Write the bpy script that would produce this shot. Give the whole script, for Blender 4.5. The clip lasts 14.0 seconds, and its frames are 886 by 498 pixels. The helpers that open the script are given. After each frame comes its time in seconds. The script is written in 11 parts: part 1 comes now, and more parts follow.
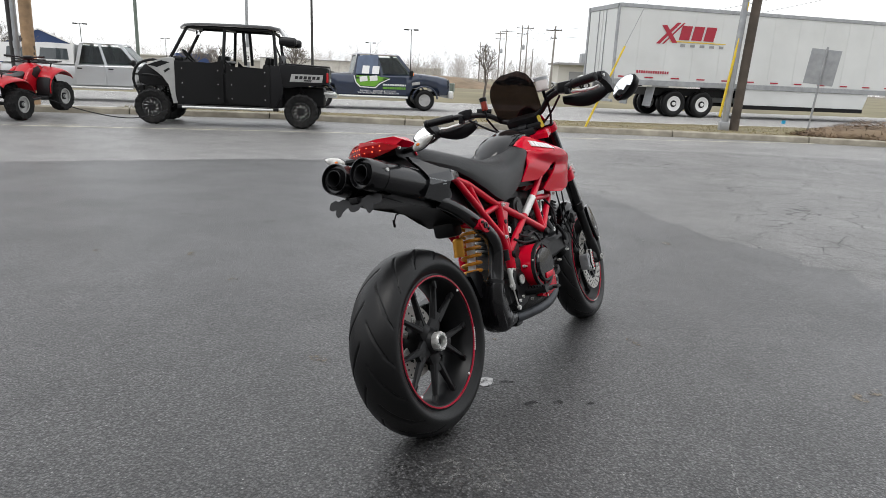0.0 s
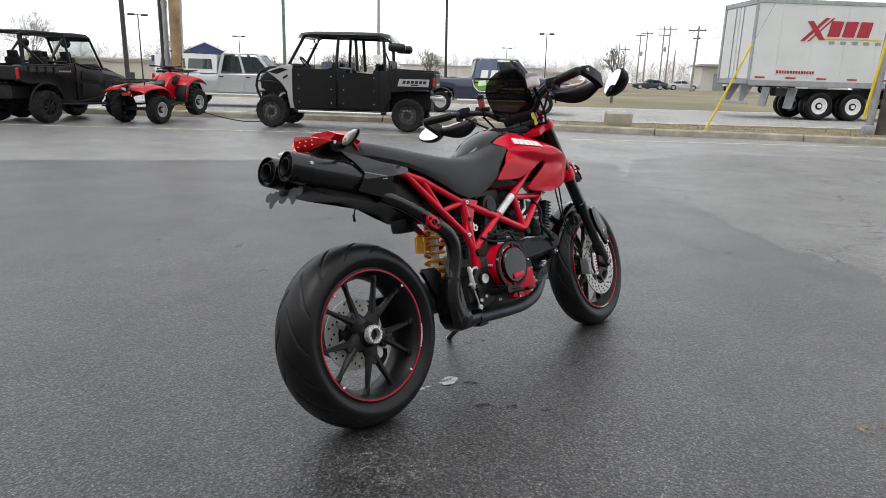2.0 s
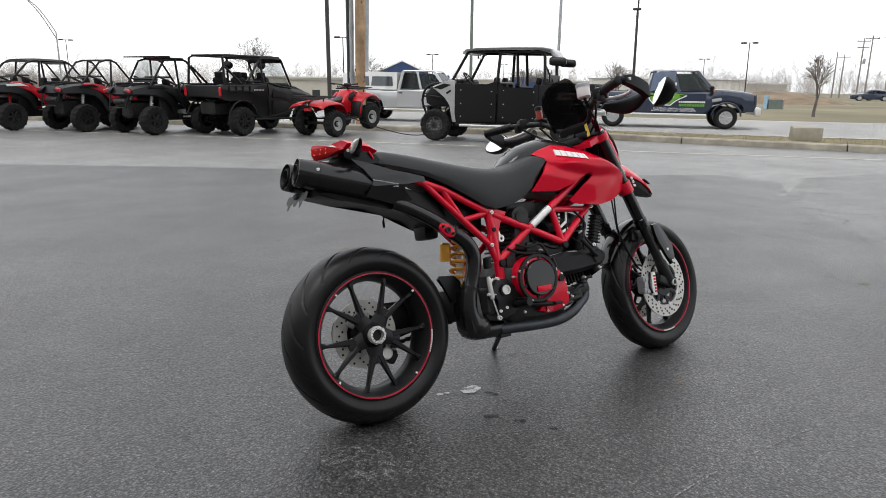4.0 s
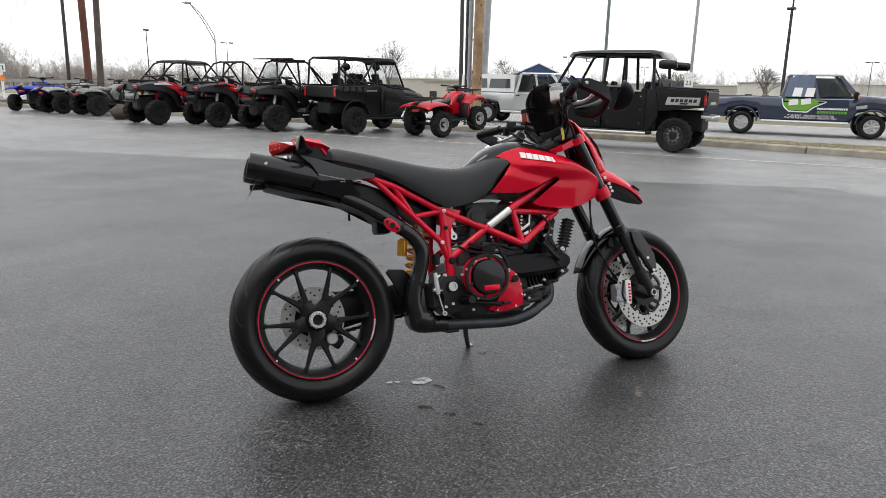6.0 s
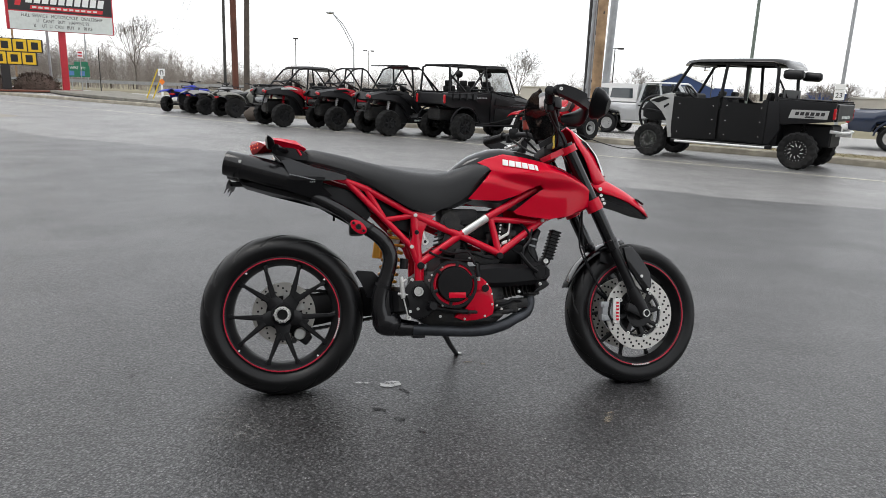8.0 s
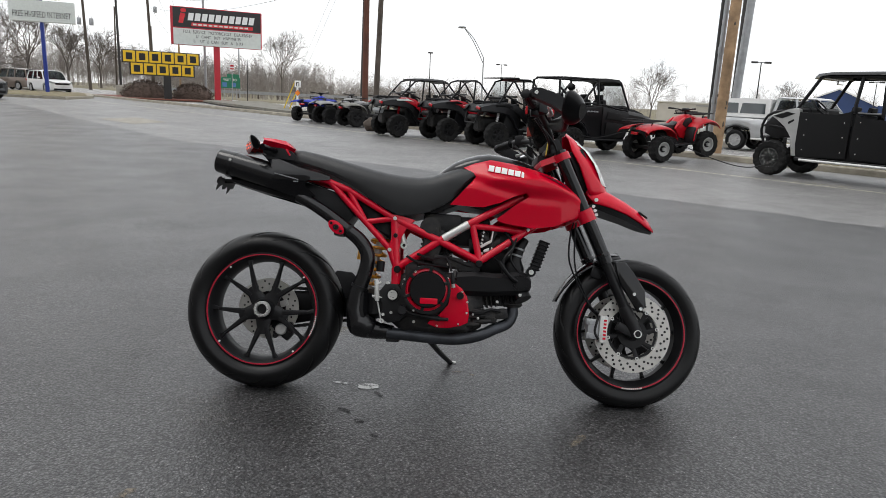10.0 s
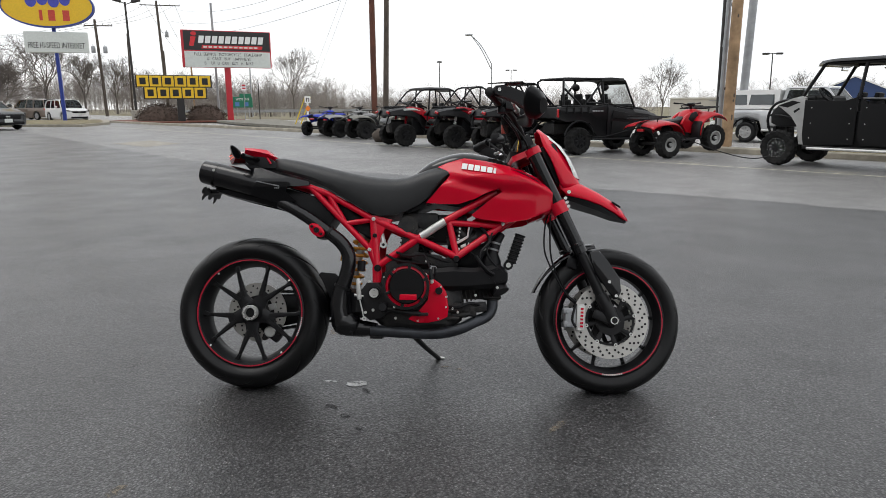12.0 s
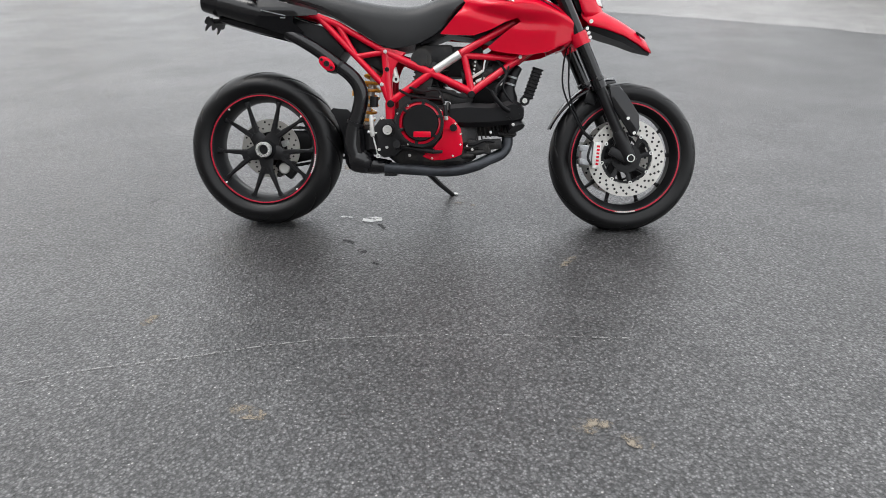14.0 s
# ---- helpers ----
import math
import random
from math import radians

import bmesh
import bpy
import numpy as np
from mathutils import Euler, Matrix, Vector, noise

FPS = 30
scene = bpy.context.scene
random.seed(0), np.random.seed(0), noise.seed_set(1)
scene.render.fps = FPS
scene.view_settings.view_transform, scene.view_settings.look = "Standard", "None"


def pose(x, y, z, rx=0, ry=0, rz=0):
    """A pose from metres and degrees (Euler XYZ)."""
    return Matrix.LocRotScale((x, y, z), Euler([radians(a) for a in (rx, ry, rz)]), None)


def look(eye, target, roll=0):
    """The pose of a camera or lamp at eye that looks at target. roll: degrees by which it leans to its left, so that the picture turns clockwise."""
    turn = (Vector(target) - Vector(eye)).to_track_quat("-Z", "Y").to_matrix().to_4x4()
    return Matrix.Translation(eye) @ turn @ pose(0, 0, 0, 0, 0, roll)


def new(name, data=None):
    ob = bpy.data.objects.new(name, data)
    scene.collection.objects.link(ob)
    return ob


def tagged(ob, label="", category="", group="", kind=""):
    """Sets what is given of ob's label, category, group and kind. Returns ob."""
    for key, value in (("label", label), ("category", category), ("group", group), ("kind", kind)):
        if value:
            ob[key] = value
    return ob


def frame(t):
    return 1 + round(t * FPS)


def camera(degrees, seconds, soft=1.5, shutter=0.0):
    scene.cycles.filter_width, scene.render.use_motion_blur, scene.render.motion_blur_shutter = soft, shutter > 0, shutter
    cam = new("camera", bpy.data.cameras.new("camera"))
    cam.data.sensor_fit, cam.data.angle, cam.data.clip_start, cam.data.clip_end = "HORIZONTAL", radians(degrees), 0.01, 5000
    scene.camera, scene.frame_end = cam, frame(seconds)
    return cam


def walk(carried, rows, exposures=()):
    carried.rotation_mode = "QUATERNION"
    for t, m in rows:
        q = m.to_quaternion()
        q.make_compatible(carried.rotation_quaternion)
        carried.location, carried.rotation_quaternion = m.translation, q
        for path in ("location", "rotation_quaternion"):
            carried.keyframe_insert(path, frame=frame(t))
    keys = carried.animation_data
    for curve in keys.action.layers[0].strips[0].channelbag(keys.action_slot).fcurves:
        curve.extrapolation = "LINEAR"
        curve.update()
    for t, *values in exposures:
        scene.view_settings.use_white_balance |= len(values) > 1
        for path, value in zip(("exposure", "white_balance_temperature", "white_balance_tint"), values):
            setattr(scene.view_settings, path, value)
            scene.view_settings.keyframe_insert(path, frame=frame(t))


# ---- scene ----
cam = camera(66.1, 14.0, 0.4)
PATH = [
    (0, (0.487, -0.071, 1.172), (0.207, 1.846, 0.674), 2.59),
    (0.5, (0.643, -0.042, 1.165), (0.252, 1.856, 0.671), 1.81),
    (1, (0.850, -0.036, 1.167), (0.294, 1.819, 0.669), 1.80),
    (1.5, (0.967, -0.006, 1.162), (0.373, 1.837, 0.662), 2.11),
    (2, (1.108, 0.087, 1.164), (0.454, 1.909, 0.666), 1.75),
    (2.5, (1.222, 0.162, 1.176), (0.466, 1.946, 0.681), 1.62),
    (3, (1.331, 0.216, 1.170), (0.517, 1.976, 0.680), 1.37),
    (3.5, (1.491, 0.267, 1.172), (0.505, 1.941, 0.695), 0.03),
    (3.7, (1.557, 0.286, 1.166), (0.506, 1.920, 0.693), 0.34),
    (5.8, (2.170, 0.664, 1.175), (0.794, 2.038, 0.705), 1.27),
    (6, (2.227, 0.693, 1.179), (0.816, 2.031, 0.708), 1.39),
    (6.5, (2.316, 0.802, 1.171), (0.865, 2.096, 0.702), 1.73),
    (7, (2.394, 0.964, 1.183), (0.871, 2.172, 0.708), 2.44),
    (7.5, (2.461, 1.058, 1.183), (0.890, 2.200, 0.707), 2.83),
    (8, (2.586, 1.185, 1.184), (0.944, 2.231, 0.724), 2.16),
    (8.2, (2.635, 1.239, 1.186), (0.950, 2.217, 0.731), 2.57),
    (10.3, (2.854, 1.762, 1.165), (1.020, 2.440, 0.741), 2.02),
    (10.5, (2.889, 1.791, 1.162), (1.040, 2.431, 0.750), 1.45),
    (11, (2.936, 1.842, 1.151), (1.063, 2.413, 0.742), 0.79),
    (11.5, (2.947, 1.845, 1.147), (1.080, 2.433, 0.738), 0.63),
    (12, (2.951, 1.829, 1.146), (1.113, 2.498, 0.731), -0.27),
    (12.5, (2.950, 1.815, 1.148), (1.114, 2.490, 0.730), -0.25),
    (13, (2.952, 1.814, 1.148), (1.118, 2.474, 0.699), -0.31),
    (13.5, (2.945, 1.818, 1.149), (1.152, 2.455, 0.537), -0.35),
    (14, (2.932, 1.822, 1.172), (1.234, 2.404, 0.288), -0.57),
]
walk(cam, [(t, look(eye, target, roll)) for t, eye, target, roll in PATH],
     [(0, 0.55), (8.2, 0.57), (10.3, 0.31), (12.4, 0.29), (13.0, 0.29), (13.5, 0.46), (13.75, 0.78), (14, 1.12)])

# ---- world and light: bright overcast day ----
world = bpy.data.worlds.new("overcast_sky")
scene.world = world
world.use_nodes = True
wn, wl = world.node_tree.nodes, world.node_tree.links
wn.clear()
sky = wn.new("ShaderNodeTexSky")
sky.sky_type, sky.sun_disc = "NISHITA", False
sky.sun_elevation, sky.sun_rotation = radians(48), radians(200)
sky_scale = wn.new("ShaderNodeVectorMath")
sky_scale.operation = "SCALE"
sky_scale.inputs["Scale"].default_value = 0.10
wl.new(sky.outputs["Color"], sky_scale.inputs[0])
cloud_pos = wn.new("ShaderNodeTexCoord")
cloud_map = wn.new("ShaderNodeMapping")
cloud_map.inputs["Scale"].default_value = (1.0, 1.0, 3.5)
cloud = wn.new("ShaderNodeTexNoise")
cloud.inputs["Scale"].default_value, cloud.inputs["Detail"].default_value = 2.2, 5
cloud_ramp = wn.new("ShaderNodeValToRGB")
cloud_ramp.color_ramp.elements[0].position, cloud_ramp.color_ramp.elements[1].position = 0.35, 0.65
cloud_ramp.color_ramp.elements[0].color = (0.86, 0.89, 0.93, 1)
cloud_ramp.color_ramp.elements[1].color = (1.02, 1.02, 1.02, 1)
wl.new(cloud_pos.outputs["Generated"], cloud_map.inputs["Vector"])
wl.new(cloud_map.outputs["Vector"], cloud.inputs["Vector"])
wl.new(cloud.outputs["Fac"], cloud_ramp.inputs["Fac"])
deck = wn.new("ShaderNodeMix")
deck.data_type = "RGBA"
deck.inputs["Factor"].default_value = 0.92
wl.new(sky_scale.outputs["Vector"], deck.inputs["A"])
wl.new(cloud_ramp.outputs["Color"], deck.inputs["B"])
back = wn.new("ShaderNodeBackground")
back.inputs["Strength"].default_value = 1.0
wo = wn.new("ShaderNodeOutputWorld")
wl.new(deck.outputs["Result"], back.inputs["Color"])
wl.new(back.outputs["Background"], wo.inputs["Surface"])
sun_data = bpy.data.lights.new("sun", "SUN")
sun_data.energy, sun_data.angle, sun_data.color = 0.6, radians(25), (1.0, 0.97, 0.93)
sun = new("sun", sun_data)
sun.matrix_world = look((0, 0, 40), (6, 14, 0))


# ---- materials ----
def mat(name, col, rough=0.5, metal=0.0, var=0.12, scale=6.0, bump=0.0, bscale=80.0, coat=0.0, dirt=0.0, dirt_col=(0.16, 0.14, 0.11),
        rvar=0.08, spec=0.5, island=0.0, alpha=1.0, emit=0.0):
    m = bpy.data.materials.new(name)
    m.use_nodes = True
    nt = m.node_tree
    b = nt.nodes["Principled BSDF"]
    b.inputs["Roughness"].default_value, b.inputs["Metallic"].default_value = rough, metal
    b.inputs["Coat Weight"].default_value, b.inputs["Coat Roughness"].default_value = coat, 0.06
    b.inputs["Specular IOR Level"].default_value = spec
    b.inputs["Alpha"].default_value = alpha
    if emit:
        b.inputs["Emission Color"].default_value, b.inputs["Emission Strength"].default_value = (*col, 1), emit
    tc = nt.nodes.new("ShaderNodeTexCoord")
    n1 = nt.nodes.new("ShaderNodeTexNoise")
    n1.inputs["Scale"].default_value, n1.inputs["Detail"].default_value = scale, 6
    nt.links.new(tc.outputs["Object"], n1.inputs["Vector"])
    ramp = nt.nodes.new("ShaderNodeMapRange")
    ramp.inputs["From Min"].default_value, ramp.inputs["From Max"].default_value = 0.3, 0.7
    ramp.inputs["To Min"].default_value, ramp.inputs["To Max"].default_value = 1 - var, 1 + var
    nt.links.new(n1.outputs["Fac"], ramp.inputs["Value"])
    last = ramp.outputs["Result"]
    if island:
        info = nt.nodes.new("ShaderNodeNewGeometry")
        isl = nt.nodes.new("ShaderNodeMapRange")
        isl.inputs["To Min"].default_value, isl.inputs["To Max"].default_value = 1 - island, 1 + island
        nt.links.new(info.outputs["Random Per Island"], isl.inputs["Value"])
        mul = nt.nodes.new("ShaderNodeMath")
        mul.operation = "MULTIPLY"
        nt.links.new(last, mul.inputs[0])
        nt.links.new(isl.outputs["Result"], mul.inputs[1])
        last = mul.outputs[0]
    sc = nt.nodes.new("ShaderNodeVectorMath")
    sc.operation = "SCALE"
    sc.inputs[0].default_value = col
    nt.links.new(last, sc.inputs["Scale"])
    colour = sc.outputs["Vector"]
    if dirt:
        n2 = nt.nodes.new("ShaderNodeTexNoise")
        n2.inputs["Scale"].default_value, n2.inputs["Detail"].default_value = scale * 0.6, 8
        n2.inputs["Roughness"].default_value = 0.65
        nt.links.new(tc.outputs["Object"], n2.inputs["Vector"])
        dr = nt.nodes.new("ShaderNodeMapRange")
        dr.inputs["From Min"].default_value, dr.inputs["From Max"].default_value = 0.45, 0.8
        dr.inputs["To Max"].default_value = dirt
        nt.links.new(n2.outputs["Fac"], dr.inputs["Value"])
        mx = nt.nodes.new("ShaderNodeMix")
        mx.data_type = "RGBA"
        mx.inputs["B"].default_value = (*dirt_col, 1)
        nt.links.new(dr.outputs["Result"], mx.inputs["Factor"])
        nt.links.new(colour, mx.inputs["A"])
        colour = mx.outputs["Result"]
    nt.links.new(colour, b.inputs["Base Color"])
    if rvar:
        rr = nt.nodes.new("ShaderNodeMapRange")
        rr.inputs["To Min"].default_value, rr.inputs["To Max"].default_value = max(0.02, rough - rvar), min(1, rough + rvar)
        nt.links.new(n1.outputs["Fac"], rr.inputs["Value"])
        nt.links.new(rr.outputs["Result"], b.inputs["Roughness"])
    if bump:
        n3 = nt.nodes.new("ShaderNodeTexNoise")
        n3.inputs["Scale"].default_value, n3.inputs["Detail"].default_value = bscale, 4
        nt.links.new(tc.outputs["Object"], n3.inputs["Vector"])
        bp = nt.nodes.new("ShaderNodeBump")
        bp.inputs["Strength"].default_value, bp.inputs["Distance"].default_value = bump, 0.01
        nt.links.new(n3.outputs["Fac"], bp.inputs["Height"])
        nt.links.new(bp.outputs["Normal"], b.inputs["Normal"])
    return m


def glass(name, col=(0.8, 0.85, 0.85), mixed=0.7, rough=0.02):
    """Thin glazing: partly see-through, partly glossy."""
    m = bpy.data.materials.new(name)
    m.use_nodes = True
    nt = m.node_tree
    nt.nodes.clear()
    out = nt.nodes.new("ShaderNodeOutputMaterial")
    tr = nt.nodes.new("ShaderNodeBsdfTransparent")
    tr.inputs["Color"].default_value = (*col, 1)
    gl = nt.nodes.new("ShaderNodeBsdfPrincipled")
    gl.inputs["Base Color"].default_value = (0.02, 0.022, 0.025, 1)
    gl.inputs["Roughness"].default_value = rough
    mx = nt.nodes.new("ShaderNodeMixShader")
    mx.inputs[0].default_value = 1 - mixed
    nt.links.new(tr.outputs[0], mx.inputs[1])
    nt.links.new(gl.outputs[0], mx.inputs[2])
    nt.links.new(mx.outputs[0], out.inputs["Surface"])
    return m


def asphalt(name, base, aggregate, crack=0.0, stain=0.25, rough=0.78, fleck=0.5):
    m = bpy.data.materials.new(name)
    m.use_nodes = True
    nt = m.node_tree
    N, L = nt.nodes.new, nt.links.new
    b = nt.nodes["Principled BSDF"]
    tc = N("ShaderNodeTexCoord")
    pos = tc.outputs["Object"]

    def noise_tex(scale, detail=5, r=0.55, vec=None):
        n = N("ShaderNodeTexNoise")
        n.inputs["Scale"].default_value, n.inputs["Detail"].default_value, n.inputs["Roughness"].default_value = scale, detail, r
        L(vec or pos, n.inputs["Vector"])
        return n.outputs["Fac"]

    def ranged(v, a, z, lo, hi):
        r = N("ShaderNodeMapRange")
        for key, val in (("From Min", a), ("From Max", z), ("To Min", lo), ("To Max", hi)):
            r.inputs[key].default_value = val
        L(v, r.inputs["Value"])
        return r.outputs["Result"]

    def math_op(op, a, c):
        n = N("ShaderNodeMath")
        n.operation = op
        for i, v in enumerate((a, c)):
            if isinstance(v, (int, float)):
                n.inputs[i].default_value = v
            else:
                L(v, n.inputs[i])
        return n.outputs[0]

    big = ranged(noise_tex(0.35, 4), 0.3, 0.7, 1 - stain, 1 + stain)
    mid = ranged(noise_tex(3.0, 6, 0.65), 0.3, 0.7, 1 - stain * 0.95, 1 + stain * 0.95)
    fine = ranged(noise_tex(85, 4, 0.75), 0.33, 0.67, 0.15, 1.95)
    vor = N("ShaderNodeTexVoronoi")
    vor.inputs["Scale"].default_value = 120
    L(pos, vor.inputs["Vector"])
    chip = ranged(vor.outputs["Distance"], 0.05, 0.5, 1.58, 0.45)
    tone = math_op("MULTIPLY", math_op("MULTIPLY", big, mid), math_op("MULTIPLY", fine, chip))
    sc = N("ShaderNodeVectorMath")
    sc.operation = "SCALE"
    sc.inputs[0].default_value = base
    L(tone, sc.inputs["Scale"])
    # pale exposed stones, thinly scattered
    vor2 = N("ShaderNodeTexVoronoi")
    vor2.inputs["Scale"].default_value = 55
    vor2.inputs["Randomness"].default_value = 1.0
    L(pos, vor2.inputs["Vector"])
    near = ranged(vor2.outputs["Distance"], 0.10, 0.17, 1.0, 0.0)
    pick = N("ShaderNodeSeparateColor")
    L(vor2.outputs["Color"], pick.inputs["Color"])
    some = ranged(pick.outputs["Red"], 0.66, 0.90, 0.0, fleck)
    stones = N("ShaderNodeMix")
    stones.data_type = "RGBA"
    stones.inputs["B"].default_value = (*aggregate, 1)
    L(math_op("MULTIPLY", near, some), stones.inputs["Factor"])
    L(sc.outputs["Vector"], stones.inputs["A"])
    col = stones.outputs["Result"]
    height = math_op("ADD", noise_tex(95, 3, 0.7), math_op("MULTIPLY", vor.outputs["Distance"], -0.6))
    if crack:
        warp = N("ShaderNodeTexNoise")
        warp.inputs["Scale"].default_value, warp.inputs["Detail"].default_value = 2.2, 4
        L(pos, warp.inputs["Vector"])
        mixv = N("ShaderNodeVectorMath")
        mixv.operation = "MULTIPLY_ADD"
        mixv.inputs[1].default_value = (0.5, 0.5, 0.5)
        L(warp.outputs["Color"], mixv.inputs[0])
        L(pos, mixv.inputs[2])
        cv = N("ShaderNodeTexVoronoi")
        cv.feature = "DISTANCE_TO_EDGE"
        cv.inputs["Scale"].default_value = 2.4
        L(mixv.outputs["Vector"], cv.inputs["Vector"])
        wide = ranged(noise_tex(1.1, 3), 0.34, 0.66, 0.004, 0.019)
        line = math_op("MULTIPLY", math_op("LESS_THAN", cv.outputs["Distance"], wide), 1.0)
        where = ranged(noise_tex(0.42, 3), 0.40, 0.52, 0.0, 1.0)
        hit = math_op("MULTIPLY", math_op("MULTIPLY", line, where), crack)
        cm = N("ShaderNodeMix")
        cm.data_type = "RGBA"
        cm.inputs["B"].default_value = (0.012, 0.012, 0.012, 1)
        L(hit, cm.inputs["Factor"])
        L(col, cm.inputs["A"])
        col = cm.outputs["Result"]
        height = math_op("SUBTRACT", height, math_op("MULTIPLY", hit, 1.5))
    # stones carry the sheen, the gaps between them stay dull and dark
    grit = N("ShaderNodeTexVoronoi")
    grit.inputs["Scale"].default_value = 88
    L(pos, grit.inputs["Vector"])
    gap = ranged(grit.outputs["Distance"], 0.22, 0.62, 1.0, 0.0)
    rub = ranged(noise_tex(34, 4, 0.7), 0.36, 0.62, 0.0, 1.0)
    sheen = ranged(math_op("MULTIPLY", gap, rub), 0.0, 0.8, 0.50, 1.0)
    if crack:
        sheen = math_op("MULTIPLY", sheen, math_op("SUBTRACT", 1.0, hit))
    L(sheen, b.inputs["Specular IOR Level"])
    dark = N("ShaderNodeVectorMath")
    dark.operation = "SCALE"
    L(col, dark.inputs[0])
    L(ranged(gap, 0.0, 0.7, 0.68, 1.26), dark.inputs["Scale"])
    col = dark.outputs["Vector"]
    height = math_op("ADD", height, math_op("MULTIPLY", gap, 0.35))
    L(col, b.inputs["Base Color"])
    L(ranged(noise_tex(1.3, 5), 0.3, 0.7, rough - 0.05, rough + 0.05), b.inputs["Roughness"])
    bp = N("ShaderNodeBump")
    bp.inputs["Strength"].default_value, bp.inputs["Distance"].default_value = 0.34, 0.006
    L(height, bp.inputs["Height"])
    L(bp.outputs["Normal"], b.inputs["Normal"])
    return m


def worn_paint(name, col, keep=0.5, scale=9.0):
    """Road paint rubbed through to the asphalt in patches."""
    m = mat(name, col, 0.7, var=0.12, scale=3)
    nt = m.node_tree
    b = nt.nodes["Principled BSDF"]
    tc = nt.nodes["Texture Coordinate"]
    n = nt.nodes.new("ShaderNodeTexNoise")
    n.inputs["Scale"].default_value, n.inputs["Detail"].default_value, n.inputs["Roughness"].default_value = scale, 9, 0.75
    nt.links.new(tc.outputs["Object"], n.inputs["Vector"])
    r = nt.nodes.new("ShaderNodeMapRange")
    r.inputs["From Min"].default_value, r.inputs["From Max"].default_value = 0.62 - keep * 0.35, 0.72 - keep * 0.25
    nt.links.new(n.outputs["Fac"], r.inputs["Value"])
    nt.links.new(r.outputs["Result"], b.inputs["Alpha"])
    return m


M_seal = asphalt("sealed_asphalt", (0.074, 0.073, 0.074), (0.38, 0.37, 0.35), 0.0, 0.30, 0.37, 0.8)
M_lot = asphalt("weathered_asphalt", (0.300, 0.294, 0.286), (0.36, 0.35, 0.33), 0.0, 0.2, 0.44, 0.3)
M_cracked = asphalt("cracked_asphalt", (0.215, 0.211, 0.206), (0.36, 0.32, 0.30), 0.72, 0.2, 0.46, 0.4)
M_road = asphalt("road_asphalt", (0.54, 0.53, 0.515), (0.45, 0.35, 0.33), 0.0, 0.12, 0.85, 0.2)
M_kerb = mat("kerb_concrete", (0.34, 0.31, 0.25), 0.9, var=0.25, scale=3.5, bump=0.5, bscale=60, dirt=0.6, dirt_col=(0.12, 0.11, 0.09))
M_conc = mat("concrete", (0.33, 0.31, 0.27), 0.9, var=0.2, scale=4, bump=0.4, bscale=50, dirt=0.4)
M_walk = mat("worn_grey_pavement", (0.20, 0.19, 0.165), 0.9, var=0.25, scale=2.5, bump=0.4, bscale=40, dirt=0.5, dirt_col=(0.13, 0.12, 0.085))
M_drygrass = mat("dry_grass", (0.20, 0.165, 0.095), 0.95, var=0.35, scale=1.6, bump=1.0, bscale=30, dirt=0.7, dirt_col=(0.10, 0.115, 0.045))
M_earth = mat("brown_earth", (0.20, 0.145, 0.095), 0.95, var=0.35, scale=0.8, bump=0.8, bscale=8, dirt=0.4, dirt_col=(0.11, 0.09, 0.055))
M_field = mat("winter_field", (0.19, 0.165, 0.10), 0.95, var=0.3, scale=0.15, bump=0.6, bscale=6, dirt=0.6, dirt_col=(0.11, 0.115, 0.055))
M_mulch = mat("red_mulch", (0.16, 0.06, 0.04), 0.95, var=0.3, scale=12, bump=0.8, bscale=50)
M_lineyel = worn_paint("worn_line_paint", (0.60, 0.57, 0.47), 0.85)
M_fire = worn_paint("worn_yellow_paint", (0.60, 0.56, 0.44), 0.55, 14)
M_linewht = worn_paint("white_road_line", (0.66, 0.66, 0.64), 1.1, 4)
M_red = mat("gloss_red_paint", (0.62, 0.001, 0.022), 0.24, var=0.04, scale=3, coat=0.45, rvar=0.03, spec=0.08)
M_red.node_tree.nodes["Principled BSDF"].inputs["Coat Roughness"].default_value = 0.07
M_redframe = mat("red_frame_enamel", (0.62, 0.002, 0.024), 0.34, var=0.08, scale=12, coat=0.5, spec=0.2)
M_rubber = mat("tyre_rubber", (0.006, 0.006, 0.0065), 0.38, var=0.2, scale=18, bump=0.08, bscale=300, dirt=0.10, dirt_col=(0.026, 0.025, 0.024), spec=0.28)
M_mud = mat("dusty_tyre_rubber", (0.012, 0.012, 0.012), 0.8, var=0.3, scale=8, bump=0.3, bscale=90, dirt=0.3, dirt_col=(0.05, 0.045, 0.04), spec=0.25)
M_blackpl = mat("black_plastic", (0.006, 0.006, 0.007), 0.38, var=0.15, scale=14, bump=0.05, bscale=400, spec=0.22)
M_blackgl = mat("gloss_black_paint", (0.004, 0.004, 0.005), 0.15, var=0.1, scale=5, coat=0.45, spec=0.25)
M_blackmt = mat("black_coated_metal", (0.012, 0.012, 0.013), 0.38, 0.1, var=0.15, scale=20, spec=0.27)
M_engine = mat("dark_cast_metal", (0.017, 0.017, 0.018), 0.48, 0.4, var=0.25, scale=30, bump=0.25, bscale=220, dirt=0.25)
M_seat = mat("black_grained_vinyl", (0.011, 0.0115, 0.0125), 0.42, var=0.12, scale=20, bump=0.14, bscale=650, spec=0.48)
M_header = mat("heat_greyed_pipe", (0.050, 0.054, 0.062), 0.42, 0.5, var=0.3, scale=14, bump=0.05, bscale=120, dirt=0.3, dirt_col=(0.02, 0.02, 0.02))
M_pipe = mat("black_pipe_coating", (0.006, 0.006, 0.007), 0.24, var=0.25, scale=16, bump=0.02, bscale=150, coat=0.25, spec=0.40)
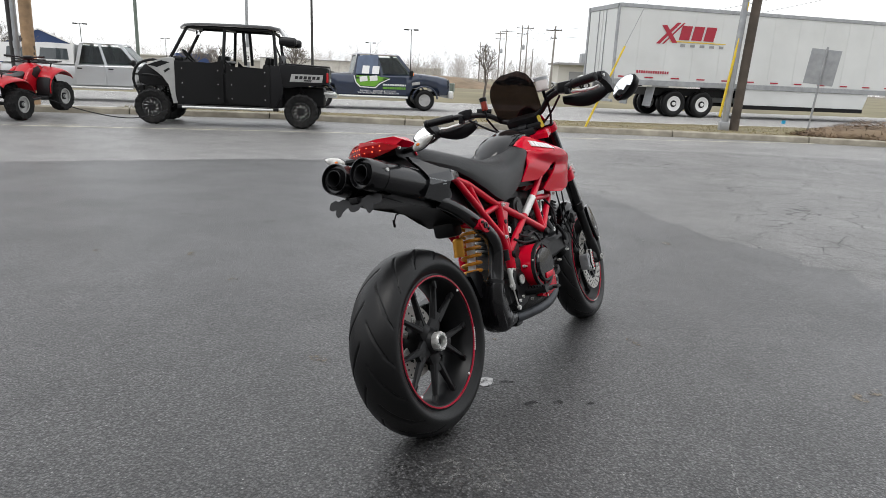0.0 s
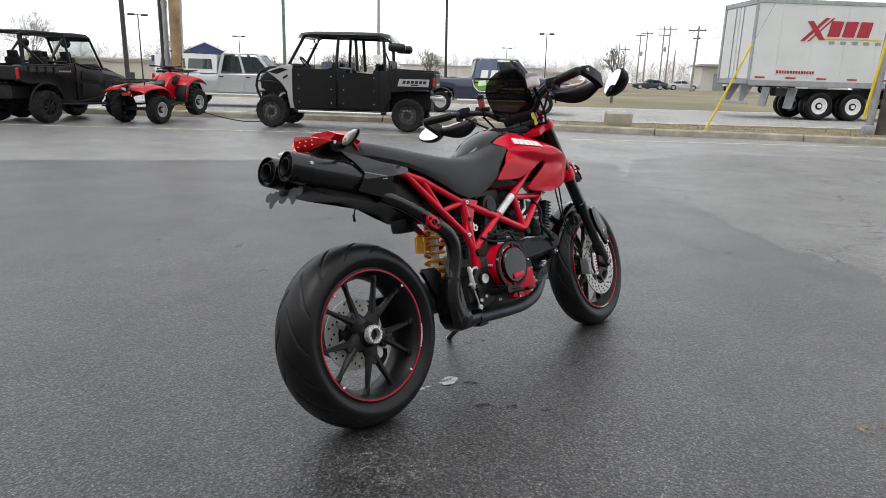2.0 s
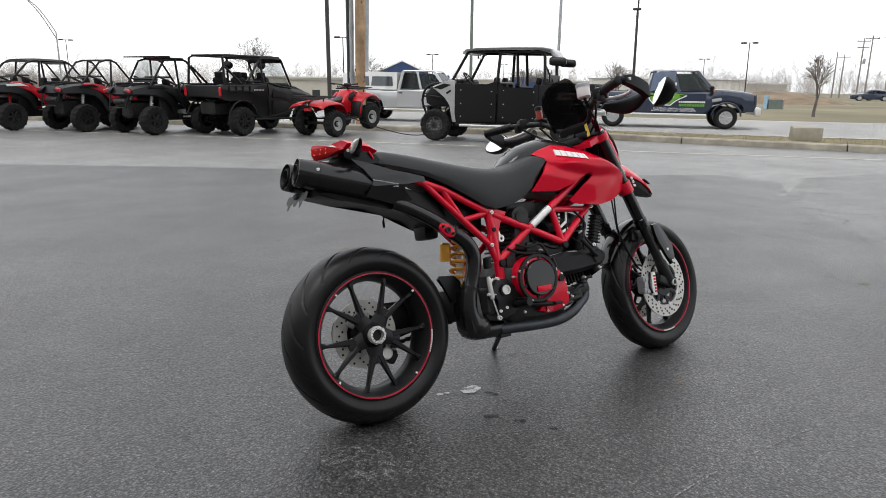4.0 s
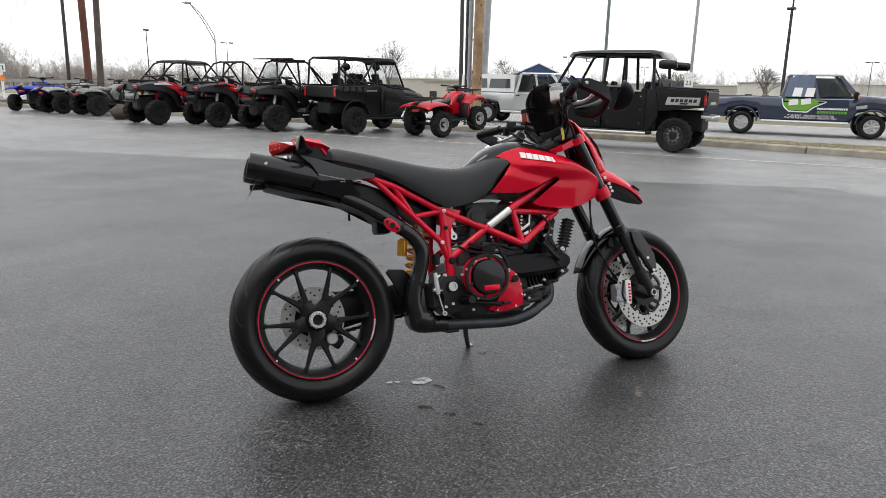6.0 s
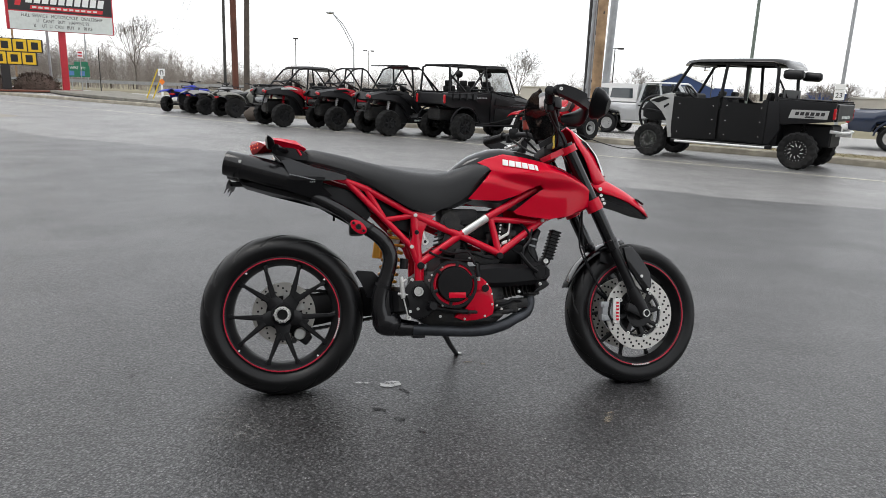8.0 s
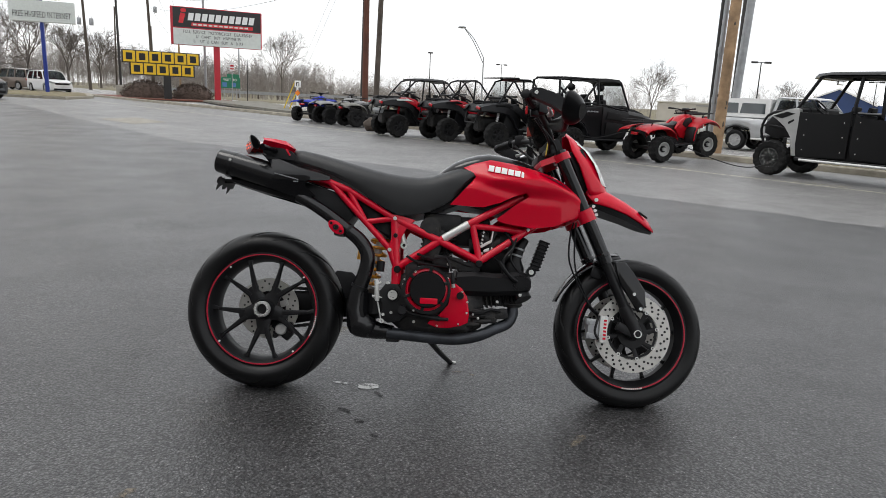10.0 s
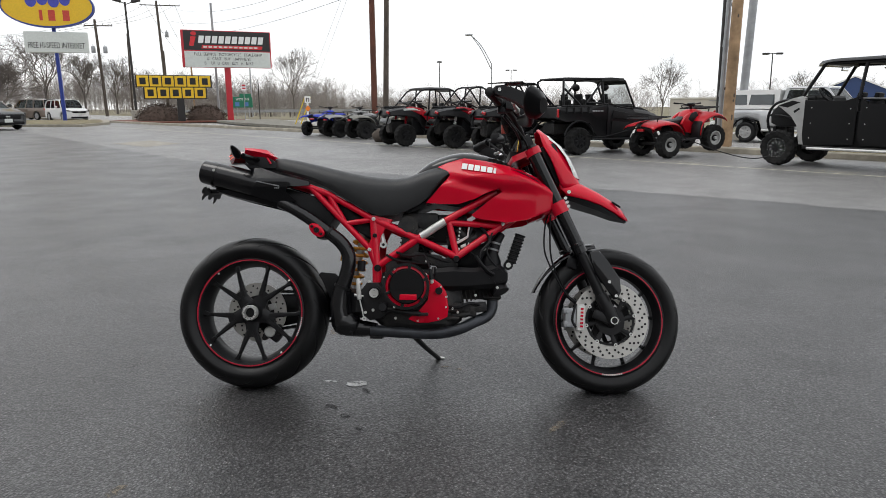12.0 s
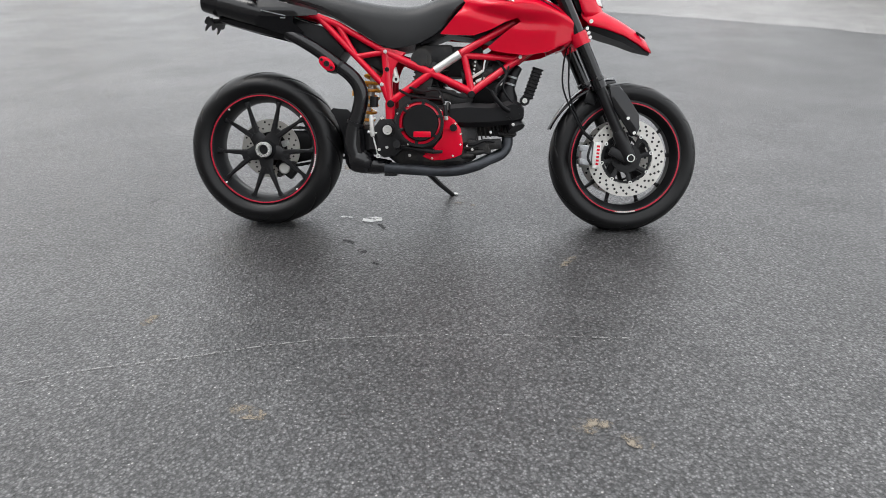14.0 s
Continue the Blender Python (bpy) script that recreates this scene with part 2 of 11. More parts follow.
M_alu = mat("brushed_aluminium", (0.70, 0.70, 0.68), 0.34, 0.5, var=0.1, scale=20)
M_disc = mat("brake_disc_steel", (0.53, 0.515, 0.485), 0.40, 0.25, var=0.12, scale=25)
M_gold = mat("yellow_spring_enamel", (0.72, 0.30, 0.02), 0.35, var=0.1, scale=20, coat=0.4)
M_anod = mat("gold_anodised", (0.80, 0.38, 0.05), 0.3, 0.6, var=0.08)
M_white = mat("white_paint", (0.80, 0.80, 0.79), 0.4, var=0.04)
M_calalloy = mat("pale_alloy", (0.62, 0.62, 0.60), 0.45, 0.4, var=0.1, scale=20)
M_stripe = mat("crimson_tape", (0.42, 0.004, 0.028), 0.4, var=0.15, scale=10)
M_chrome = mat("mirror_chrome", (0.90, 0.91, 0.92), 0.03, 1.0, var=0.01, rvar=0.0)
M_smoke = glass("smoked_screen", (0.24, 0.20, 0.185), 0.84, 0.06)
M_clear = glass("clear_lens", (0.9, 0.92, 0.92), 0.55, 0.05)
M_redlens = mat("red_lens", (0.36, 0.004, 0.008), 0.14, var=0.25, scale=60, coat=0.8, spec=0.2)
M_lens = mat("clear_reflector_lens", (0.62, 0.61, 0.58), 0.18, 0.0, var=0.35, scale=60, coat=0.6)
M_led = mat("lit_red_led", (1.0, 0.12, 0.04), 0.3, emit=1.3)
M_amber = mat("amber_lens", (0.85, 0.22, 0.02), 0.2, coat=0.6)
M_wood = mat("weathered_pole_wood", (0.34, 0.225, 0.13), 0.85, var=0.4, scale=3, bump=0.8, bscale=25, dirt=0.6, dirt_col=(0.13, 0.075, 0.04))
M_wooddk = mat("dark_pole_wood", (0.085, 0.068, 0.055), 0.88, var=0.3, scale=3, bump=0.8, bscale=25)
M_greypole = mat("greyed_pole_wood", (0.26, 0.24, 0.22), 0.9, var=0.2, scale=3)
M_woodred = mat("creosoted_pole_wood", (0.11, 0.04, 0.025), 0.85, var=0.25, scale=2, bump=0.6, bscale=25)
M_galv = mat("galvanised_steel", (0.34, 0.35, 0.36), 0.5, 0.5, var=0.15, scale=5)
M_steelgr = mat("green_grey_steel", (0.14, 0.17, 0.15), 0.5, 0.2, var=0.15, scale=4)
M_darkpole = mat("dark_bronze_pole", (0.035, 0.033, 0.032), 0.5, 0.2, var=0.15)
M_yellow = mat("yellow_guard_plastic", (0.70, 0.50, 0.03), 0.5, var=0.12)
M_flagblue = mat("marker_blue", (0.02, 0.35, 0.62), 0.6, var=0.05)
M_paleblue = mat("pale_blue_steel", (0.30, 0.45, 0.58), 0.5, var=0.1)
M_bark = mat("grey_bark", (0.15, 0.13, 0.115), 0.95, var=0.3, scale=3, island=0.25)
# twig brown lightened and greyed so that haze is in the colour
M_brush = mat("winter_brush_twigs", (0.26, 0.232, 0.212), 0.95, var=0.3, scale=0.2, island=0.35)
# twigs coloured pale grey to paint in the haze of distance
M_hazewood = mat("haze_paled_woods", (0.38, 0.35, 0.33), 0.95, var=0.2, scale=0.05, island=0.2)
M_hedge = mat("brown_hedge_twigs", (0.085, 0.062, 0.05), 0.95, var=0.35, scale=4, island=0.35)

M_cladding = mat("grey_cladding", (0.28, 0.27, 0.26), 0.6, var=0.15, scale=0.8, dirt=0.3)


# ---- mesh helpers ----
def V(*a):
    return Vector(a)


def box(bm, c, s, rot=None, bevel=0.0, seg=2):
    m = Matrix.Translation(c) @ (rot if rot else Matrix.Identity(4)) @ Matrix.Diagonal((s[0], s[1], s[2], 1))
    r = bmesh.ops.create_cube(bm, size=1, matrix=m)
    if bevel:
        edges = list({e for v in r["verts"] for e in v.link_edges})
        bmesh.ops.bevel(bm, geom=edges, offset=bevel, segments=seg, affect="EDGES", profile=0.6, clamp_overlap=True)


def ring_faces(bm, rings, closed=True, cap=True):
    n = len(rings[0])
    for a, b in zip(rings, rings[1:]):
        for i in range(n if closed else n - 1):
            j = (i + 1) % n
            bm.faces.new((a[i], a[j], b[j], b[i]))
    if cap and closed:
        bm.faces.new(list(reversed(rings[0])))
        bm.faces.new(rings[-1])


def loft(bm, loops, cap=True, closed=True):
    rings = [[bm.verts.new(p) for p in lp] for lp in loops]
    ring_faces(bm, rings, closed, cap)


def tube(bm, pts, r, n=8, cap=True, smooth_steps=0):
    pts = [Vector(p) for p in pts]
    radii = list(r) if isinstance(r, (list, tuple)) else [r] * len(pts)
    if smooth_steps:
        pts, radii = spline(pts, radii, smooth_steps)
    d0 = (pts[1] - pts[0]).normalized()
    side = d0.orthogonal().normalized()
    rings = []
    for i, p in enumerate(pts):
        a = pts[max(0, i - 1)]
        b = pts[min(len(pts) - 1, i + 1)]
        d = (b - a).normalized()
        side = (side - d * side.dot(d)).normalized()
        up = d.cross(side)
        rings.append([bm.verts.new(p + radii[i] * (math.cos(2 * math.pi * k / n) * side + math.sin(2 * math.pi * k / n) * up)) for k in range(n)])
    ring_faces(bm, rings, True, cap)


def spline(pts, radii, steps):
    """Catmull-Rom points through pts."""
    out, rad = [], []
    for i in range(len(pts) - 1):
        p0, p1, p2, p3 = pts[max(0, i - 1)], pts[i], pts[i + 1], pts[min(len(pts) - 1, i + 2)]
        for k in range(steps):
            t = k / steps
            out.append(0.5 * (2 * p1 + (p2 - p0) * t + (2 * p0 - 5 * p1 + 4 * p2 - p3) * t * t + (3 * p1 - p0 - 3 * p2 + p3) * t ** 3))
            rad.append(radii[i] * (1 - t) + radii[i + 1] * t)
    return out + [pts[-1]], rad + [radii[-1]]


def disc_y(bm, c, r, y0, y1, n=24, r_in=0.0):
    """A round plate or ring whose axis is the local y."""
    c = Vector(c)

    def circle(rad, y):
        return [c + V(rad * math.cos(2 * math.pi * k / n), y, rad * math.sin(2 * math.pi * k / n)) for k in range(n)]
    if r_in:
        loops = [circle(r_in, y0), circle(r, y0), circle(r, y1), circle(r_in, y1)]
        rings = [[bm.verts.new(p) for p in lp] for lp in loops]
        ring_faces(bm, rings + [rings[0]], True, False)
    else:
        loft(bm, [circle(r, y0), circle(r, y1)])


def lathe_y(bm, prof, n=48, c=(0, 0, 0), closed=False, cap=True):
    """prof: (radius, y) pairs turned about the y axis."""
    c = Vector(c)
    rings = [[bm.verts.new(c + V(r * math.cos(2 * math.pi * k / n), y, r * math.sin(2 * math.pi * k / n))) for k in range(n)] for r, y in prof]
    if closed:
        rings.append(rings[0])
    ring_faces(bm, rings, True, cap and not closed)


def lathe_z(bm, prof, n=16, c=(0, 0, 0)):
    c = Vector(c)
    rings = [[bm.verts.new(c + V(r * math.cos(2 * math.pi * k / n), r * math.sin(2 * math.pi * k / n), z)) for k in range(n)] for r, z in prof]
    ring_faces(bm, rings, True, True)


def prism_y(bm, poly, y0, y1, bevel=0.0, seg=2):
    """A side outline of (x, z) pairs, from y0 to y1."""
    a = [bm.verts.new((x, y0, z)) for x, z in poly]
    b = [bm.verts.new((x, y1, z)) for x, z in poly]
    n = len(a)
    fs = [bm.faces.new(a), bm.faces.new(list(reversed(b)))]
    for i in range(n):
        fs.append(bm.faces.new((a[i], b[i], b[(i + 1) % n], a[(i + 1) % n])))
    if bevel:
        edges = list({e for f in fs[:2] for e in f.edges})
        bmesh.ops.bevel(bm, geom=edges, offset=bevel, segments=seg, affect="EDGES", profile=0.6, clamp_overlap=True)


def blob(bm, c, r, sub=2, rot=None):
    m = Matrix.Translation(c) @ (rot if rot else Matrix.Identity(4)) @ Matrix.Diagonal((r[0], r[1], r[2], 1))
    bmesh.ops.create_icosphere(bm, subdivisions=sub, radius=1, matrix=m)


def finish(bm, name, material, sharp=35.0):
    bmesh.ops.recalc_face_normals(bm, faces=bm.faces)
    lim = radians(sharp)
    for f in bm.faces:
        f.smooth = True
    for e in bm.edges:
        if len(e.link_faces) == 2 and e.calc_face_angle(0.0) > lim:
            e.smooth = False
    me = bpy.data.meshes.new(name)
    bm.to_mesh(me)
    bm.free()
    me.materials.append(material)
    return me


def part(name, bm, material, parent, label="", sharp=35.0):
    ob = new(name, finish(bm, name, material, sharp))
    ob.parent = parent
    if label:
        tagged(ob, label)
    return ob


def thing(name, m, label, category, group="", kind=""):
    ob = new(name)
    ob.empty_display_size = 0.2
    ob.matrix_basis = m
    return tagged(ob, label, category, group, kind)


def setting(name, bm, material, label="", category="", kind="structure"):
    ob = new(name, finish(bm, name, material))
    return tagged(ob, label, category, "", kind)


def letters(text, size, material, parent, m, name="lettering", stretch=1.0, depth=0.0):
    """Raised lettering, centred, in the local xy plane of m, as a mesh part."""
    cu = bpy.data.curves.new(name, "FONT")
    cu.body, cu.size, cu.align_x, cu.align_y, cu.extrude = text, size, "CENTER", "CENTER", depth
    tmp = bpy.data.objects.new(name, cu)
    scene.collection.objects.link(tmp)
    me = bpy.data.meshes.new_from_object(tmp)
    bpy.data.objects.remove(tmp)
    me.transform(m @ Matrix.Diagonal((stretch, 1, 1, 1)))
    me.materials.clear()
    me.materials.append(material)
    ob = new(name, me)
    ob.parent = parent
    return ob


# ---- the lot, verge and road: s runs along the kerb, n away from the lot ----
ROAD_TURN = radians(22.4)
S_DIR, N_DIR = V(math.cos(ROAD_TURN), math.sin(ROAD_TURN), 0), V(-math.sin(ROAD_TURN), math.cos(ROAD_TURN), 0)
LOT_LINE = V(-10.2, 9.75, 0)


def rp(s, n, z=0.0):
    return LOT_LINE + S_DIR * s + N_DIR * n + V(0, 0, z)


def road_z(s):
    return -0.08


KERB = [(-200, 3.35), (4.0, 3.35), (7.0, 3.1), (9.0, 2.35), (11.0, 1.75), (14.0, 1.2), (17.0, 0.55), (20.0, -0.6), (26.0, -3.2), (60.0, -19.0), (140.0, -60.0)]


def kerb_n(s):
    """How far the kerb lies beyond the painted line; it closes in on the line past the pickup."""
    for (s0, n0), (s1, n1) in zip(KERB, KERB[1:]):
        if s <= s1:
            return n0 + (n1 - n0) * (s - s0) / (s1 - s0)
    return KERB[-1][1]


def strip(bm, cells, n0, n1, z0, z1):
    """A sheet along the kerb: z0 and z1 are heights as functions of s, n0 and n1 numbers or functions of s."""
    a = [bm.verts.new(rp(s, n0(s) if callable(n0) else n0, z0(s))) for s in cells]
    b = [bm.verts.new(rp(s, n1(s) if callable(n1) else n1, z1(s))) for s in cells]
    for i in range(len(cells) - 1):
        bm.faces.new((a[i], a[i + 1], b[i + 1], b[i]))


S_CELLS = [-160 + 5 * i for i in range(65)]


def build_ground():
    bm = bmesh.new()
    rings, n = [], 48
    for r, z in ((0.0, -0.35), (60, -0.35), (200, -5.5), (700, -6.0), (3000, -12.0)):
        rings.append([bm.verts.new((r * math.cos(2 * math.pi * k / n), r * math.sin(2 * math.pi * k / n), z)) for k in range(n)] if r else None)
    mid = bm.verts.new((0, 0, -0.35))
    for k in range(n):
        bm.faces.new((mid, rings[1][k], rings[1][(k + 1) % n]))
    ring_faces(bm, rings[1:], True, False)
    setting("ground", bm, M_field, "flat winter ground with dry brown grass", "ground")
    bm = bmesh.new()
    cells = [-120 + 1.0 * i for i in range(200)]
    strip(bm, cells, -90, lambda s: kerb_n(s) + 0.02, lambda s: 0.0, lambda s: 0.0)
    setting("parking_lot", bm, M_lot, "weathered grey asphalt parking lot", "parking lot")
    # darker sealed asphalt where the motorcycle stands
    edge = [(-33, -5.2), (-17.5, 0.0), (-12.6, 1.75), (-10.5, 3.3), (-7.2, 5.6), (-5.5, 6.74), (-3.5, 8.05), (-2.2, 8.8), (-0.7, 10.2), (0.1, 9.9), (0.5, 8.4),
            (1.0, 7.3), (1.4, 6.5), (1.8, 5.5), (2.2, 5.2), (2.7, 4.3), (4.2, 3.2), (7.5, 1.5), (12, -2), (14, -14), (-36, -16)]
    bm = bmesh.new()
    fine = []
    for i, (x, y) in enumerate(edge):
        x2, y2 = edge[(i + 1) % len(edge)]
        k = max(1, int(math.hypot(x2 - x, y2 - y) / 0.12)) if i < 18 else 1
        for j in range(k):
            t = j / k
            wob = (0.16 * noise.noise(V(x * 0.8 + j * 0.4, y * 0.8, 0)) + 0.10 * noise.noise(V(x * 3 + j * 1.7, y * 3, 4))) if j else 0
            fine.append((x + (x2 - x) * t + wob, y + (y2 - y) * t + wob, 0.004))
    bm.faces.new([bm.verts.new(p) for p in fine])
    bmesh.ops.triangulate(bm, faces=bm.faces)
    setting("sealed_lot_surface", bm, M_seal, "dark sealed asphalt with fine pale flecks", "asphalt")
    # old crazed asphalt beyond the seal
    bm = bmesh.new()
    outline = [(0.4, 8.4), (0.9, 7.3), (1.3, 6.4), (1.7, 5.4), (2.1, 5.0), (2.6, 4.1), (4.1, 3.0), (7.4, 1.2), (12.5, 3.0), (14, 10), (9, 13.5), (3.5, 13.0), (1.2, 12.2), (0.3, 10.6)]
    bm.faces.new([bm.verts.new((x, y, 0.002)) for x, y in outline])
    setting("cracked_lot_surface", bm, M_cracked, "old asphalt with a net of open cracks", "asphalt")
    # kerb, in separate cast lengths
    kerb = tagged(new("kerb"), "dirty cast concrete kerb", "kerb", "", "structure")
    prof = [(0, 0), (0.02, 0.11), (0.05, 0.135), (0.17, 0.135), (0.17, -0.05), (0, -0.05)]
    bm = bmesh.new()
    loft(bm, [[V(s, nn, z) for nn, z in prof] for s in (0.012, 0.5, 1.5, 2.988)])
    kerb_mesh = finish(bm, "kerb_stone", M_kerb)
    for i in range(52):
        k = new("kerb_stone", kerb_mesh)
        k.parent = kerb
        at = -84 + 3.0 * i
        p, q = rp(at, kerb_n(at)), rp(at + 3.0, kerb_n(at + 3.0))
        d = q - p
        p += V(0.02 * noise.noise(V(i, 0, 0)), 0.02 * noise.noise(V(i, 5, 0)), 0.012 * noise.noise(V(i, 3, 0)))
        k.matrix_basis = Matrix.Translation(p) @ Matrix.Rotation(math.atan2(d.y, d.x) + 0.004 * noise.noise(V(i, 7, 0)), 4, "Z") @ Matrix.Diagonal((d.length / 3.0, 1, 1, 1))
    # verge, road
    bm = bmesh.new()
    cells = [3 + 1.0 * i for i in range(80)]
    strip(bm, cells, lambda s: kerb_n(s) + 0.14, lambda s: 0.5 * (kerb_n(s) + 6.9), lambda s: 0.12, lambda s: 0.07)
    strip(bm, cells, lambda s: 0.5 * (kerb_n(s) + 6.9), 6.9, lambda s: 0.07, lambda s: road_z(s) + 0.01)
    setting("verge", bm, M_drygrass, "strip of dry winter grass along the kerb", "grass")
    bm = bmesh.new()
    cells = [-84 + 3 * i for i in range(30)]
    strip(bm, cells, 3.49, 6.9, lambda s: 0.11, lambda s: road_z(s) + 0.01)
    setting("pavement", bm, M_walk, "grey worn strip between kerb and road", "pavement")
    bm = bmesh.new()
    strip(bm, S_CELLS, 6.85, 17.2, road_z, road_z)
    setting("road", bm, M_road, "pale grey multi-lane asphalt road", "road")
    bm = bmesh.new()
    for n0 in (7.05, 16.6):
        strip(bm, S_CELLS, n0, n0 + 0.13, lambda s: road_z(s) + 0.005, lambda s: road_z(s) + 0.005)
    setting("road_line", bm, M_linewht, "white painted edge line on the road", "road marking")
    bm = bmesh.new()
    strip(bm, [-70 + 2 * i for i in range(45)], -0.05, 0.05, lambda s: 0.006, lambda s: 0.006)
    setting("lot_line", bm, M_lineyel, "worn pale painted line across the lot", "road marking")
    # far bank
    bm = bmesh.new()
    cells = [-160 + 6 * i for i in range(55)]

    def bank(n, k):
        def height(s):
            drop = min(1, max(0, (6 - s) / 30)) * max(0, n - 24) * 0.045
            return road_z(s) + k * (0.25 + 0.75 * min(1, max(0, (s - 2) / 14))) - min(5.4, drop)
        return height
    edges = ((17.2, -0.1), (20, 0.08), (27, 0.14), (60, 0.06), (160, -0.30))
    rows = [[bm.verts.new(rp(s, n, bank(n, k)(s))) for s in cells] for n, k in edges]
    ring_faces(bm, rows, False, False)
    setting("far_bank", bm, M_field, "low bank of dry brown grass beyond the road", "grass")
    # heaped earth bank under the far brush
    bm = bmesh.new()
    grid = []
    for i in range(25):
        u = -1 + i / 12
        row = []
        for j in range(13):
            v = -1 + j / 6
            h = 1.25 * max(0.0, 1 - u * u) ** 1.2 * max(0.0, 1 - v * v) + 0.12 * noise.noise(V(u * 4, v * 4, 2))
            row.append(bm.verts.new((-10.5 + 7.5 * u, 66 + 6 * v, h - 0.25)))
        grid.append(row)
    ring_faces(bm, grid, False, False)
    setting("earth_bank", bm, M_earth, "rough bank of brown earth and dead grass beyond the road", "bank")


build_ground()


# ---- unseen wall added behind the walk: closes the lot, darkens reflections ----
def build_unseen_wall():
    bm = bmesh.new()
    w = tagged(new("wall_unseen"), "plain grey metal-clad wall, unseen, added to darken reflections", "wall", "", "structure")
    for s0, s1, n0, n1, z1 in ((-45, 60, -18.8, -18.5, 6.0),):
        p = [rp(s0, n0), rp(s1, n0), rp(s1, n1), rp(s0, n1)]
        loft(bm, [p, [q + V(0, 0, z1) for q in p]])
    part("cladding", bm, M_cladding, w)
    for k in range(105):
        bm = bmesh.new()
        box(bm, (0, 0, 3.0), (0.05, 0.04, 6.0))
        rib = part("cladding_rib", bm, M_cladding, w)
        rib.matrix_basis = Matrix.Translation(rp(-44.5 + k, -18.48)) @ Matrix.Rotation(ROAD_TURN, 4, "Z")


build_unseen_wall()


from mathutils.geometry import delaunay_2d_cdt

# ---- the motorcycle: local x ahead, y to its left, z up, origin under the rear wheel ----
def tyre_mesh(bm, R, width, r_bead, grooves=0, seg=360, depth=0.004, lug=0):
    """A tyre about the y axis, with slanting tread grooves cut in (or blocks raised for lug)."""
    hw = width / 2
    drop = width * (0.27 if not lug else 0.14)
    prof = []
    steps = 36 if grooves else 8
    for i in range(-steps, steps + 1):
        f = radians(78) * i / steps
        prof.append((R - drop * (1 - math.cos(f)) / (1 - math.cos(radians(78))), hw * math.sin(f) / math.sin(radians(78)) * 0.985, i / steps))
    r_s = R - drop
    side = [(r_s - 0.008, hw, 2), (r_s * 0.66 + r_bead * 0.34, hw * 0.985, 2), (r_s * 0.33 + r_bead * 0.67, hw * 0.92, 2), (r_bead + 0.006, hw * 0.83, 2), (r_bead - 0.002, hw * 0.76, 2)]
    full = [(r, -y, v) for r, y, v in reversed(side)] + prof + side
    rings = []
    for k in range(seg):
        a = 2 * math.pi * k / seg
        ring = []
        for r, y, v in full:
            rr = r
            if abs(v) <= 1 and grooves:
                av = abs(v)
                ph = (a * grooves / (2 * math.pi) + (0.5 if v > 0 else 0)) % 1
                d1 = abs((ph - (0.12 + 1.55 * av ** 0.8) + 0.5) % 1 - 0.5)
                d2 = abs((ph - (0.62 + 0.95 * av) + 0.5) % 1 - 0.5)
                g1 = clamp01((0.060 - d1) / 0.022) * clamp01((av - 0.06) / 0.05) * clamp01((0.70 - av) / 0.08)
                g2 = clamp01((0.042 - d2) / 0.020) * clamp01((av - 0.50) / 0.05) * clamp01((0.92 - av) / 0.06)
                rr -= depth * max(g1, g2)
            if lug and abs(v) <= 1.0:
                ph = (a * lug / (2 * math.pi) + (0.5 if (v > 0.15 or -0.45 < v < -0.15) else 0) + 0.25 * abs(v)) % 1
                if ph < 0.48 or abs(abs(v) - 0.3) < 0.09:
                    rr -= 0.018
            elif lug and v == 2 and abs(y) > hw * 0.97:
                ph = (a * lug / (2 * math.pi)) % 1
                y = y * (1.0 if ph < 0.5 else 0.93)
            ring.append(bm.verts.new((rr * math.cos(a), y, rr * math.sin(a))))
        rings.append(ring)
    rings.append(rings[0])
    ring_faces(bm, rings, False, False)


def spoke(bm, c, a0, r0, a1, r1, w0, w1, y0, y1, th):
    """One tapered spoke in the wheel's plane from polar (a0, r0) to (a1, r1)."""
    p, q = V(r0 * math.cos(a0), y0, r0 * math.sin(a0)), V(r1 * math.cos(a1), y1, r1 * math.sin(a1))
    d = (q - p).normalized()
    s = d.cross(V(0, 1, 0)).normalized()
    loops = []
    for t in (0, 0.35, 0.7, 1):
        m = p.lerp(q, t)
        w = (w0 * (1 - t) + w1 * t) / 2
        h = th * (1 - 0.35 * t) / 2
        loops.append([Vector(c) + m + s * sx * w + V(0, sy * h, 0) for sx, sy in ((-1, -0.5), (-0.5, -1), (0.5, -1), (1, -0.5), (1, 0.5), (0.5, 1), (-0.5, 1), (-1, 0.5))])
    loft(bm, loops)


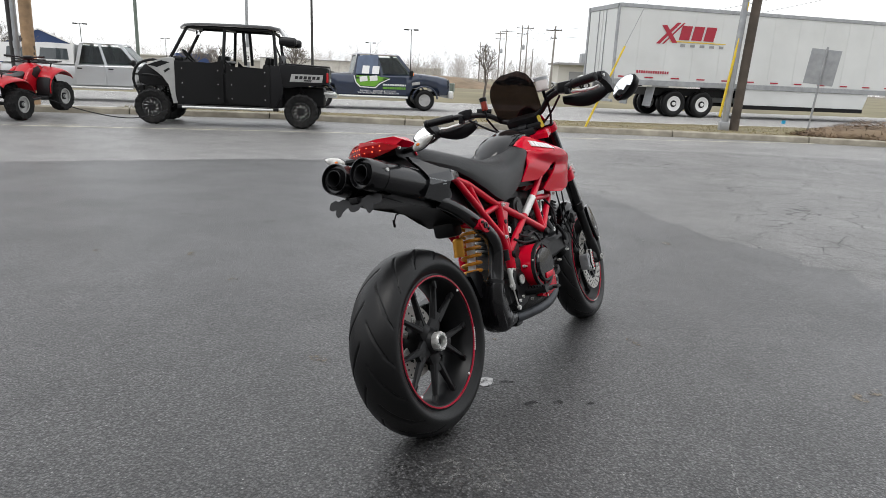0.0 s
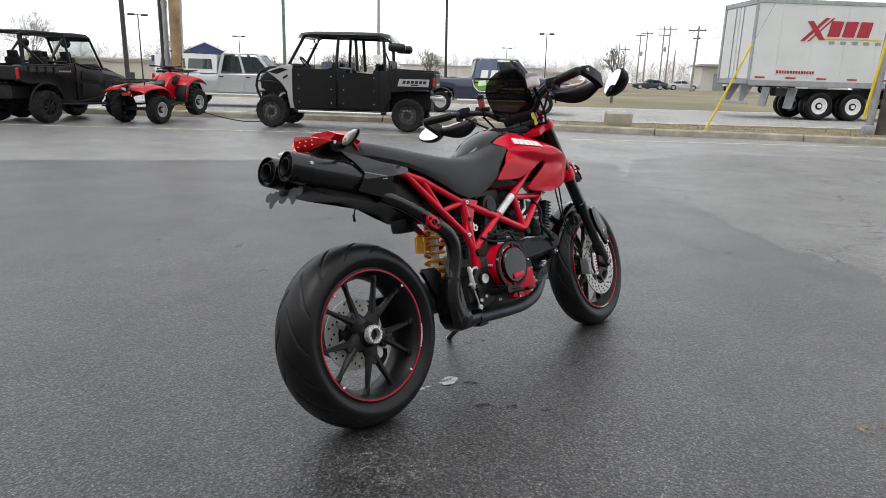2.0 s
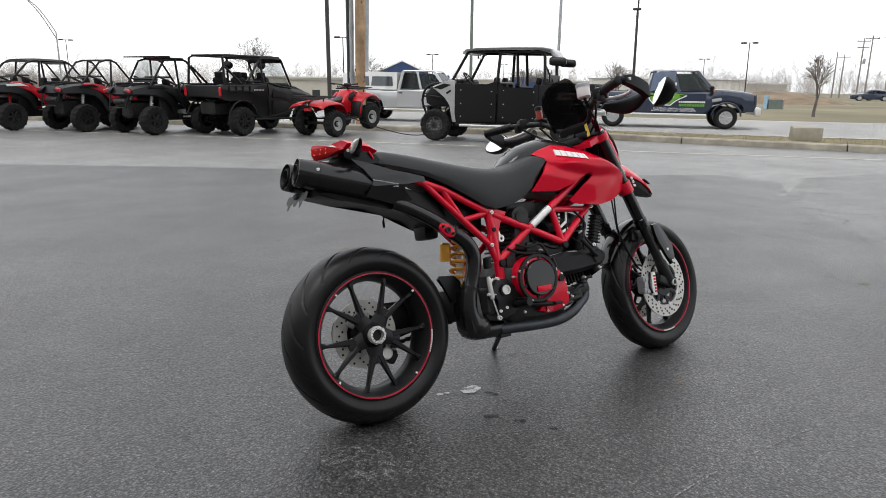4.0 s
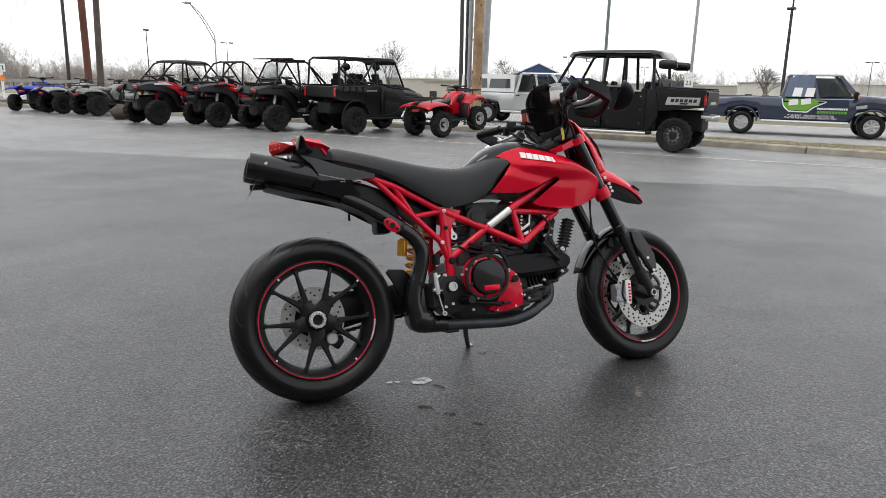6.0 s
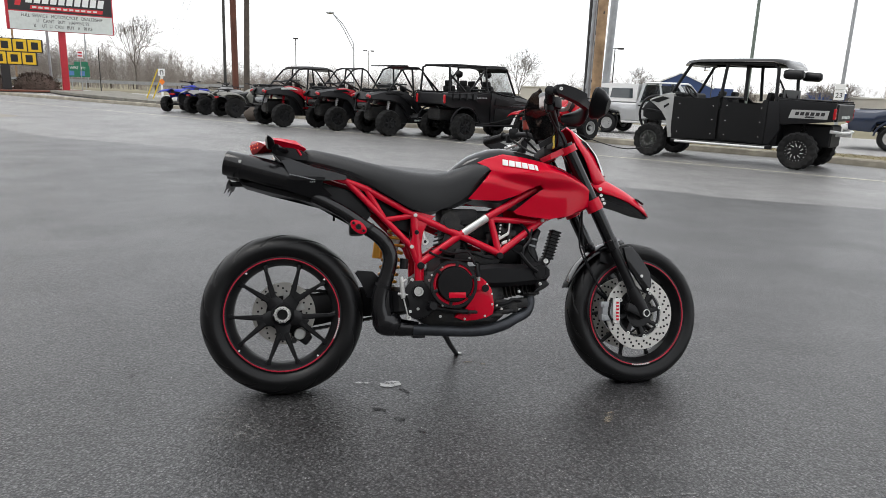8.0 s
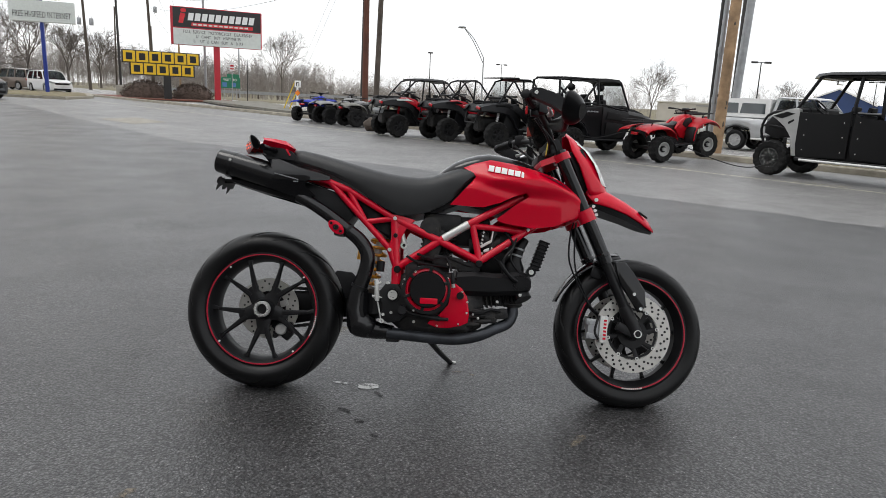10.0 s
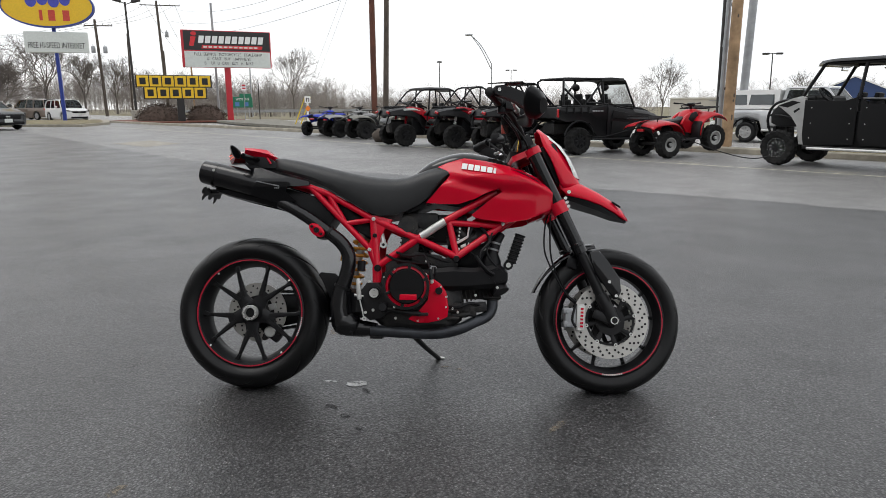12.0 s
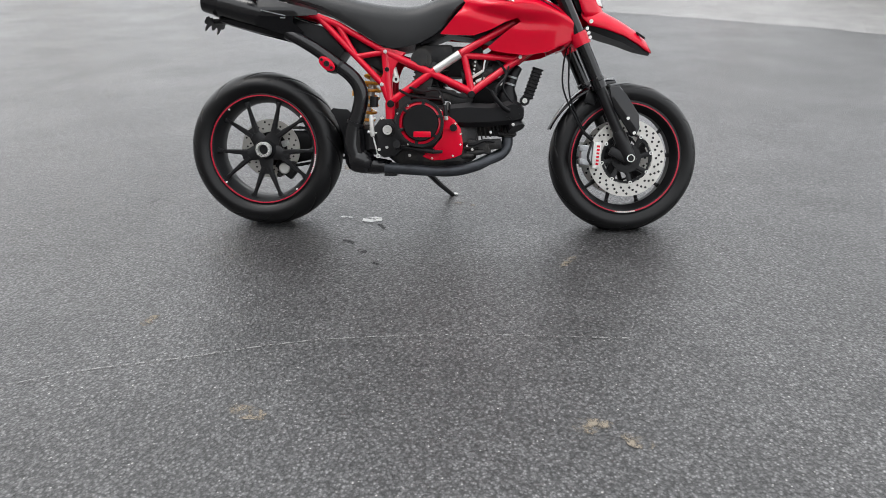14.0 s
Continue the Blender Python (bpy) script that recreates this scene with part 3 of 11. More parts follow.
def cast_wheel(parent, R, width, rim_w, spoke_y, first, pair_r, label):
    """A black cast wheel with five forked spokes, a red rim stripe and its tyre, about the local origin."""
    wheel = thing("wheel", Matrix.Identity(4), "", "")
    wheel.parent = parent
    for key in list(wheel.keys()):
        del wheel[key]
    tagged(wheel, label)
    bm = bmesh.new()
    tyre_mesh(bm, R, width, 0.221, grooves=15, seg=720)
    part("tyre", bm, M_rubber, wheel, "black road tyre with slanting grooves", 50)
    bm = bmesh.new()
    hw = rim_w / 2
    lathe_y(bm, [(0.226, -hw), (0.218, -hw - 0.004), (0.208, -hw), (0.200, -hw + 0.016), (0.188, -hw * 0.4), (0.188, hw * 0.4), (0.200, hw - 0.016), (0.208, hw),
                 (0.218, hw + 0.004), (0.226, hw), (0.215, hw * 0.5), (0.215, -hw * 0.5)], 72, closed=True)
    part("rim", bm, M_blackmt, wheel)
    for sgn in (-1, 1):
        bm = bmesh.new()
        disc_y(bm, (0, 0, 0), 0.2165, sgn * (hw + 0.0015), sgn * (hw + 0.0064), 72, 0.2120)
        part("rim_stripe", bm, M_stripe, wheel, "thin red rim stripe")
    for k in range(5):
        a = radians(first + 72 * k)
        bm = bmesh.new()
        spoke(bm, (0, 0, 0), a, 0.030, a, 0.100, 0.066, 0.036, spoke_y * 0.72, spoke_y * 0.86, 0.030)
        for sg in (-1, 1):
            spoke(bm, (0, 0, 0), a + sg * 0.14, 0.074, a + sg * radians(16.5), 0.198, 0.024, 0.0105, spoke_y * 0.82, spoke_y, 0.026)
            spoke(bm, (0, 0, 0), a + sg * radians(15.8), 0.176, a + sg * radians(17.2), 0.201, 0.012, 0.024, spoke_y * 0.97, spoke_y, 0.026)
        part("spoke", bm, M_blackmt, wheel)
    return wheel


def rim_script(wheel, mid, y):
    """Small pale bars along the rim, where a maker's script runs."""
    bm = bmesh.new()
    for k in range(11):
        a = radians(mid + 2.0 * (k - 5))
        box(bm, (0.2148 * math.cos(a), y - 0.0068, 0.2148 * math.sin(a)), (0.0058, 0.0016, 0.0052), Matrix.Rotation(-a, 4, "Y"))
    part("rim_script", bm, M_calalloy, wheel, "small pale bars on the rim")


def disc_holes(bm, c, r, r_in, y, th, holes, size=0.0034):
    for k in range(holes):
        for row, off in ((0.25, 0), (0.5, 0.33), (0.75, 0.66)):
            a = 2 * math.pi * (k + off) / holes
            rr = r_in + (r - r_in) * row
            disc_y(bm, (c[0] + rr * math.cos(a), 0, c[2] + rr * math.sin(a)), size, y - th / 2 - 0.0006, y + th / 2 + 0.0006, 8)


def bolt(bm, c, r=0.009, out=-1, h=0.006):
    disc_y(bm, (c[0], 0, c[2]), r, c[1], c[1] + out * h, 12, r * 0.5)
    disc_y(bm, (c[0], 0, c[2]), r * 0.52, c[1], c[1] + out * h * 0.25, 8)


def side_panel(bm, outline, yfun, thick=0.006, cuts=3, sign=-1, step=0.013):
    """A shell from a side outline of (x, z); yfun gives the half width at each point."""
    ring = []
    for (x0, z0), (x1, z1) in zip(outline, outline[1:] + outline[:1]):
        k = max(1, int(math.hypot(x1 - x0, z1 - z0) / step))
        ring += [Vector((x0 + (x1 - x0) * j / k, z0 + (z1 - z0) * j / k)) for j in range(k)]
    n = len(ring)

    def inside(x, z):
        hit = False
        for i in range(n):
            p, q = ring[i], ring[(i + 1) % n]
            if (p.y > z) != (q.y > z) and x < (q.x - p.x) * (z - p.y) / (q.y - p.y) + p.x:
                hit = not hit
        return hit
    xs, zs = [p.x for p in ring], [p.y for p in ring]
    pts = list(ring)
    row, z = 0, min(zs) + step * 0.5
    while z < max(zs):
        x = min(xs) + (step * 0.5 if row % 2 else 0)
        while x < max(xs):
            if inside(x, z) and min((p.x - x) ** 2 + (p.y - z) ** 2 for p in ring) > (step * 0.45) ** 2:
                pts.append(Vector((x, z)))
            x += step
        z += step * 0.87
        row += 1
    co, _, faces, *_ = delaunay_2d_cdt(pts, [(i, (i + 1) % n) for i in range(n)], [list(range(n))], 1, 1e-6)
    vs = [bm.verts.new((p.x, sign * yfun(p.x, p.y), p.y)) for p in co]
    made = []
    for f in faces:
        c = sum((co[i] for i in f), Vector((0, 0))) / len(f)
        if inside(c.x, c.y):
            made.append(bm.faces.new([vs[i] for i in f]))
    r = bmesh.ops.extrude_face_region(bm, geom=made)
    for g in r["geom"]:
        if isinstance(g, bmesh.types.BMVert):
            g.co.y -= sign * thick


def axis_lathe(bm, a, d, profile, n=32):
    """Rings of (distance along d, radius) about the axis from a."""
    e1 = d.orthogonal().normalized()
    e2 = d.cross(e1)
    rings = [[bm.verts.new(a + d * t + r * (math.cos(2 * math.pi * k / n) * e1 + math.sin(2 * math.pi * k / n) * e2)) for k in range(n)] for t, r in profile]
    ring_faces(bm, rings, True, False)


def clamp01(t):
    return max(0.0, min(1.0, t))


def lerp_table(tab, x):
    if x <= tab[0][0]:
        return tab[0][1]
    for (x0, v0), (x1, v1) in zip(tab, tab[1:]):
        if x <= x1:
            t = (x - x0) / (x1 - x0)
            i = tab.index((x0, v0))
            a, b = tab[max(0, i - 1)], tab[min(len(tab) - 1, i + 2)]
            m0, m1 = (v1 - a[1]) / (x1 - a[0]) * (x1 - x0), (b[1] - v0) / (b[0] - x0) * (x1 - x0)
            return (2 * t ** 3 - 3 * t * t + 1) * v0 + (t ** 3 - 2 * t * t + t) * m0 + (3 * t * t - 2 * t ** 3) * v1 + (t ** 3 - t * t) * m1
    return tab[-1][1]


def tank_half(x, z):
    """Half width of the red bodywork."""
    top = lerp_table([(0.70, 0.90), (0.76, 0.912), (0.86, 0.945), (1.0, 0.922), (1.1, 0.895), (1.19, 0.848), (1.26, 0.79)], x)
    wide = lerp_table([(0.70, 0.126), (0.82, 0.142), (0.95, 0.163), (1.03, 0.172), (1.09, 0.172), (1.15, 0.158), (1.21, 0.130), (1.265, 0.092)], x)
    crease = lerp_table([(0.70, 0.80), (0.90, 0.855), (1.00, 0.862), (1.08, 0.855), (1.17, 0.818), (1.26, 0.775)], x)
    valley = lerp_table([(0.70, 0.895), (0.80, 0.866), (1.01, 0.812), (1.12, 0.806), (1.26, 0.79)], x)
    d = z - valley
    wide -= 0.010 * math.exp(-((d + 0.012) / 0.020) ** 2) * (1 - clamp01((x - 1.05) / 0.12)) - 0.005 * math.exp(-((d - 0.022) / 0.018) ** 2)
    if z > crease:
        return wide - (wide - 0.092) * clamp01((z - crease) / max(0.02, top - crease)) ** 1.2
    return wide - 0.028 * clamp01((crease - z) / 0.17)


def build_motorcycle():
    bike = thing("motorcycle", pose(0.2035, 1.9926, -0.0003, -15.6, 0, 67.6),
                 "red and black sport motorcycle leaning on its side stand", "motorcycle")
    # rear wheel
    rear = cast_wheel(bike, 0.310, 0.180, 0.140, -0.045, 54.5, 0.07, "black rear wheel with red stripe")
    rear.matrix_basis = Matrix.Translation((0, 0, 0.315))
    bm = bmesh.new()
    lathe_y(bm, [(0.050, 0.05), (0.048, -0.030), (0.044, -0.046), (0.036, -0.060), (0.030, -0.05)], 32)
    part("hub", bm, M_blackmt, rear)
    bm = bmesh.new()
    lathe_y(bm, [(0.031, -0.056), (0.031, -0.076), (0.028, -0.081), (0.021, -0.081), (0.020, -0.060), (0.0195, -0.060)], 28)
    for k in range(10):
        a = 2 * math.pi * k / 10
        box(bm, (0.030 * math.cos(a), -0.070, 0.030 * math.sin(a)), (0.005, 0.014, 0.005), Matrix.Rotation(-a, 4, "Y"))
    nut = part("axle_nut", bm, M_alu, rear, "silver wheel nut")
    bm = bmesh.new()
    lathe_y(bm, [(0.0198, -0.062), (0.012, -0.058), (0.011, -0.050), (0.001, -0.050)], 24)
    for k in range(14):
        a = 2 * math.pi * k / 14
        disc_y(bm, (0.0245 * math.cos(a), 0, 0.0245 * math.sin(a)), 0.0016, -0.080, -0.0814, 8)
    part("nut_socket", bm, M_blackmt, nut)
    bm = bmesh.new()
    disc_y(bm, (0, 0, 0), 0.1225, 0.030, 0.036, 48, 0.070)
    part("brake_disc", bm, M_disc, rear, "drilled steel brake disc")
    bm = bmesh.new()
    disc_holes(bm, (0, 0, 0), 0.1225, 0.076, 0.033, 0.006, 13, 0.0042)
    part("disc_holes", bm, M_blackmt, rear)
    bm = bmesh.new()
    tilt = Matrix.Rotation(radians(38), 4, "Y")
    box(bm, (0.070, 0.022, -0.088), (0.078, 0.036, 0.046), tilt, 0.012)
    box(bm, (0.045, 0.022, -0.060), (0.035, 0.02, 0.05), Matrix.Rotation(radians(30), 4, "Y"), 0.006)
    caliper = part("rear_caliper", bm, M_blackmt, rear, "black rear brake caliper")
    bm = bmesh.new()
    lathe_y(bm, [(0.001, -0.004), (0.019, -0.004), (0.023, -0.001), (0.024, 0.012)], 24)
    bmesh.ops.transform(bm, matrix=Matrix.Translation((0.062, 0, -0.080)), verts=bm.verts)
    part("piston_cap", bm, M_alu, caliper, "round silver piston cap")
    for x, z in ((0.040, -0.106), (0.094, -0.083), (0.098, -0.060)):
        bm = bmesh.new()
        disc_y(bm, (x, 0, z), 0.0105, 0.002, 0.020, 16, 0.0052)
        disc_y(bm, (x, 0, z), 0.0054, 0.006, 0.020, 10)
        part("caliper_bolt", bm, M_engine, caliper)
    # silver lugs between the hub and the disc
    for k in range(6):
        a = 2 * math.pi * k / 6 + 0.35
        bm = bmesh.new()
        box(bm, (0.066 * math.cos(a), 0.030, 0.066 * math.sin(a)), (0.034, 0.010, 0.026), Matrix.Rotation(-a, 4, "Y"), 0.005)
        disc_y(bm, (0.070 * math.cos(a), 0, 0.070 * math.sin(a)), 0.0075, 0.020, 0.027, 14, 0.0036)
        part("disc_lug", bm, M_calalloy, rear, "silver disc lug")
    rim_script(rear, -15, -0.070)
    for k in range(4):
        a = radians(40 + 90 * k)
        bm = bmesh.new()
        box(bm, (0.205, 0, 0), (0.007, 0.005, 0.006))
        bmesh.ops.transform(bm, matrix=Matrix.Rotation(-a, 4, "Y") @ Matrix.Translation((0.001, -0.0735, 0)), verts=bm.verts)
        part("balance_weight", bm, M_white, rear)
    # swing arm, hub carrier, chain
    bm = bmesh.new()
    loops = []
    for x, y, z, w, h in ((0.02, 0.105, 0.315, 0.05, 0.15), (0.12, 0.115, 0.325, 0.06, 0.13), (0.24, 0.11, 0.345, 0.07, 0.12), (0.34, 0.06, 0.36, 0.15, 0.12), (0.44, 0.0, 0.36, 0.24, 0.11), (0.52, 0.0, 0.36, 0.24, 0.09)):
        loops.append([V(x, y + sy * w / 2, z + sz * h / 2) for sy, sz in ((-1, -0.7), (-0.7, -1), (0.7, -1), (1, -0.7), (1, 0.7), (0.7, 1), (-0.7, 1), (-1, 0.7))])
    loft(bm, loops)
    disc_y(bm, (0, 0, 0.315), 0.085, 0.06, 0.14, 32)
    part("swing_arm", bm, M_blackmt, bike, "black single-sided swing arm")
    bm = bmesh.new()
    prism_y(bm, [(0.321, 0.377), (0.339, 0.375), (0.362, 0.40), (0.372, 0.45), (0.345, 0.477), (0.285, 0.482), (0.275, 0.47), (0.30, 0.44)], -0.062, -0.045, 0.004)
    part("wheel_hugger", bm, M_blackpl, bike)
    for run in (0, 1):
        bm = bmesh.new()
        for k in range(44):
            t = k / 43
            z = (0.405 - 0.02 * t) if run else (0.232 + 0.085 * t)
            box(bm, (0.02 + 0.52 * t, 0.075, z), (0.0125, 0.014 if k % 2 else 0.018, 0.011 if k % 2 else 0.014))
        part("chain_run", bm, M_engine, bike, "oily drive chain")
    bm = bmesh.new()
    disc_y(bm, (0, 0, 0.315), 0.088, 0.072, 0.079, 40, 0.06)
    part("sprocket", bm, M_blackmt, bike)
    # shock absorber
    bm = bmesh.new()
    a, b = V(0.455, 0.005, 0.655), V(0.395, 0.005, 0.40)
    axis = (b - a).normalized()
    e1 = axis.orthogonal().normalized()
    e2 = axis.cross(e1)
    pts = [a.lerp(b, 0.08 + 0.84 * i / 130) + 0.036 * (math.cos(i * 0.36) * e1 + math.sin(i * 0.36) * e2) for i in range(131)]
    tube(bm, pts, 0.0065, 7)
    shock = part("shock_spring", bm, M_gold, bike, "yellow coil spring")
    bm = bmesh.new()
    tube(bm, [a - axis * 0.04, a + axis * 0.03, a + axis * 0.031, b], [0.024, 0.024, 0.017, 0.015], 14)
    tube(bm, [b - axis * 0.03, b + axis * 0.02], 0.034, 14)
    part("damper", bm, M_alu, shock, "silver damper body")
    bm = bmesh.new()
    tube(bm, [V(0.368, 0.022, 0.530), V(0.376, 0.022, 0.592), V(0.377, 0.022, 0.60)], [0.021, 0.021, 0.015], 16)
    part("shock_reservoir", bm, M_anod, bike, "gold anodised reservoir")
    bm = bmesh.new()
    disc_y(bm, (0.546, 0, 0.591), 0.0135, -0.10, -0.114, 20, 0.006)
    tube(bm, [(0.536, -0.095, 0.635), (0.546, -0.098, 0.591)], [0.010, 0.012], 10)
    lug = part("damper_lug", bm, M_alu, bike, "silver damper lug")
    bm = bmesh.new()
    disc_y(bm, (0.546, 0, 0.591), 0.006, -0.10, -0.111, 12)
    part("lug_bolt", bm, M_blackmt, lug)
    # trellis frame
    left_right = (-1, 1)
    Y = 0.105
    nodes = dict(tail=(0.245, 0.095, 0.824), sub=(0.318, 0.098, 0.797), top=(0.504, Y, 0.693), low=(0.493, Y, 0.573), mid=(0.391, 0.10, 0.676), rear=(0.521, Y, 0.503),
                 foot=(0.523, Y, 0.440), cross=(0.683, 0.113, 0.615), strip=(0.795, 0.117, 0.687), tank=(0.998, 0.10, 0.803), node=(0.840, 0.118, 0.543),
                 up=(0.808, 0.112, 0.680), front=(1.014, 0.09, 0.668), head=(1.12, 0.045, 0.745), head_up=(1.10, 0.045, 0.86), tail_end=(0.10, 0.09, 0.868), sub_in=(0.292, 0.098, 0.750))
    runs = [("tail", "mid", 0.0125), ("mid", "low", 0.0125), ("sub", "top", 0.0125), ("sub", "mid", 0.011), ("mid", "top", 0.011), ("top", "rear", 0.016), ("rear", "foot", 0.019), ("low", "rear", 0.014),
            ("rear", "cross", 0.0145), ("cross", "strip", 0.0145), ("strip", "tank", 0.0145), ("tank", "head_up", 0.0145), ("top", "cross", 0.0145), ("cross", "node", 0.0145), ("node", "up", 0.0135),
            ("node", "front", 0.0145), ("front", "head", 0.0145), ("up", "front", 0.012), ("tail", "tail_end", 0.0125), ("tail", "sub", 0.0125)]
    for sg in left_right:
        for i, j, r in runs:
            bm = bmesh.new()
            p, q = nodes[i], nodes[j]
            tube(bm, [(p[0], sg * p[1], p[2]), (q[0], sg * q[1], q[2])], r, 12)
            part("frame_tube", bm, M_redframe, bike)
        bm = bmesh.new()
        p, q = V(*nodes["cross"]), V(*nodes["strip"])
        p, q = p.lerp(q, 0.12), p.lerp(q, 0.98)
        tube(bm, [(p.x, sg * p.y, p.z), (q.x, sg * q.y, q.z)], 0.0158, 14)
        part("frame_plate", bm, M_alu, bike, "bare silver sleeve on the frame tube")
        bm = bmesh.new()
        prism_y(bm, [(0.485, 0.708), (0.520, 0.708), (0.585, 0.690), (0.545, 0.650), (0.532, 0.62), (0.530, 0.56), (0.492, 0.55), (0.482, 0.58), (0.506, 0.63)], sg * 0.092, sg * 0.116, 0.003)
        part("frame_gusset", bm, M_redframe, bike)
    for c, r in (((0.507, -0.122, 0.693), 0.0075), ((0.492, -0.120, 0.571), 0.0075), ((1.022, -0.112, 0.675), 0.007)):
        bm = bmesh.new()
        bolt(bm, c, r)
        bolt(bm, (c[0], c[1] - 0.006, c[2]), r * 0.5)
        part("frame_bolt", bm, M_alu, bike, "silver bolt")
    # raised black discs stand for the shade inside open frame tube holes
    for c, r in (((0.839, -0.135, 0.533), 0.014), ((0.526, -0.128, 0.497), 0.014), ((0.512, -0.117, 0.627), 0.009)):
        bm = bmesh.new()
        lathe_y(bm, [(r, c[1] + 0.006), (r, c[1] - 0.004), (r * 0.85, c[1] - 0.007), (0.001, c[1] - 0.0075)], 20, (c[0], 0, c[2]))
        part("frame_hole_shade", bm, M_blackpl, bike)
    for sg in left_right:
        bm = bmesh.new()
        tube(bm, [(0.521, -0.10, 0.69), (0.521, 0.10, 0.69)] if sg < 0 else [(1.09, -0.05, 0.76), (1.09, 0.05, 0.86)], 0.011, 10)
        part("frame_crosspiece", bm, M_redframe, bike)
    bm = bmesh.new()
    tube(bm, [(1.16, 0, 0.70), (1.085, 0, 0.90)], 0.034, 16)
    part("steering_head", bm, M_redframe, bike)
    # seat: sections along the bike
    bm = bmesh.new()
    secs = [(0.075, 0.946, 0.905, 0.050), (0.088, 0.957, 0.898, 0.068), (0.12, 0.956, 0.890, 0.082), (0.185, 0.944, 0.872, 0.095), (0.26, 0.927, 0.848, 0.108), (0.33, 0.909, 0.812, 0.120), (0.405, 0.891, 0.768, 0.128),
            (0.47, 0.878, 0.728, 0.130), (0.53, 0.870, 0.704, 0.130), (0.59, 0.867, 0.711, 0.128), (0.64, 0.874, 0.726, 0.126), (0.69, 0.892, 0.753, 0.128), (0.72, 0.904, 0.775, 0.129), (0.755, 0.913, 0.815, 0.129),
            (0.785, 0.911, 0.850, 0.128), (0.805, 0.902, 0.870, 0.122), (0.814, 0.893, 0.878, 0.110)]
    loops = []
    for x, zt, zb, hw in secs:
        side = []
        h = zt - zb
        for k in range(9):
            a = math.pi / 2 * k / 8
            side.append((hw * math.sin(a) ** 0.75, zt - min(h * 0.85, 0.065) * (1 - math.cos(a)) ** 1.3))
        side += [(hw * 1.0, zb + h * 0.35 * 0.5), (hw * 0.95, zb), (hw * 0.5, zb + 0.006)]
        loops.append([V(x, -y, z) for y, z in side] + [V(x, y, z) for y, z in reversed(side[1:])])
    loft(bm, loops)
    seat = part("seat", bm, M_seat, bike, "black grained vinyl seat", 60)
    # black tank top
    bm = bmesh.new()
    loops = []
    for x, zt, zb, hw in ((0.643, 0.874, 0.855, 0.022), (0.660, 0.888, 0.860, 0.045), (0.685, 0.910, 0.868, 0.068), (0.727, 0.942, 0.882, 0.082), (0.77, 0.961, 0.892, 0.088), (0.816, 0.975, 0.905, 0.091), (0.86, 0.981, 0.915, 0.092), (0.90, 0.978, 0.915, 0.091), (0.95, 0.969, 0.91, 0.088), (1.0, 0.956, 0.90, 0.082), (1.04, 0.942, 0.885, 0.074), (1.075, 0.915, 0.860, 0.060)):
        sec = []
        for k in range(13):
            a = math.pi * k / 12
            sec.append(V(x, -hw * math.cos(a), zb + (zt - zb) * math.sin(a) ** 0.7))
        loops.append(sec)
    loft(bm, loops)
    part("tank_top", bm, M_blackgl, bike, "glossy black tank cover", 60)
    bm = bmesh.new()
    loft(bm, [[V(x, sy * hw, z) for sy, z in ((-1, zl), (-1, zh), (1, zh), (1, zl))] for x, hw, zl, zh in ((0.64, 0.09, 0.72, 0.84), (0.75, 0.09, 0.76, 0.88), (0.95, 0.09, 0.73, 0.89), (1.10, 0.07, 0.73, 0.84), (1.17, 0.04, 0.74, 0.79))])
    part("fuel_tank", bm, M_blackpl, bike)
    # red side covers
    for sg in left_right:
        bm = bmesh.new()
        outline = [(0.760, 0.907), (0.80, 0.925), (0.866, 0.943), (0.95, 0.932), (1.02, 0.917), (1.06, 0.907), (1.11, 0.890), (1.15, 0.868), (1.19, 0.846), (1.225, 0.821), (1.247, 0.800),
                   (1.257, 0.775), (1.248, 0.757), (1.227, 0.736), (1.185, 0.718), (1.118, 0.690), (1.04, 0.678), (0.95, 0.690), (0.912, 0.698), (0.897, 0.709), (0.930, 0.735), (0.972, 0.768), (1.018, 0.799),
                   (1.006, 0.812), (0.96, 0.797), (0.91, 0.772), (0.845, 0.752), (0.78, 0.754), (0.716, 0.758), (0.745, 0.79), (0.778, 0.828), (0.812, 0.870), (0.795, 0.890)]
        side_panel(bm, outline, tank_half, 0.008, 4, sg, 0.008)
        cover = part("tank_cover", bm, M_red, bike, "glossy red tank cover", 75)
        # black strip laid on the cover paints the shade in its red recess
        bm = bmesh.new()
        side_panel(bm, [(1.055, 0.893), (1.12, 0.862), (1.175, 0.832), (1.17, 0.838), (1.11, 0.874)], lambda x, z: tank_half(x, z) + 0.003, 0.004, 2, sg)
        part("slot_shade", bm, M_blackpl, cover)
        bm = bmesh.new()
        for k in range(6):
            x0 = 0.856 + 0.0250 * k
            w = 0.0205 if k < 5 else 0.009
            zc = 0.9065 - 0.19 * (x0 - 0.856)
            block = [(x0 + 0.001, zc - 0.0125), (x0 + w + 0.001, zc - 0.0125 - 0.0038), (x0 + w + 0.005, zc + 0.0092), (x0 + 0.005, zc + 0.013)]
            vs = [bm.verts.new((x, sg * (tank_half(x, z) + 0.0060), z)) for x, z in block]
            vs2 = [bm.verts.new((x, sg * (tank_half(x, z) - 0.002), z)) for x, z in block]
            bm.faces.new(vs)
            for i in range(4):
                bm.faces.new((vs[i], vs2[i], vs2[(i + 1) % 4], vs[(i + 1) % 4]))
        part("tank_badge", bm, M_white, cover, "white block badge on the tank")
    # engine
    bm = bmesh.new()
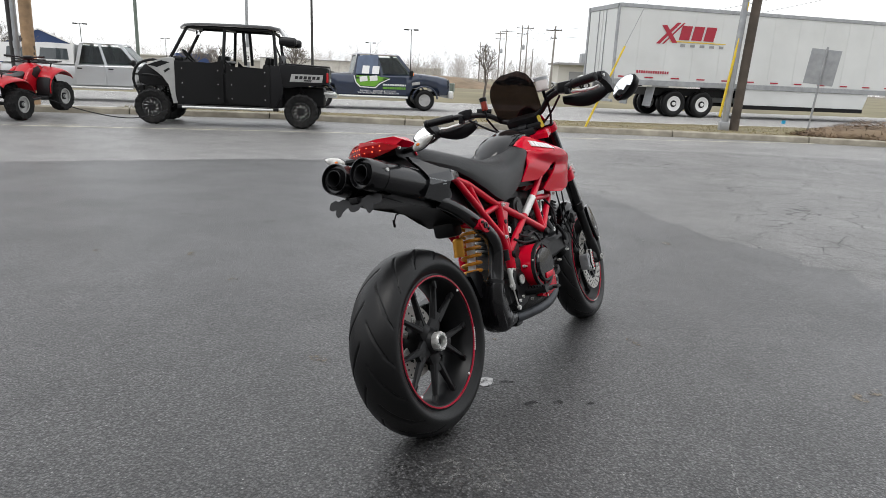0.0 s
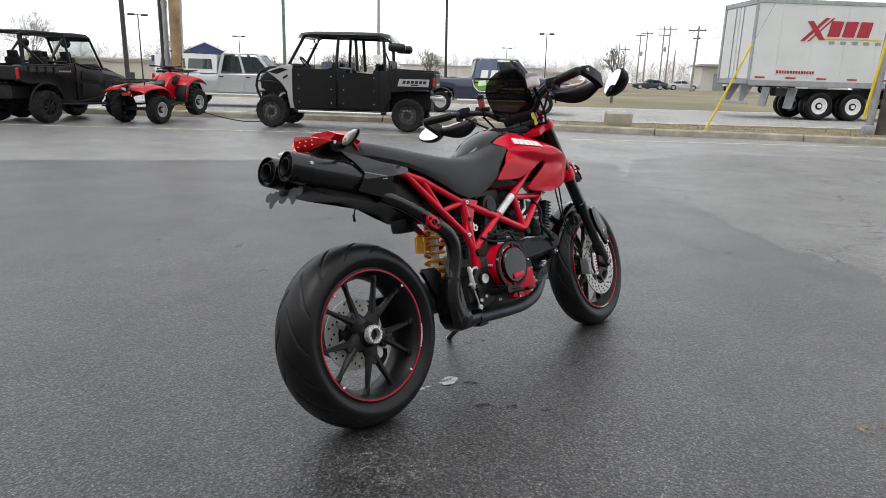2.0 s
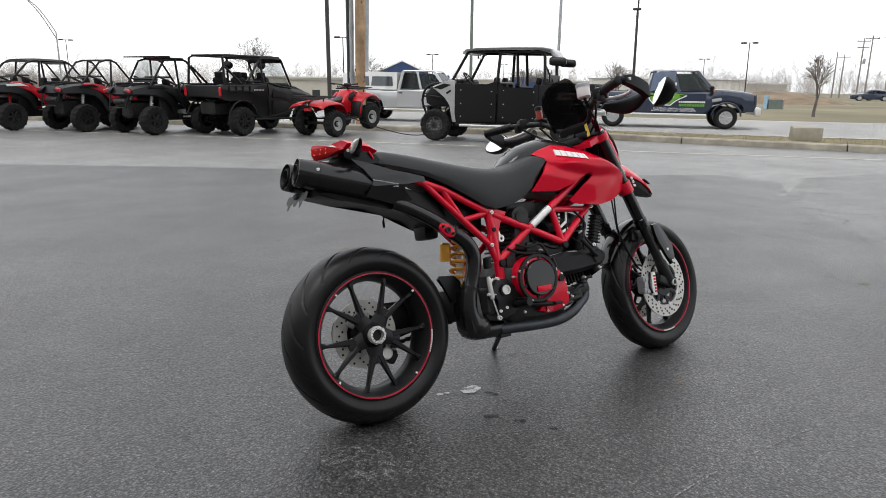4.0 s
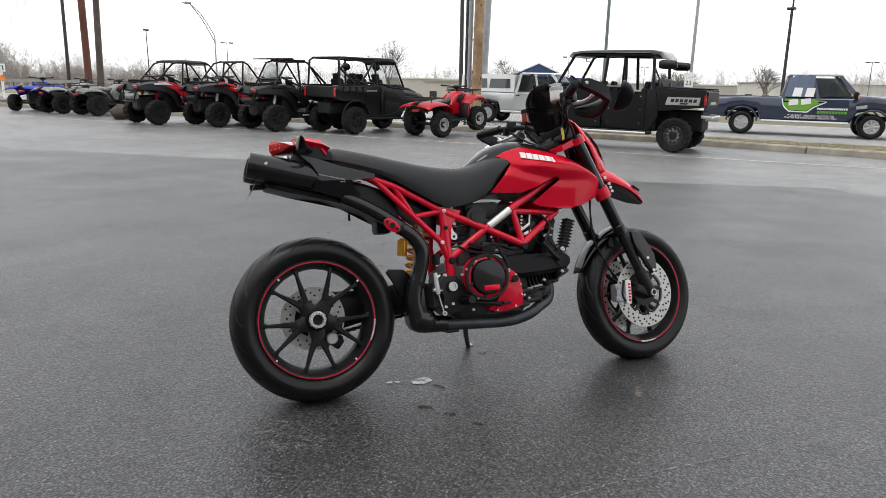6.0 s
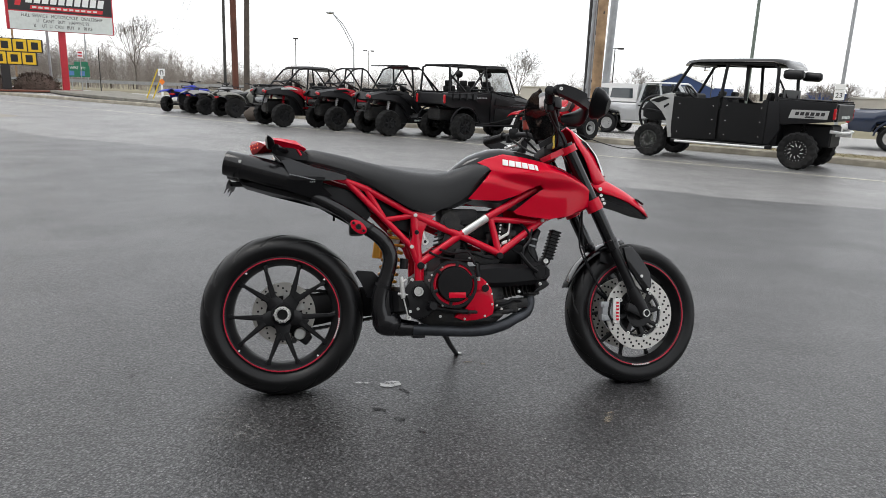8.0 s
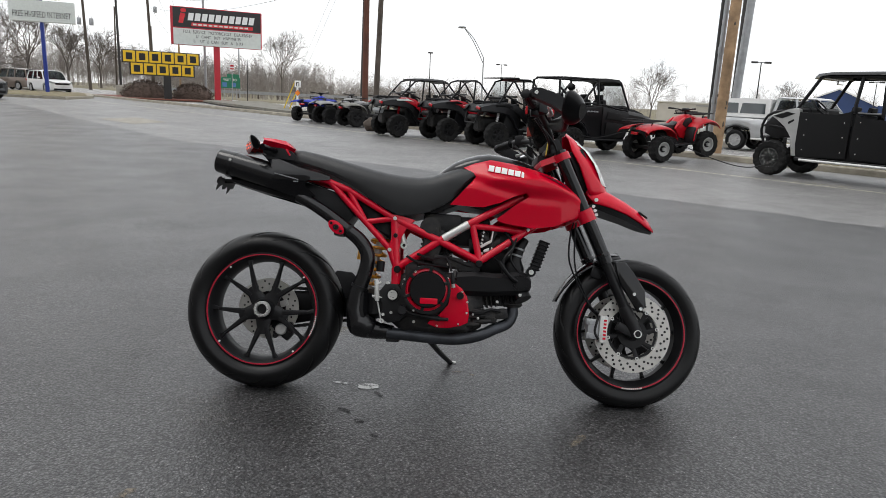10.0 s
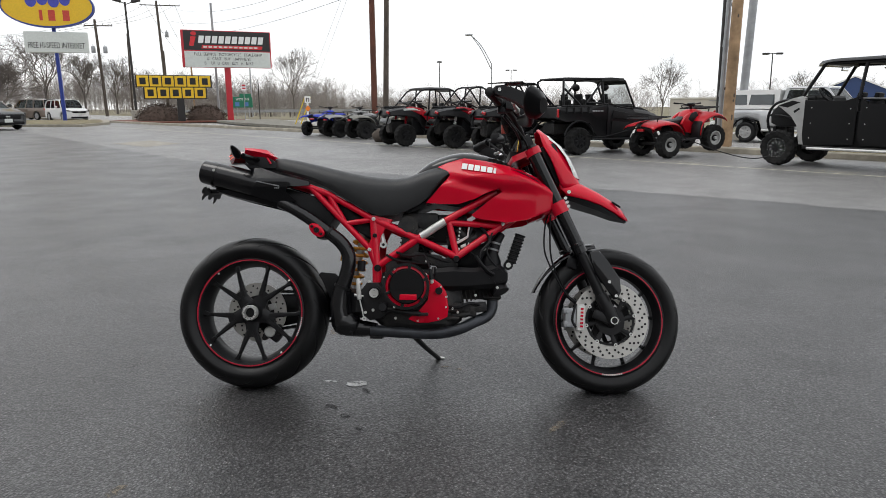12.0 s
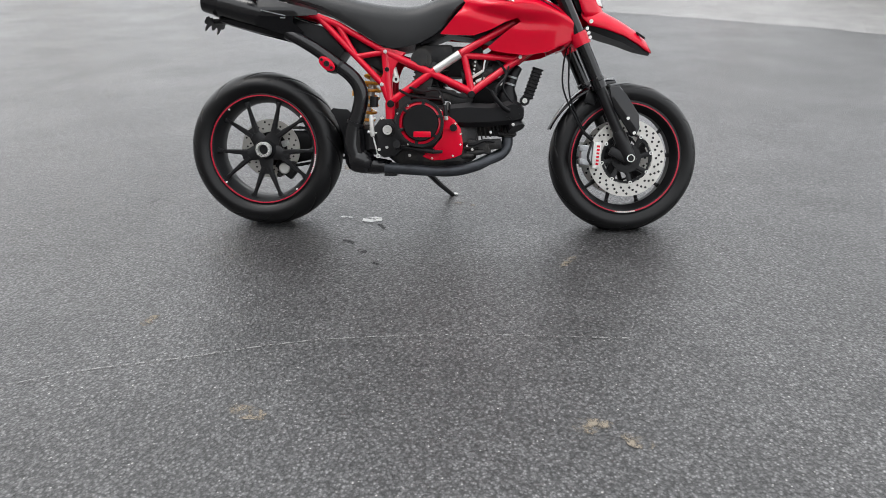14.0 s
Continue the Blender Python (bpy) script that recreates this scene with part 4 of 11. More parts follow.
    loft(bm, [[V(x, sy * w, z) for sy, z in ((-1, z0 + 0.03), (-0.8, z0), (0.8, z0), (1, z0 + 0.03), (1, z1 - 0.03), (0.8, z1), (-0.8, z1), (-1, z1 - 0.03))]
              for x, w, z0, z1 in ((0.50, 0.10, 0.30, 0.45), (0.56, 0.125, 0.255, 0.49), (0.68, 0.13, 0.245, 0.50), (0.80, 0.125, 0.25, 0.48), (0.86, 0.09, 0.29, 0.45))])
    part("crankcase", bm, M_engine, bike, "dark cast engine case")
    bm = bmesh.new()
    box(bm, (0.70, 0, 0.255), (0.26, 0.17, 0.05), None, 0.012)
    for k in range(7):
        box(bm, (0.60 + 0.035 * k, 0, 0.232), (0.008, 0.16, 0.02))
    part("oil_sump", bm, M_engine, bike)
    bm = bmesh.new()
    box(bm, (0.92, 0, 0.42), (0.16, 0.13, 0.09))
    barrel = part("front_cylinder", bm, M_engine, bike, "finned horizontal cylinder")
    for k in range(9):
        bm = bmesh.new()
        box(bm, (0.855 + 0.0165 * k, 0, 0.41 + 0.0035 * k), (0.006, 0.17, 0.10), Matrix.Rotation(radians(-12), 4, "Y"), 0.002, 1)
        part("cooling_fin", bm, M_engine, barrel)
    bm = bmesh.new()
    box(bm, (0.675, 0, 0.575), (0.10, 0.12, 0.16))
    barrel = part("rear_cylinder", bm, M_engine, bike, "finned upright cylinder")
    for k in range(9):
        bm = bmesh.new()
        box(bm, (0.66 + 0.003 * k, 0, 0.515 + 0.0165 * k), (0.14, 0.18, 0.006), Matrix.Rotation(radians(-10), 4, "Y"), 0.002, 1)
        part("cooling_fin", bm, M_engine, barrel)
    bm = bmesh.new()
    box(bm, (0.69, 0, 0.69), (0.15, 0.15, 0.07), None, 0.015)
    part("cylinder_head", bm, M_engine, bike)
    bm = bmesh.new()
    loft(bm, [[V(x, y, zc + sz * h) for y, sz in ((-0.095, -0.9), (-0.125, -1), (-0.142, -0.6), (-0.142, 0.6), (-0.125, 1), (-0.095, 0.9))] for x, zc, h in
              ((0.705, 0.456, 0.026), (0.72, 0.455, 0.038), (0.78, 0.455, 0.044), (0.83, 0.457, 0.048), (0.90, 0.456, 0.043), (0.95, 0.461, 0.043), (0.985, 0.466, 0.047), (1.01, 0.466, 0.045), (1.028, 0.466, 0.036), (1.040, 0.466, 0.020))])
    disc_y(bm, (0.998, 0, 0.468), 0.024, -0.14, -0.147, 24)
    disc_y(bm, (0.998, 0, 0.468), 0.030, -0.14, -0.1445, 28, 0.027)
    part("belt_cover", bm, M_blackpl, bike, "black belt cover")
    bm = bmesh.new()
    disc_y(bm, (0.645, 0, 0.665), 0.040, -0.085, -0.118, 24)
    disc_y(bm, (0.645, 0, 0.665), 0.024, -0.118, -0.124, 20)
    box(bm, (0.655, -0.09, 0.60), (0.075, 0.03, 0.13), Matrix.Rotation(radians(12), 4, "Y"), 0.01)
    part("belt_cover", bm, M_engine, bike)
    bm = bmesh.new()
    lathe_y(bm, [(0.082, -0.10), (0.088, -0.165), (0.088, -0.176), (0.070, -0.182), (0.066, -0.165)], 40, (0.645, 0, 0.425))
    clutch = part("clutch_cover", bm, M_redframe, bike, "red clutch housing with black cap")
    bm = bmesh.new()
    lathe_y(bm, [(0.069, -0.172), (0.069, -0.190), (0.065, -0.196), (0.02, -0.197)], 40, (0.648, 0, 0.425))
    part("clutch_cap", bm, M_blackgl, clutch)
    bm = bmesh.new()
    disc_y(bm, (0.645, 0, 0.425), 0.091, -0.172, -0.186, 40, 0.080)
    for k in range(6):
        a = radians(20 + 60 * k)
        box(bm, (0.645 + 0.074 * math.cos(a), -0.183, 0.425 + 0.074 * math.sin(a)), (0.03, 0.008, 0.012), Matrix.Rotation(-a, 4, "Y"), 0.002, 1)
    part("clutch_ring", bm, M_blackmt, clutch)
    bm = bmesh.new()
    box(bm, (0.655, -0.1985, 0.383), (0.066, 0.005, 0.022), None, 0.004)
    part("clutch_plate", bm, M_red, clutch)
    bm = bmesh.new()
    prism_y(bm, [(0.705, 0.49), (0.735, 0.465), (0.777, 0.437), (0.800, 0.405), (0.810, 0.341), (0.805, 0.306), (0.777, 0.294), (0.732, 0.283), (0.686, 0.283), (0.652, 0.297), (0.665, 0.312), (0.70, 0.328), (0.735, 0.37), (0.74, 0.42), (0.72, 0.455)], -0.155, -0.12, 0.006)
    disc_y(bm, (0.745, 0, 0.425), 0.024, -0.155, -0.163, 20)
    disc_y(bm, (0.70, 0, 0.300), 0.016, -0.155, -0.160, 16)
    part("engine_cover", bm, M_red, bike, "red engine side cover")
    for c in ((0.780, -0.155, 0.424), (0.800, -0.155, 0.345), (0.770, -0.155, 0.301), (0.69, -0.155, 0.291), (0.722, -0.158, 0.472), (0.60, -0.18, 0.49), (0.56, -0.18, 0.46), (0.60, -0.18, 0.345)):
        bm = bmesh.new()
        bolt(bm, c, 0.0040)
        part("cover_bolt", bm, M_alu, bike)
    # hoses, throttle bodies, wiring
    bm = bmesh.new()
    tube(bm, [(0.80, -0.06, 0.60), (0.92, -0.06, 0.62)], 0.032, 16)
    tube(bm, [(0.84, -0.08, 0.655), (0.90, -0.075, 0.60)], 0.018, 12)
    part("throttle_body", bm, M_engine, bike, "dark metal throttle body")
    bm = bmesh.new()
    box(bm, (0.94, 0, 0.625), (0.13, 0.12, 0.08), Matrix.Rotation(radians(20), 4, "Y"), 0.015)
    box(bm, (0.90, 0, 0.56), (0.2, 0.10, 0.12), None, 0.02)
    box(bm, (0.75, 0, 0.66), (0.26, 0.12, 0.12), None, 0.02)
    part("intake_box", bm, M_blackpl, bike)
    bm = bmesh.new()
    box(bm, (1.075, -0.06, 0.578), (0.036, 0.036, 0.12), Matrix.Rotation(radians(18), 4, "Y"), 0.006, 1)
    cooler = part("oil_cooler", bm, M_blackmt, bike, "black ribbed cooler")
    for k in range(9):
        bm = bmesh.new()
        box(bm, V(1.094, -0.06, 0.633).lerp(V(1.058, -0.06, 0.527), k / 8), (0.043, 0.046, 0.006), Matrix.Rotation(radians(18), 4, "Y"), 0.002, 1)
        part("cooler_rib", bm, M_blackmt, cooler)
    bm = bmesh.new()
    disc_y(bm, (1.046, 0, 0.513), 0.019, -0.04, -0.075, 16)
    part("cooler_lug", bm, M_blackmt, cooler)
    bm = bmesh.new()
    bolt(bm, (1.046, -0.075, 0.513), 0.010)
    part("cooler_bolt", bm, M_alu, cooler)
    # intake boot with its clamps, and the small fittings round the engine
    bm = bmesh.new()
    tube(bm, [(0.975, -0.06, 0.50), (0.978, -0.065, 0.535), (0.985, -0.065, 0.565), (1.0, -0.06, 0.61), (1.02, -0.05, 0.64)], [0.044, 0.040, 0.022, 0.020, 0.016], 14)
    boot = part("intake_boot", bm, M_blackpl, bike, "black rubber intake boot")
    for z, r in ((0.572, 0.024), (0.598, 0.023)):
        bm = bmesh.new()
        tube(bm, [(0.985 + (z - 0.565) * 0.33, -0.064, z), (0.987 + (z - 0.565) * 0.33, -0.064, z + 0.007)], r, 14)
        part("hose_clamp", bm, M_galv, boot)
    for x, z, w, h, rot in ((0.862, 0.612, 0.052, 0.011, -30), (0.872, 0.590, 0.038, 0.012, -22), (0.885, 0.642, 0.007, 0.045, 8), (0.845, 0.575, 0.016, 0.012, 10), (0.955, 0.575, 0.024, 0.007, -25), (0.940, 0.600, 0.018, 0.006, -25)):
        bm = bmesh.new()
        box(bm, (x, -0.106, z), (w, 0.008, h), Matrix.Rotation(radians(rot), 4, "Y"), 0.002, 1)
        part("throttle_link", bm, M_alu, bike, "bright throttle link")
    for k in range(5):
        bm = bmesh.new()
        bolt(bm, (0.846 + 0.002 * k, -0.10, 0.615 + 0.014 * k), 0.0042)
        part("fitting_bolt", bm, M_alu, bike)
    for x, y, z, r in ((0.492, -0.13, 0.442, 0.0048), (0.556, -0.15, 0.440, 0.0036), (0.72, -0.125, 0.525, 0.0036), (0.80, -0.150, 0.385, 0.0036), (1.00, -0.145, 0.422, 0.004), (0.915, -0.14, 0.392, 0.0036), (0.845, -0.13, 0.325, 0.0036), (0.825, -0.13, 0.34, 0.0036), (0.60, -0.13, 0.30, 0.004)):
        bm = bmesh.new()
        bolt(bm, (x, y, z), r)
        disc_y(bm, (x, 0, z), r * 1.5, y + 0.012, y + 0.001, 12)
        part("fitting_bolt", bm, M_alu, bike)
    bm = bmesh.new()
    tube(bm, [(0.738, -0.165, 0.490), (0.742, -0.168, 0.465), (0.743, -0.168, 0.452)], [0.006, 0.010, 0.010], 10)
    part("sensor_plug", bm, M_blackpl, bike)
    bm = bmesh.new()
    tube(bm, [(0.743, -0.168, 0.452), (0.745, -0.165, 0.438)], 0.0075, 10)
    part("sensor_tip", bm, M_alu, bike)
    bm = bmesh.new()
    disc_y(bm, (0.772, 0, 0.408), 0.014, -0.155, -0.168, 16)
    part("oil_filler_cap", bm, M_blackpl, bike)
    bm = bmesh.new()
    tube(bm, [(1.0, -0.10, 0.440), (1.015, -0.115, 0.405)], [0.030, 0.034], 14)
    part("port_cap", bm, M_blackpl, bike)
    for x, z, w, h, rot in ((0.87, 0.335, 0.10, 0.05, 6), (0.93, 0.345, 0.06, 0.04, -8), (0.72, 0.535, 0.12, 0.045, 8), (0.80, 0.52, 0.09, 0.04, -6), (0.58, 0.50, 0.05, 0.07, 0)):
        bm = bmesh.new()
        box(bm, (x, -0.09, z), (w, 0.05, h), Matrix.Rotation(radians(rot), 4, "Y"), 0.012, 2)
        part("engine_lug", bm, M_engine, bike)
    for pts, r in (([(0.915, -0.15, 0.545), (0.935, -0.16, 0.515), (0.96, -0.158, 0.488), (0.985, -0.152, 0.472)], 0.008), ([(0.70, -0.085, 0.62), (0.71, -0.09, 0.57), (0.75, -0.10, 0.54), (0.83, -0.10, 0.53)], 0.006),
                   ([(0.60, -0.125, 0.56), (0.65, -0.135, 0.545), (0.71, -0.135, 0.55), (0.735, -0.15, 0.50)], 0.005), ([(0.80, -0.12, 0.345), (0.85, -0.135, 0.345), (0.89, -0.13, 0.36), (0.93, -0.11, 0.355)], 0.0065),
                   ([(0.93, -0.10, 0.67), (0.97, -0.12, 0.61), (0.935, -0.14, 0.56), (0.93, -0.14, 0.50)], 0.005)):
        bm = bmesh.new()
        tube(bm, pts, r, 7, True, 6)
        part("hose", bm, M_blackpl, bike)
    for pts, r in (([(0.56, -0.12, 0.55), (0.60, -0.13, 0.53), (0.66, -0.13, 0.52), (0.74, -0.13, 0.515)], 0.005), ([(0.70, -0.12, 0.56), (0.78, -0.12, 0.53), (0.82, -0.11, 0.52)], 0.004),
                   ([(0.98, -0.11, 0.64), (0.96, -0.12, 0.56), (1.0, -0.13, 0.50)], 0.004), ([(0.90, -0.10, 0.66), (0.88, -0.11, 0.58), (0.94, -0.11, 0.53)], 0.004), 
                   ([(1.21, -0.07, 0.74), (1.19, -0.085, 0.65), (1.195, -0.085, 0.55), (1.26, -0.085, 0.42), (1.30, -0.085, 0.37)], 0.0035), ([(1.22, -0.04, 0.72), (1.215, -0.05, 0.64), (1.225, -0.06, 0.52), (1.29, -0.075, 0.38)], 0.0035),
                   ([(0.75, -0.125, 0.50), (0.748, -0.15, 0.47)], 0.008), ([(0.80, -0.08, 0.30), (0.86, -0.09, 0.33), (0.90, -0.08, 0.36)], 0.006)):
        bm = bmesh.new()
        tube(bm, pts, r, 7, True, 6)
        part("hose", bm, M_blackpl, bike)
    for k, (x, z) in enumerate(((0.85, 0.335), (0.875, 0.315), (0.83, 0.30))):
        bm = bmesh.new()
        tube(bm, [(x - 0.05, -0.11, z - 0.005), (x, -0.12, z), (x + 0.02, -0.12, z + 0.002)], [0.012, 0.011, 0.006], 10)
        part("case_spout", bm, M_engine, bike)
    # exhaust
    bm = bmesh.new()
    tube(bm, [(0.12, -0.085, 0.765), (0.18, -0.098, 0.735), (0.25, -0.108, 0.693), (0.317, -0.114, 0.645), (0.370, -0.116, 0.606), (0.401, -0.114, 0.565), (0.409, -0.110, 0.520), (0.394, -0.105, 0.455), (0.374, -0.10, 0.396), (0.370, -0.095, 0.34), (0.385, -0.09, 0.285)],
         [0.024, 0.024, 0.025, 0.026, 0.027, 0.028, 0.029, 0.029, 0.033, 0.037, 0.043], 18, True, 5)
    riser = part("exhaust_pipe", bm, M_pipe, bike, "satin black exhaust riser")
    for p, q, r in (((0.325, -0.1145, 0.640), (0.333, -0.1148, 0.634), 0.0285), ((0.384, -0.1025, 0.427), (0.380, -0.102, 0.416), 0.0335)):
        bm = bmesh.new()
        tube(bm, [p, q], r, 20)
        part("pipe_joint", bm, M_blackmt, riser)
    bm = bmesh.new()
    blob(bm, (0.400, -0.085, 0.278), (0.056, 0.052, 0.050), 3)
    tube(bm, [(0.40, -0.07, 0.265), (0.46, -0.075, 0.255), (0.52, -0.085, 0.252)], [0.042, 0.034, 0.026], 14)
    loft(bm, [[V(x + sx * w, -0.075 + sy * d, z) for sx, sy in ((-1, -0.6), (-0.6, -1), (0.6, -1), (1, -0.6), (1, 0.6), (0.6, 1), (-0.6, 1), (-1, 0.6))]
              for x, z, w, d in ((0.385, 0.43, 0.020, 0.030), (0.380, 0.415, 0.036, 0.046), (0.378, 0.34, 0.042, 0.052), (0.388, 0.27, 0.046, 0.053), (0.396, 0.243, 0.040, 0.047), (0.402, 0.230, 0.026, 0.034))])
    part("exhaust_elbow", bm, M_pipe, bike)
    bm = bmesh.new()
    tube(bm, [(0.50, -0.09, 0.250), (0.62, -0.105, 0.243), (0.76, -0.11, 0.240), (0.85, -0.105, 0.258), (0.91, -0.09, 0.285), (0.96, -0.07, 0.308), (0.982, -0.05, 0.345), (0.98, -0.04, 0.39)], 0.0225, 14, True, 5)
    header = part("exhaust_header", bm, M_header, bike, "heat-greyed steel exhaust header")
    bm = bmesh.new()
    tube(bm, [(0.98, -0.04, 0.372), (0.98, -0.04, 0.405)], 0.034, 14)
    box(bm, (0.98, -0.045, 0.385), (0.075, 0.07, 0.016), None, 0.004, 1)
    part("header_flange", bm, M_engine, header)
    bm = bmesh.new()
    box(bm, (0.52, -0.05, 0.222), (0.05, 0.10, 0.012), None, 0.003)
    part("exhaust_bracket", bm, M_blackmt, bike)
    bm = bmesh.new()
    o = [(0.286 + 0.036 * math.cos(a) * 1.0, 0.645 + 0.021 * math.sin(a)) for a in [2 * math.pi * k / 20 for k in range(20)]]
    rot = radians(-38)
    o = [(0.286 + (x - 0.286) * math.cos(rot) - (z - 0.645) * math.sin(rot), 0.645 + (x - 0.286) * math.sin(rot) + (z - 0.645) * math.cos(rot)) for x, z in o]
    prism_y(bm, o, -0.156, -0.146, 0.003)
    tube(bm, [(0.286, -0.146, 0.645), (0.30, -0.06, 0.66)], 0.015, 10)
    clip = part("pipe_bracket", bm, M_red, bike, "red oval exhaust bracket")
    bm = bmesh.new()
    for d, r in ((-0.024, 0.0055), (0.0, 0.011), (0.024, 0.0055)):
        bolt(bm, (0.286 + d * math.cos(rot), -0.156, 0.645 + d * math.sin(rot)), r)
    part("bracket_bolt", bm, M_blackmt, clip)
    for sg in left_right:
        bm = bmesh.new()
        a, b = V(-0.209, sg * 0.054, 0.896), V(0.06, sg * 0.075, 0.826)
        d = (b - a).normalized()
        axis_lathe(bm, a, d, [(0.012, 0.030), (0.012, 0.041), (0.004, 0.0425), (-0.001, 0.0445), (0.0, 0.0470), (0.004, 0.0482), (0.066, 0.0505), (0.0665, 0.0492), (0.069, 0.0492), (0.0695, 0.0508), (0.16, 0.053), (0.28, 0.051), (0.283, 0.03)], 40)
        can = part("silencer", bm, M_pipe, bike, "satin black underseat silencer")
        bm = bmesh.new()
        axis_lathe(bm, a, d, [(0.013, 0.0345), (0.002, 0.0335), (-0.001, 0.0325), (0.001, 0.0310), (0.012, 0.0295), (0.012, 0.027), (-0.002, 0.0265), (-0.003, 0.0245), (0.0, 0.023), (0.09, 0.022), (0.09, 0.004)], 32)
        part("tail_pipe", bm, M_blackmt, can)
        bm = bmesh.new()
        bolt(bm, (-0.152, sg * 0.106, 0.893), 0.0055, sg)
        part("silencer_bolt", bm, M_alu, can)
        bm = bmesh.new()
        side_panel(bm, [(-0.030, 0.922), (0.03, 0.908), (0.12, 0.874), (0.18, 0.859), (0.243, 0.845), (0.243, 0.830), (0.155, 0.822), (0.152, 0.801), (0.188, 0.768), (0.142, 0.748), (0.07, 0.770), (0.003, 0.790), (0.032, 0.840), (0.008, 0.885)],
                   lambda x, z: 0.132 - 0.024 * clamp01((z - 0.852) / 0.05) - 0.030 * clamp01((0.822 - z) / 0.075) - 0.02 * clamp01((x - 0.17) / 0.08), 0.012, 3, sg)
        tp = part("tail_panel", bm, M_blackgl, bike, "glossy black tail side panel", 14)
        bm = bmesh.new()
        for k in range(11):
            x0 = 0.034 + 0.0088 * k
            z0 = 0.844 - 0.22 * (x0 - 0.034)
            box(bm, (x0, sg * 0.1315, z0), (0.0066, 0.003, 0.0036))
        for k in range(3):
            box(bm, (0.108 + 0.007 * k, sg * 0.1310, 0.8165), (0.005, 0.003, 0.0036))
        part("panel_script", bm, M_galv, tp, "small pale bars on the panel")
    bm = bmesh.new()
    prism_y(bm, [(-0.16, 0.83), (0.02, 0.80), (0.06, 0.85), (0.30, 0.78), (0.34, 0.70), (0.31, 0.655), (0.27, 0.66), (0.22, 0.70), (0.14, 0.735), (0.06, 0.765), (-0.06, 0.785), (-0.15, 0.81)], -0.075, 0.075, 0.012)
    box(bm, (0.285, 0, 0.65), (0.06, 0.09, 0.06), None, 0.015)
    part("undertail", bm, M_blackpl, bike)
    bm = bmesh.new()
    prism_y(bm, [(0.30, 0.80), (0.40, 0.77), (0.50, 0.70), (0.49, 0.61), (0.42, 0.66), (0.33, 0.74)], -0.07, 0.07, 0.01)
    part("airbox_side", bm, M_blackpl, bike)
    bm = bmesh.new()
    tube(bm, [(0.19, 0.10, 0.75), (0.195, 0.15, 0.735), (0.197, 0.165, 0.71)], 0.003, 6)
    box(bm, (0.198, 0.167, 0.705), (0.010, 0.006, 0.028), None, 0.003)
    part("plate_lamp_lead", bm, M_blackpl, bike)
    bm = bmesh.new()
    for sg in left_right:
        arm = [(0.0, 0.806), (0.02, 0.802), (0.035, 0.806), (0.055, 0.812), (0.075, 0.806), (0.09, 0.812), (0.112, 0.806), (0.115, 0.797), (0.098, 0.791), (0.082, 0.793), (0.082, 0.778), (0.070, 0.768), (0.058, 0.772), (0.050, 0.784), (0.030, 0.794), (0.018, 0.782), (0.0, 0.778)]
        lo = [V(-0.200 + (z - 0.80) * 0.5, sg * y * 0.9, z + 0.008) for y, z in arm]
        hi = [p + V(0.004, 0, 0.010) for p in lo]
        loft(bm, [lo, hi])
    box(bm, (-0.170, 0, 0.820), (0.07, 0.034, 0.018), None, 0.004)
    part("plate_bracket", bm, M_blackmt, bike, "grey forked plate bracket without plate")
    # tail lamp and indicators
    def tail_ring(x, tip, wide, flat, zt, zm, zb):
        return [V(x + 0.012, -tip, zm), V(x, -flat, zb), V(x, flat, zb), V(x + 0.012, tip, zm), V(x, wide, zt), V(x, 0, zt + 0.004), V(x, -wide, zt)]

    def lens_x(y, z):
        return -0.126 + 0.62 * abs(y) + 0.55 * max(0.0, abs(z - 0.966) - 0.012)
    bm = bmesh.new()
    cols = []
    for i in range(25):
        y = -0.1 + 0.2 * i / 24
        f = (abs(y) / 0.1) ** 1.6
        zt, zb = 0.990 - 0.030 * f, 0.936 + 0.020 * f
        col = [V(lens_x(y, z), y, z) for z in [zb + (zt - zb) * j / 8 for j in range(9)]]
        cols.append([bm.verts.new(p) for p in col + [V(-0.036, y * 0.96, zt - 0.002), V(-0.036, y * 0.96, zb + 0.004)]])
    for a, b in zip(cols, cols[1:]):
        for j in range(11):
            bm.faces.new((a[j], a[(j + 1) % 11], b[(j + 1) % 11], b[j]))
    bm.faces.new(cols[0])
    bm.faces.new(list(reversed(cols[-1])))
    lamp = part("tail_light", bm, M_redlens, bike, "red tail light with lit diodes", 35)
    bm = bmesh.new()
    loft(bm, [tail_ring(-0.0395, 0.098, 0.074, 0.076, 0.993, 0.979, 0.966), tail_ring(0.0, 0.089, 0.068, 0.070, 0.991, 0.974, 0.957), tail_ring(0.05, 0.080, 0.064, 0.062, 0.985, 0.965, 0.946), tail_ring(0.080, 0.070, 0.05, 0.05, 0.960, 0.952, 0.943)])
    part("tail_cover", bm, M_red, bike, "glossy red tail cover")
    for row, n in ((0, 6), (1, 7)):
        for k in range(n):
            f = (k + 0.5) / n * 2 - 1
            y = 0.062 * f
            bm = bmesh.new()
            z = 0.956 + 0.014 * row
            blob(bm, (lens_x(y, z) - 0.0002, y, z), (0.0016, 0.0024, 0.0024), 1)
            part("led", bm, M_led, lamp)
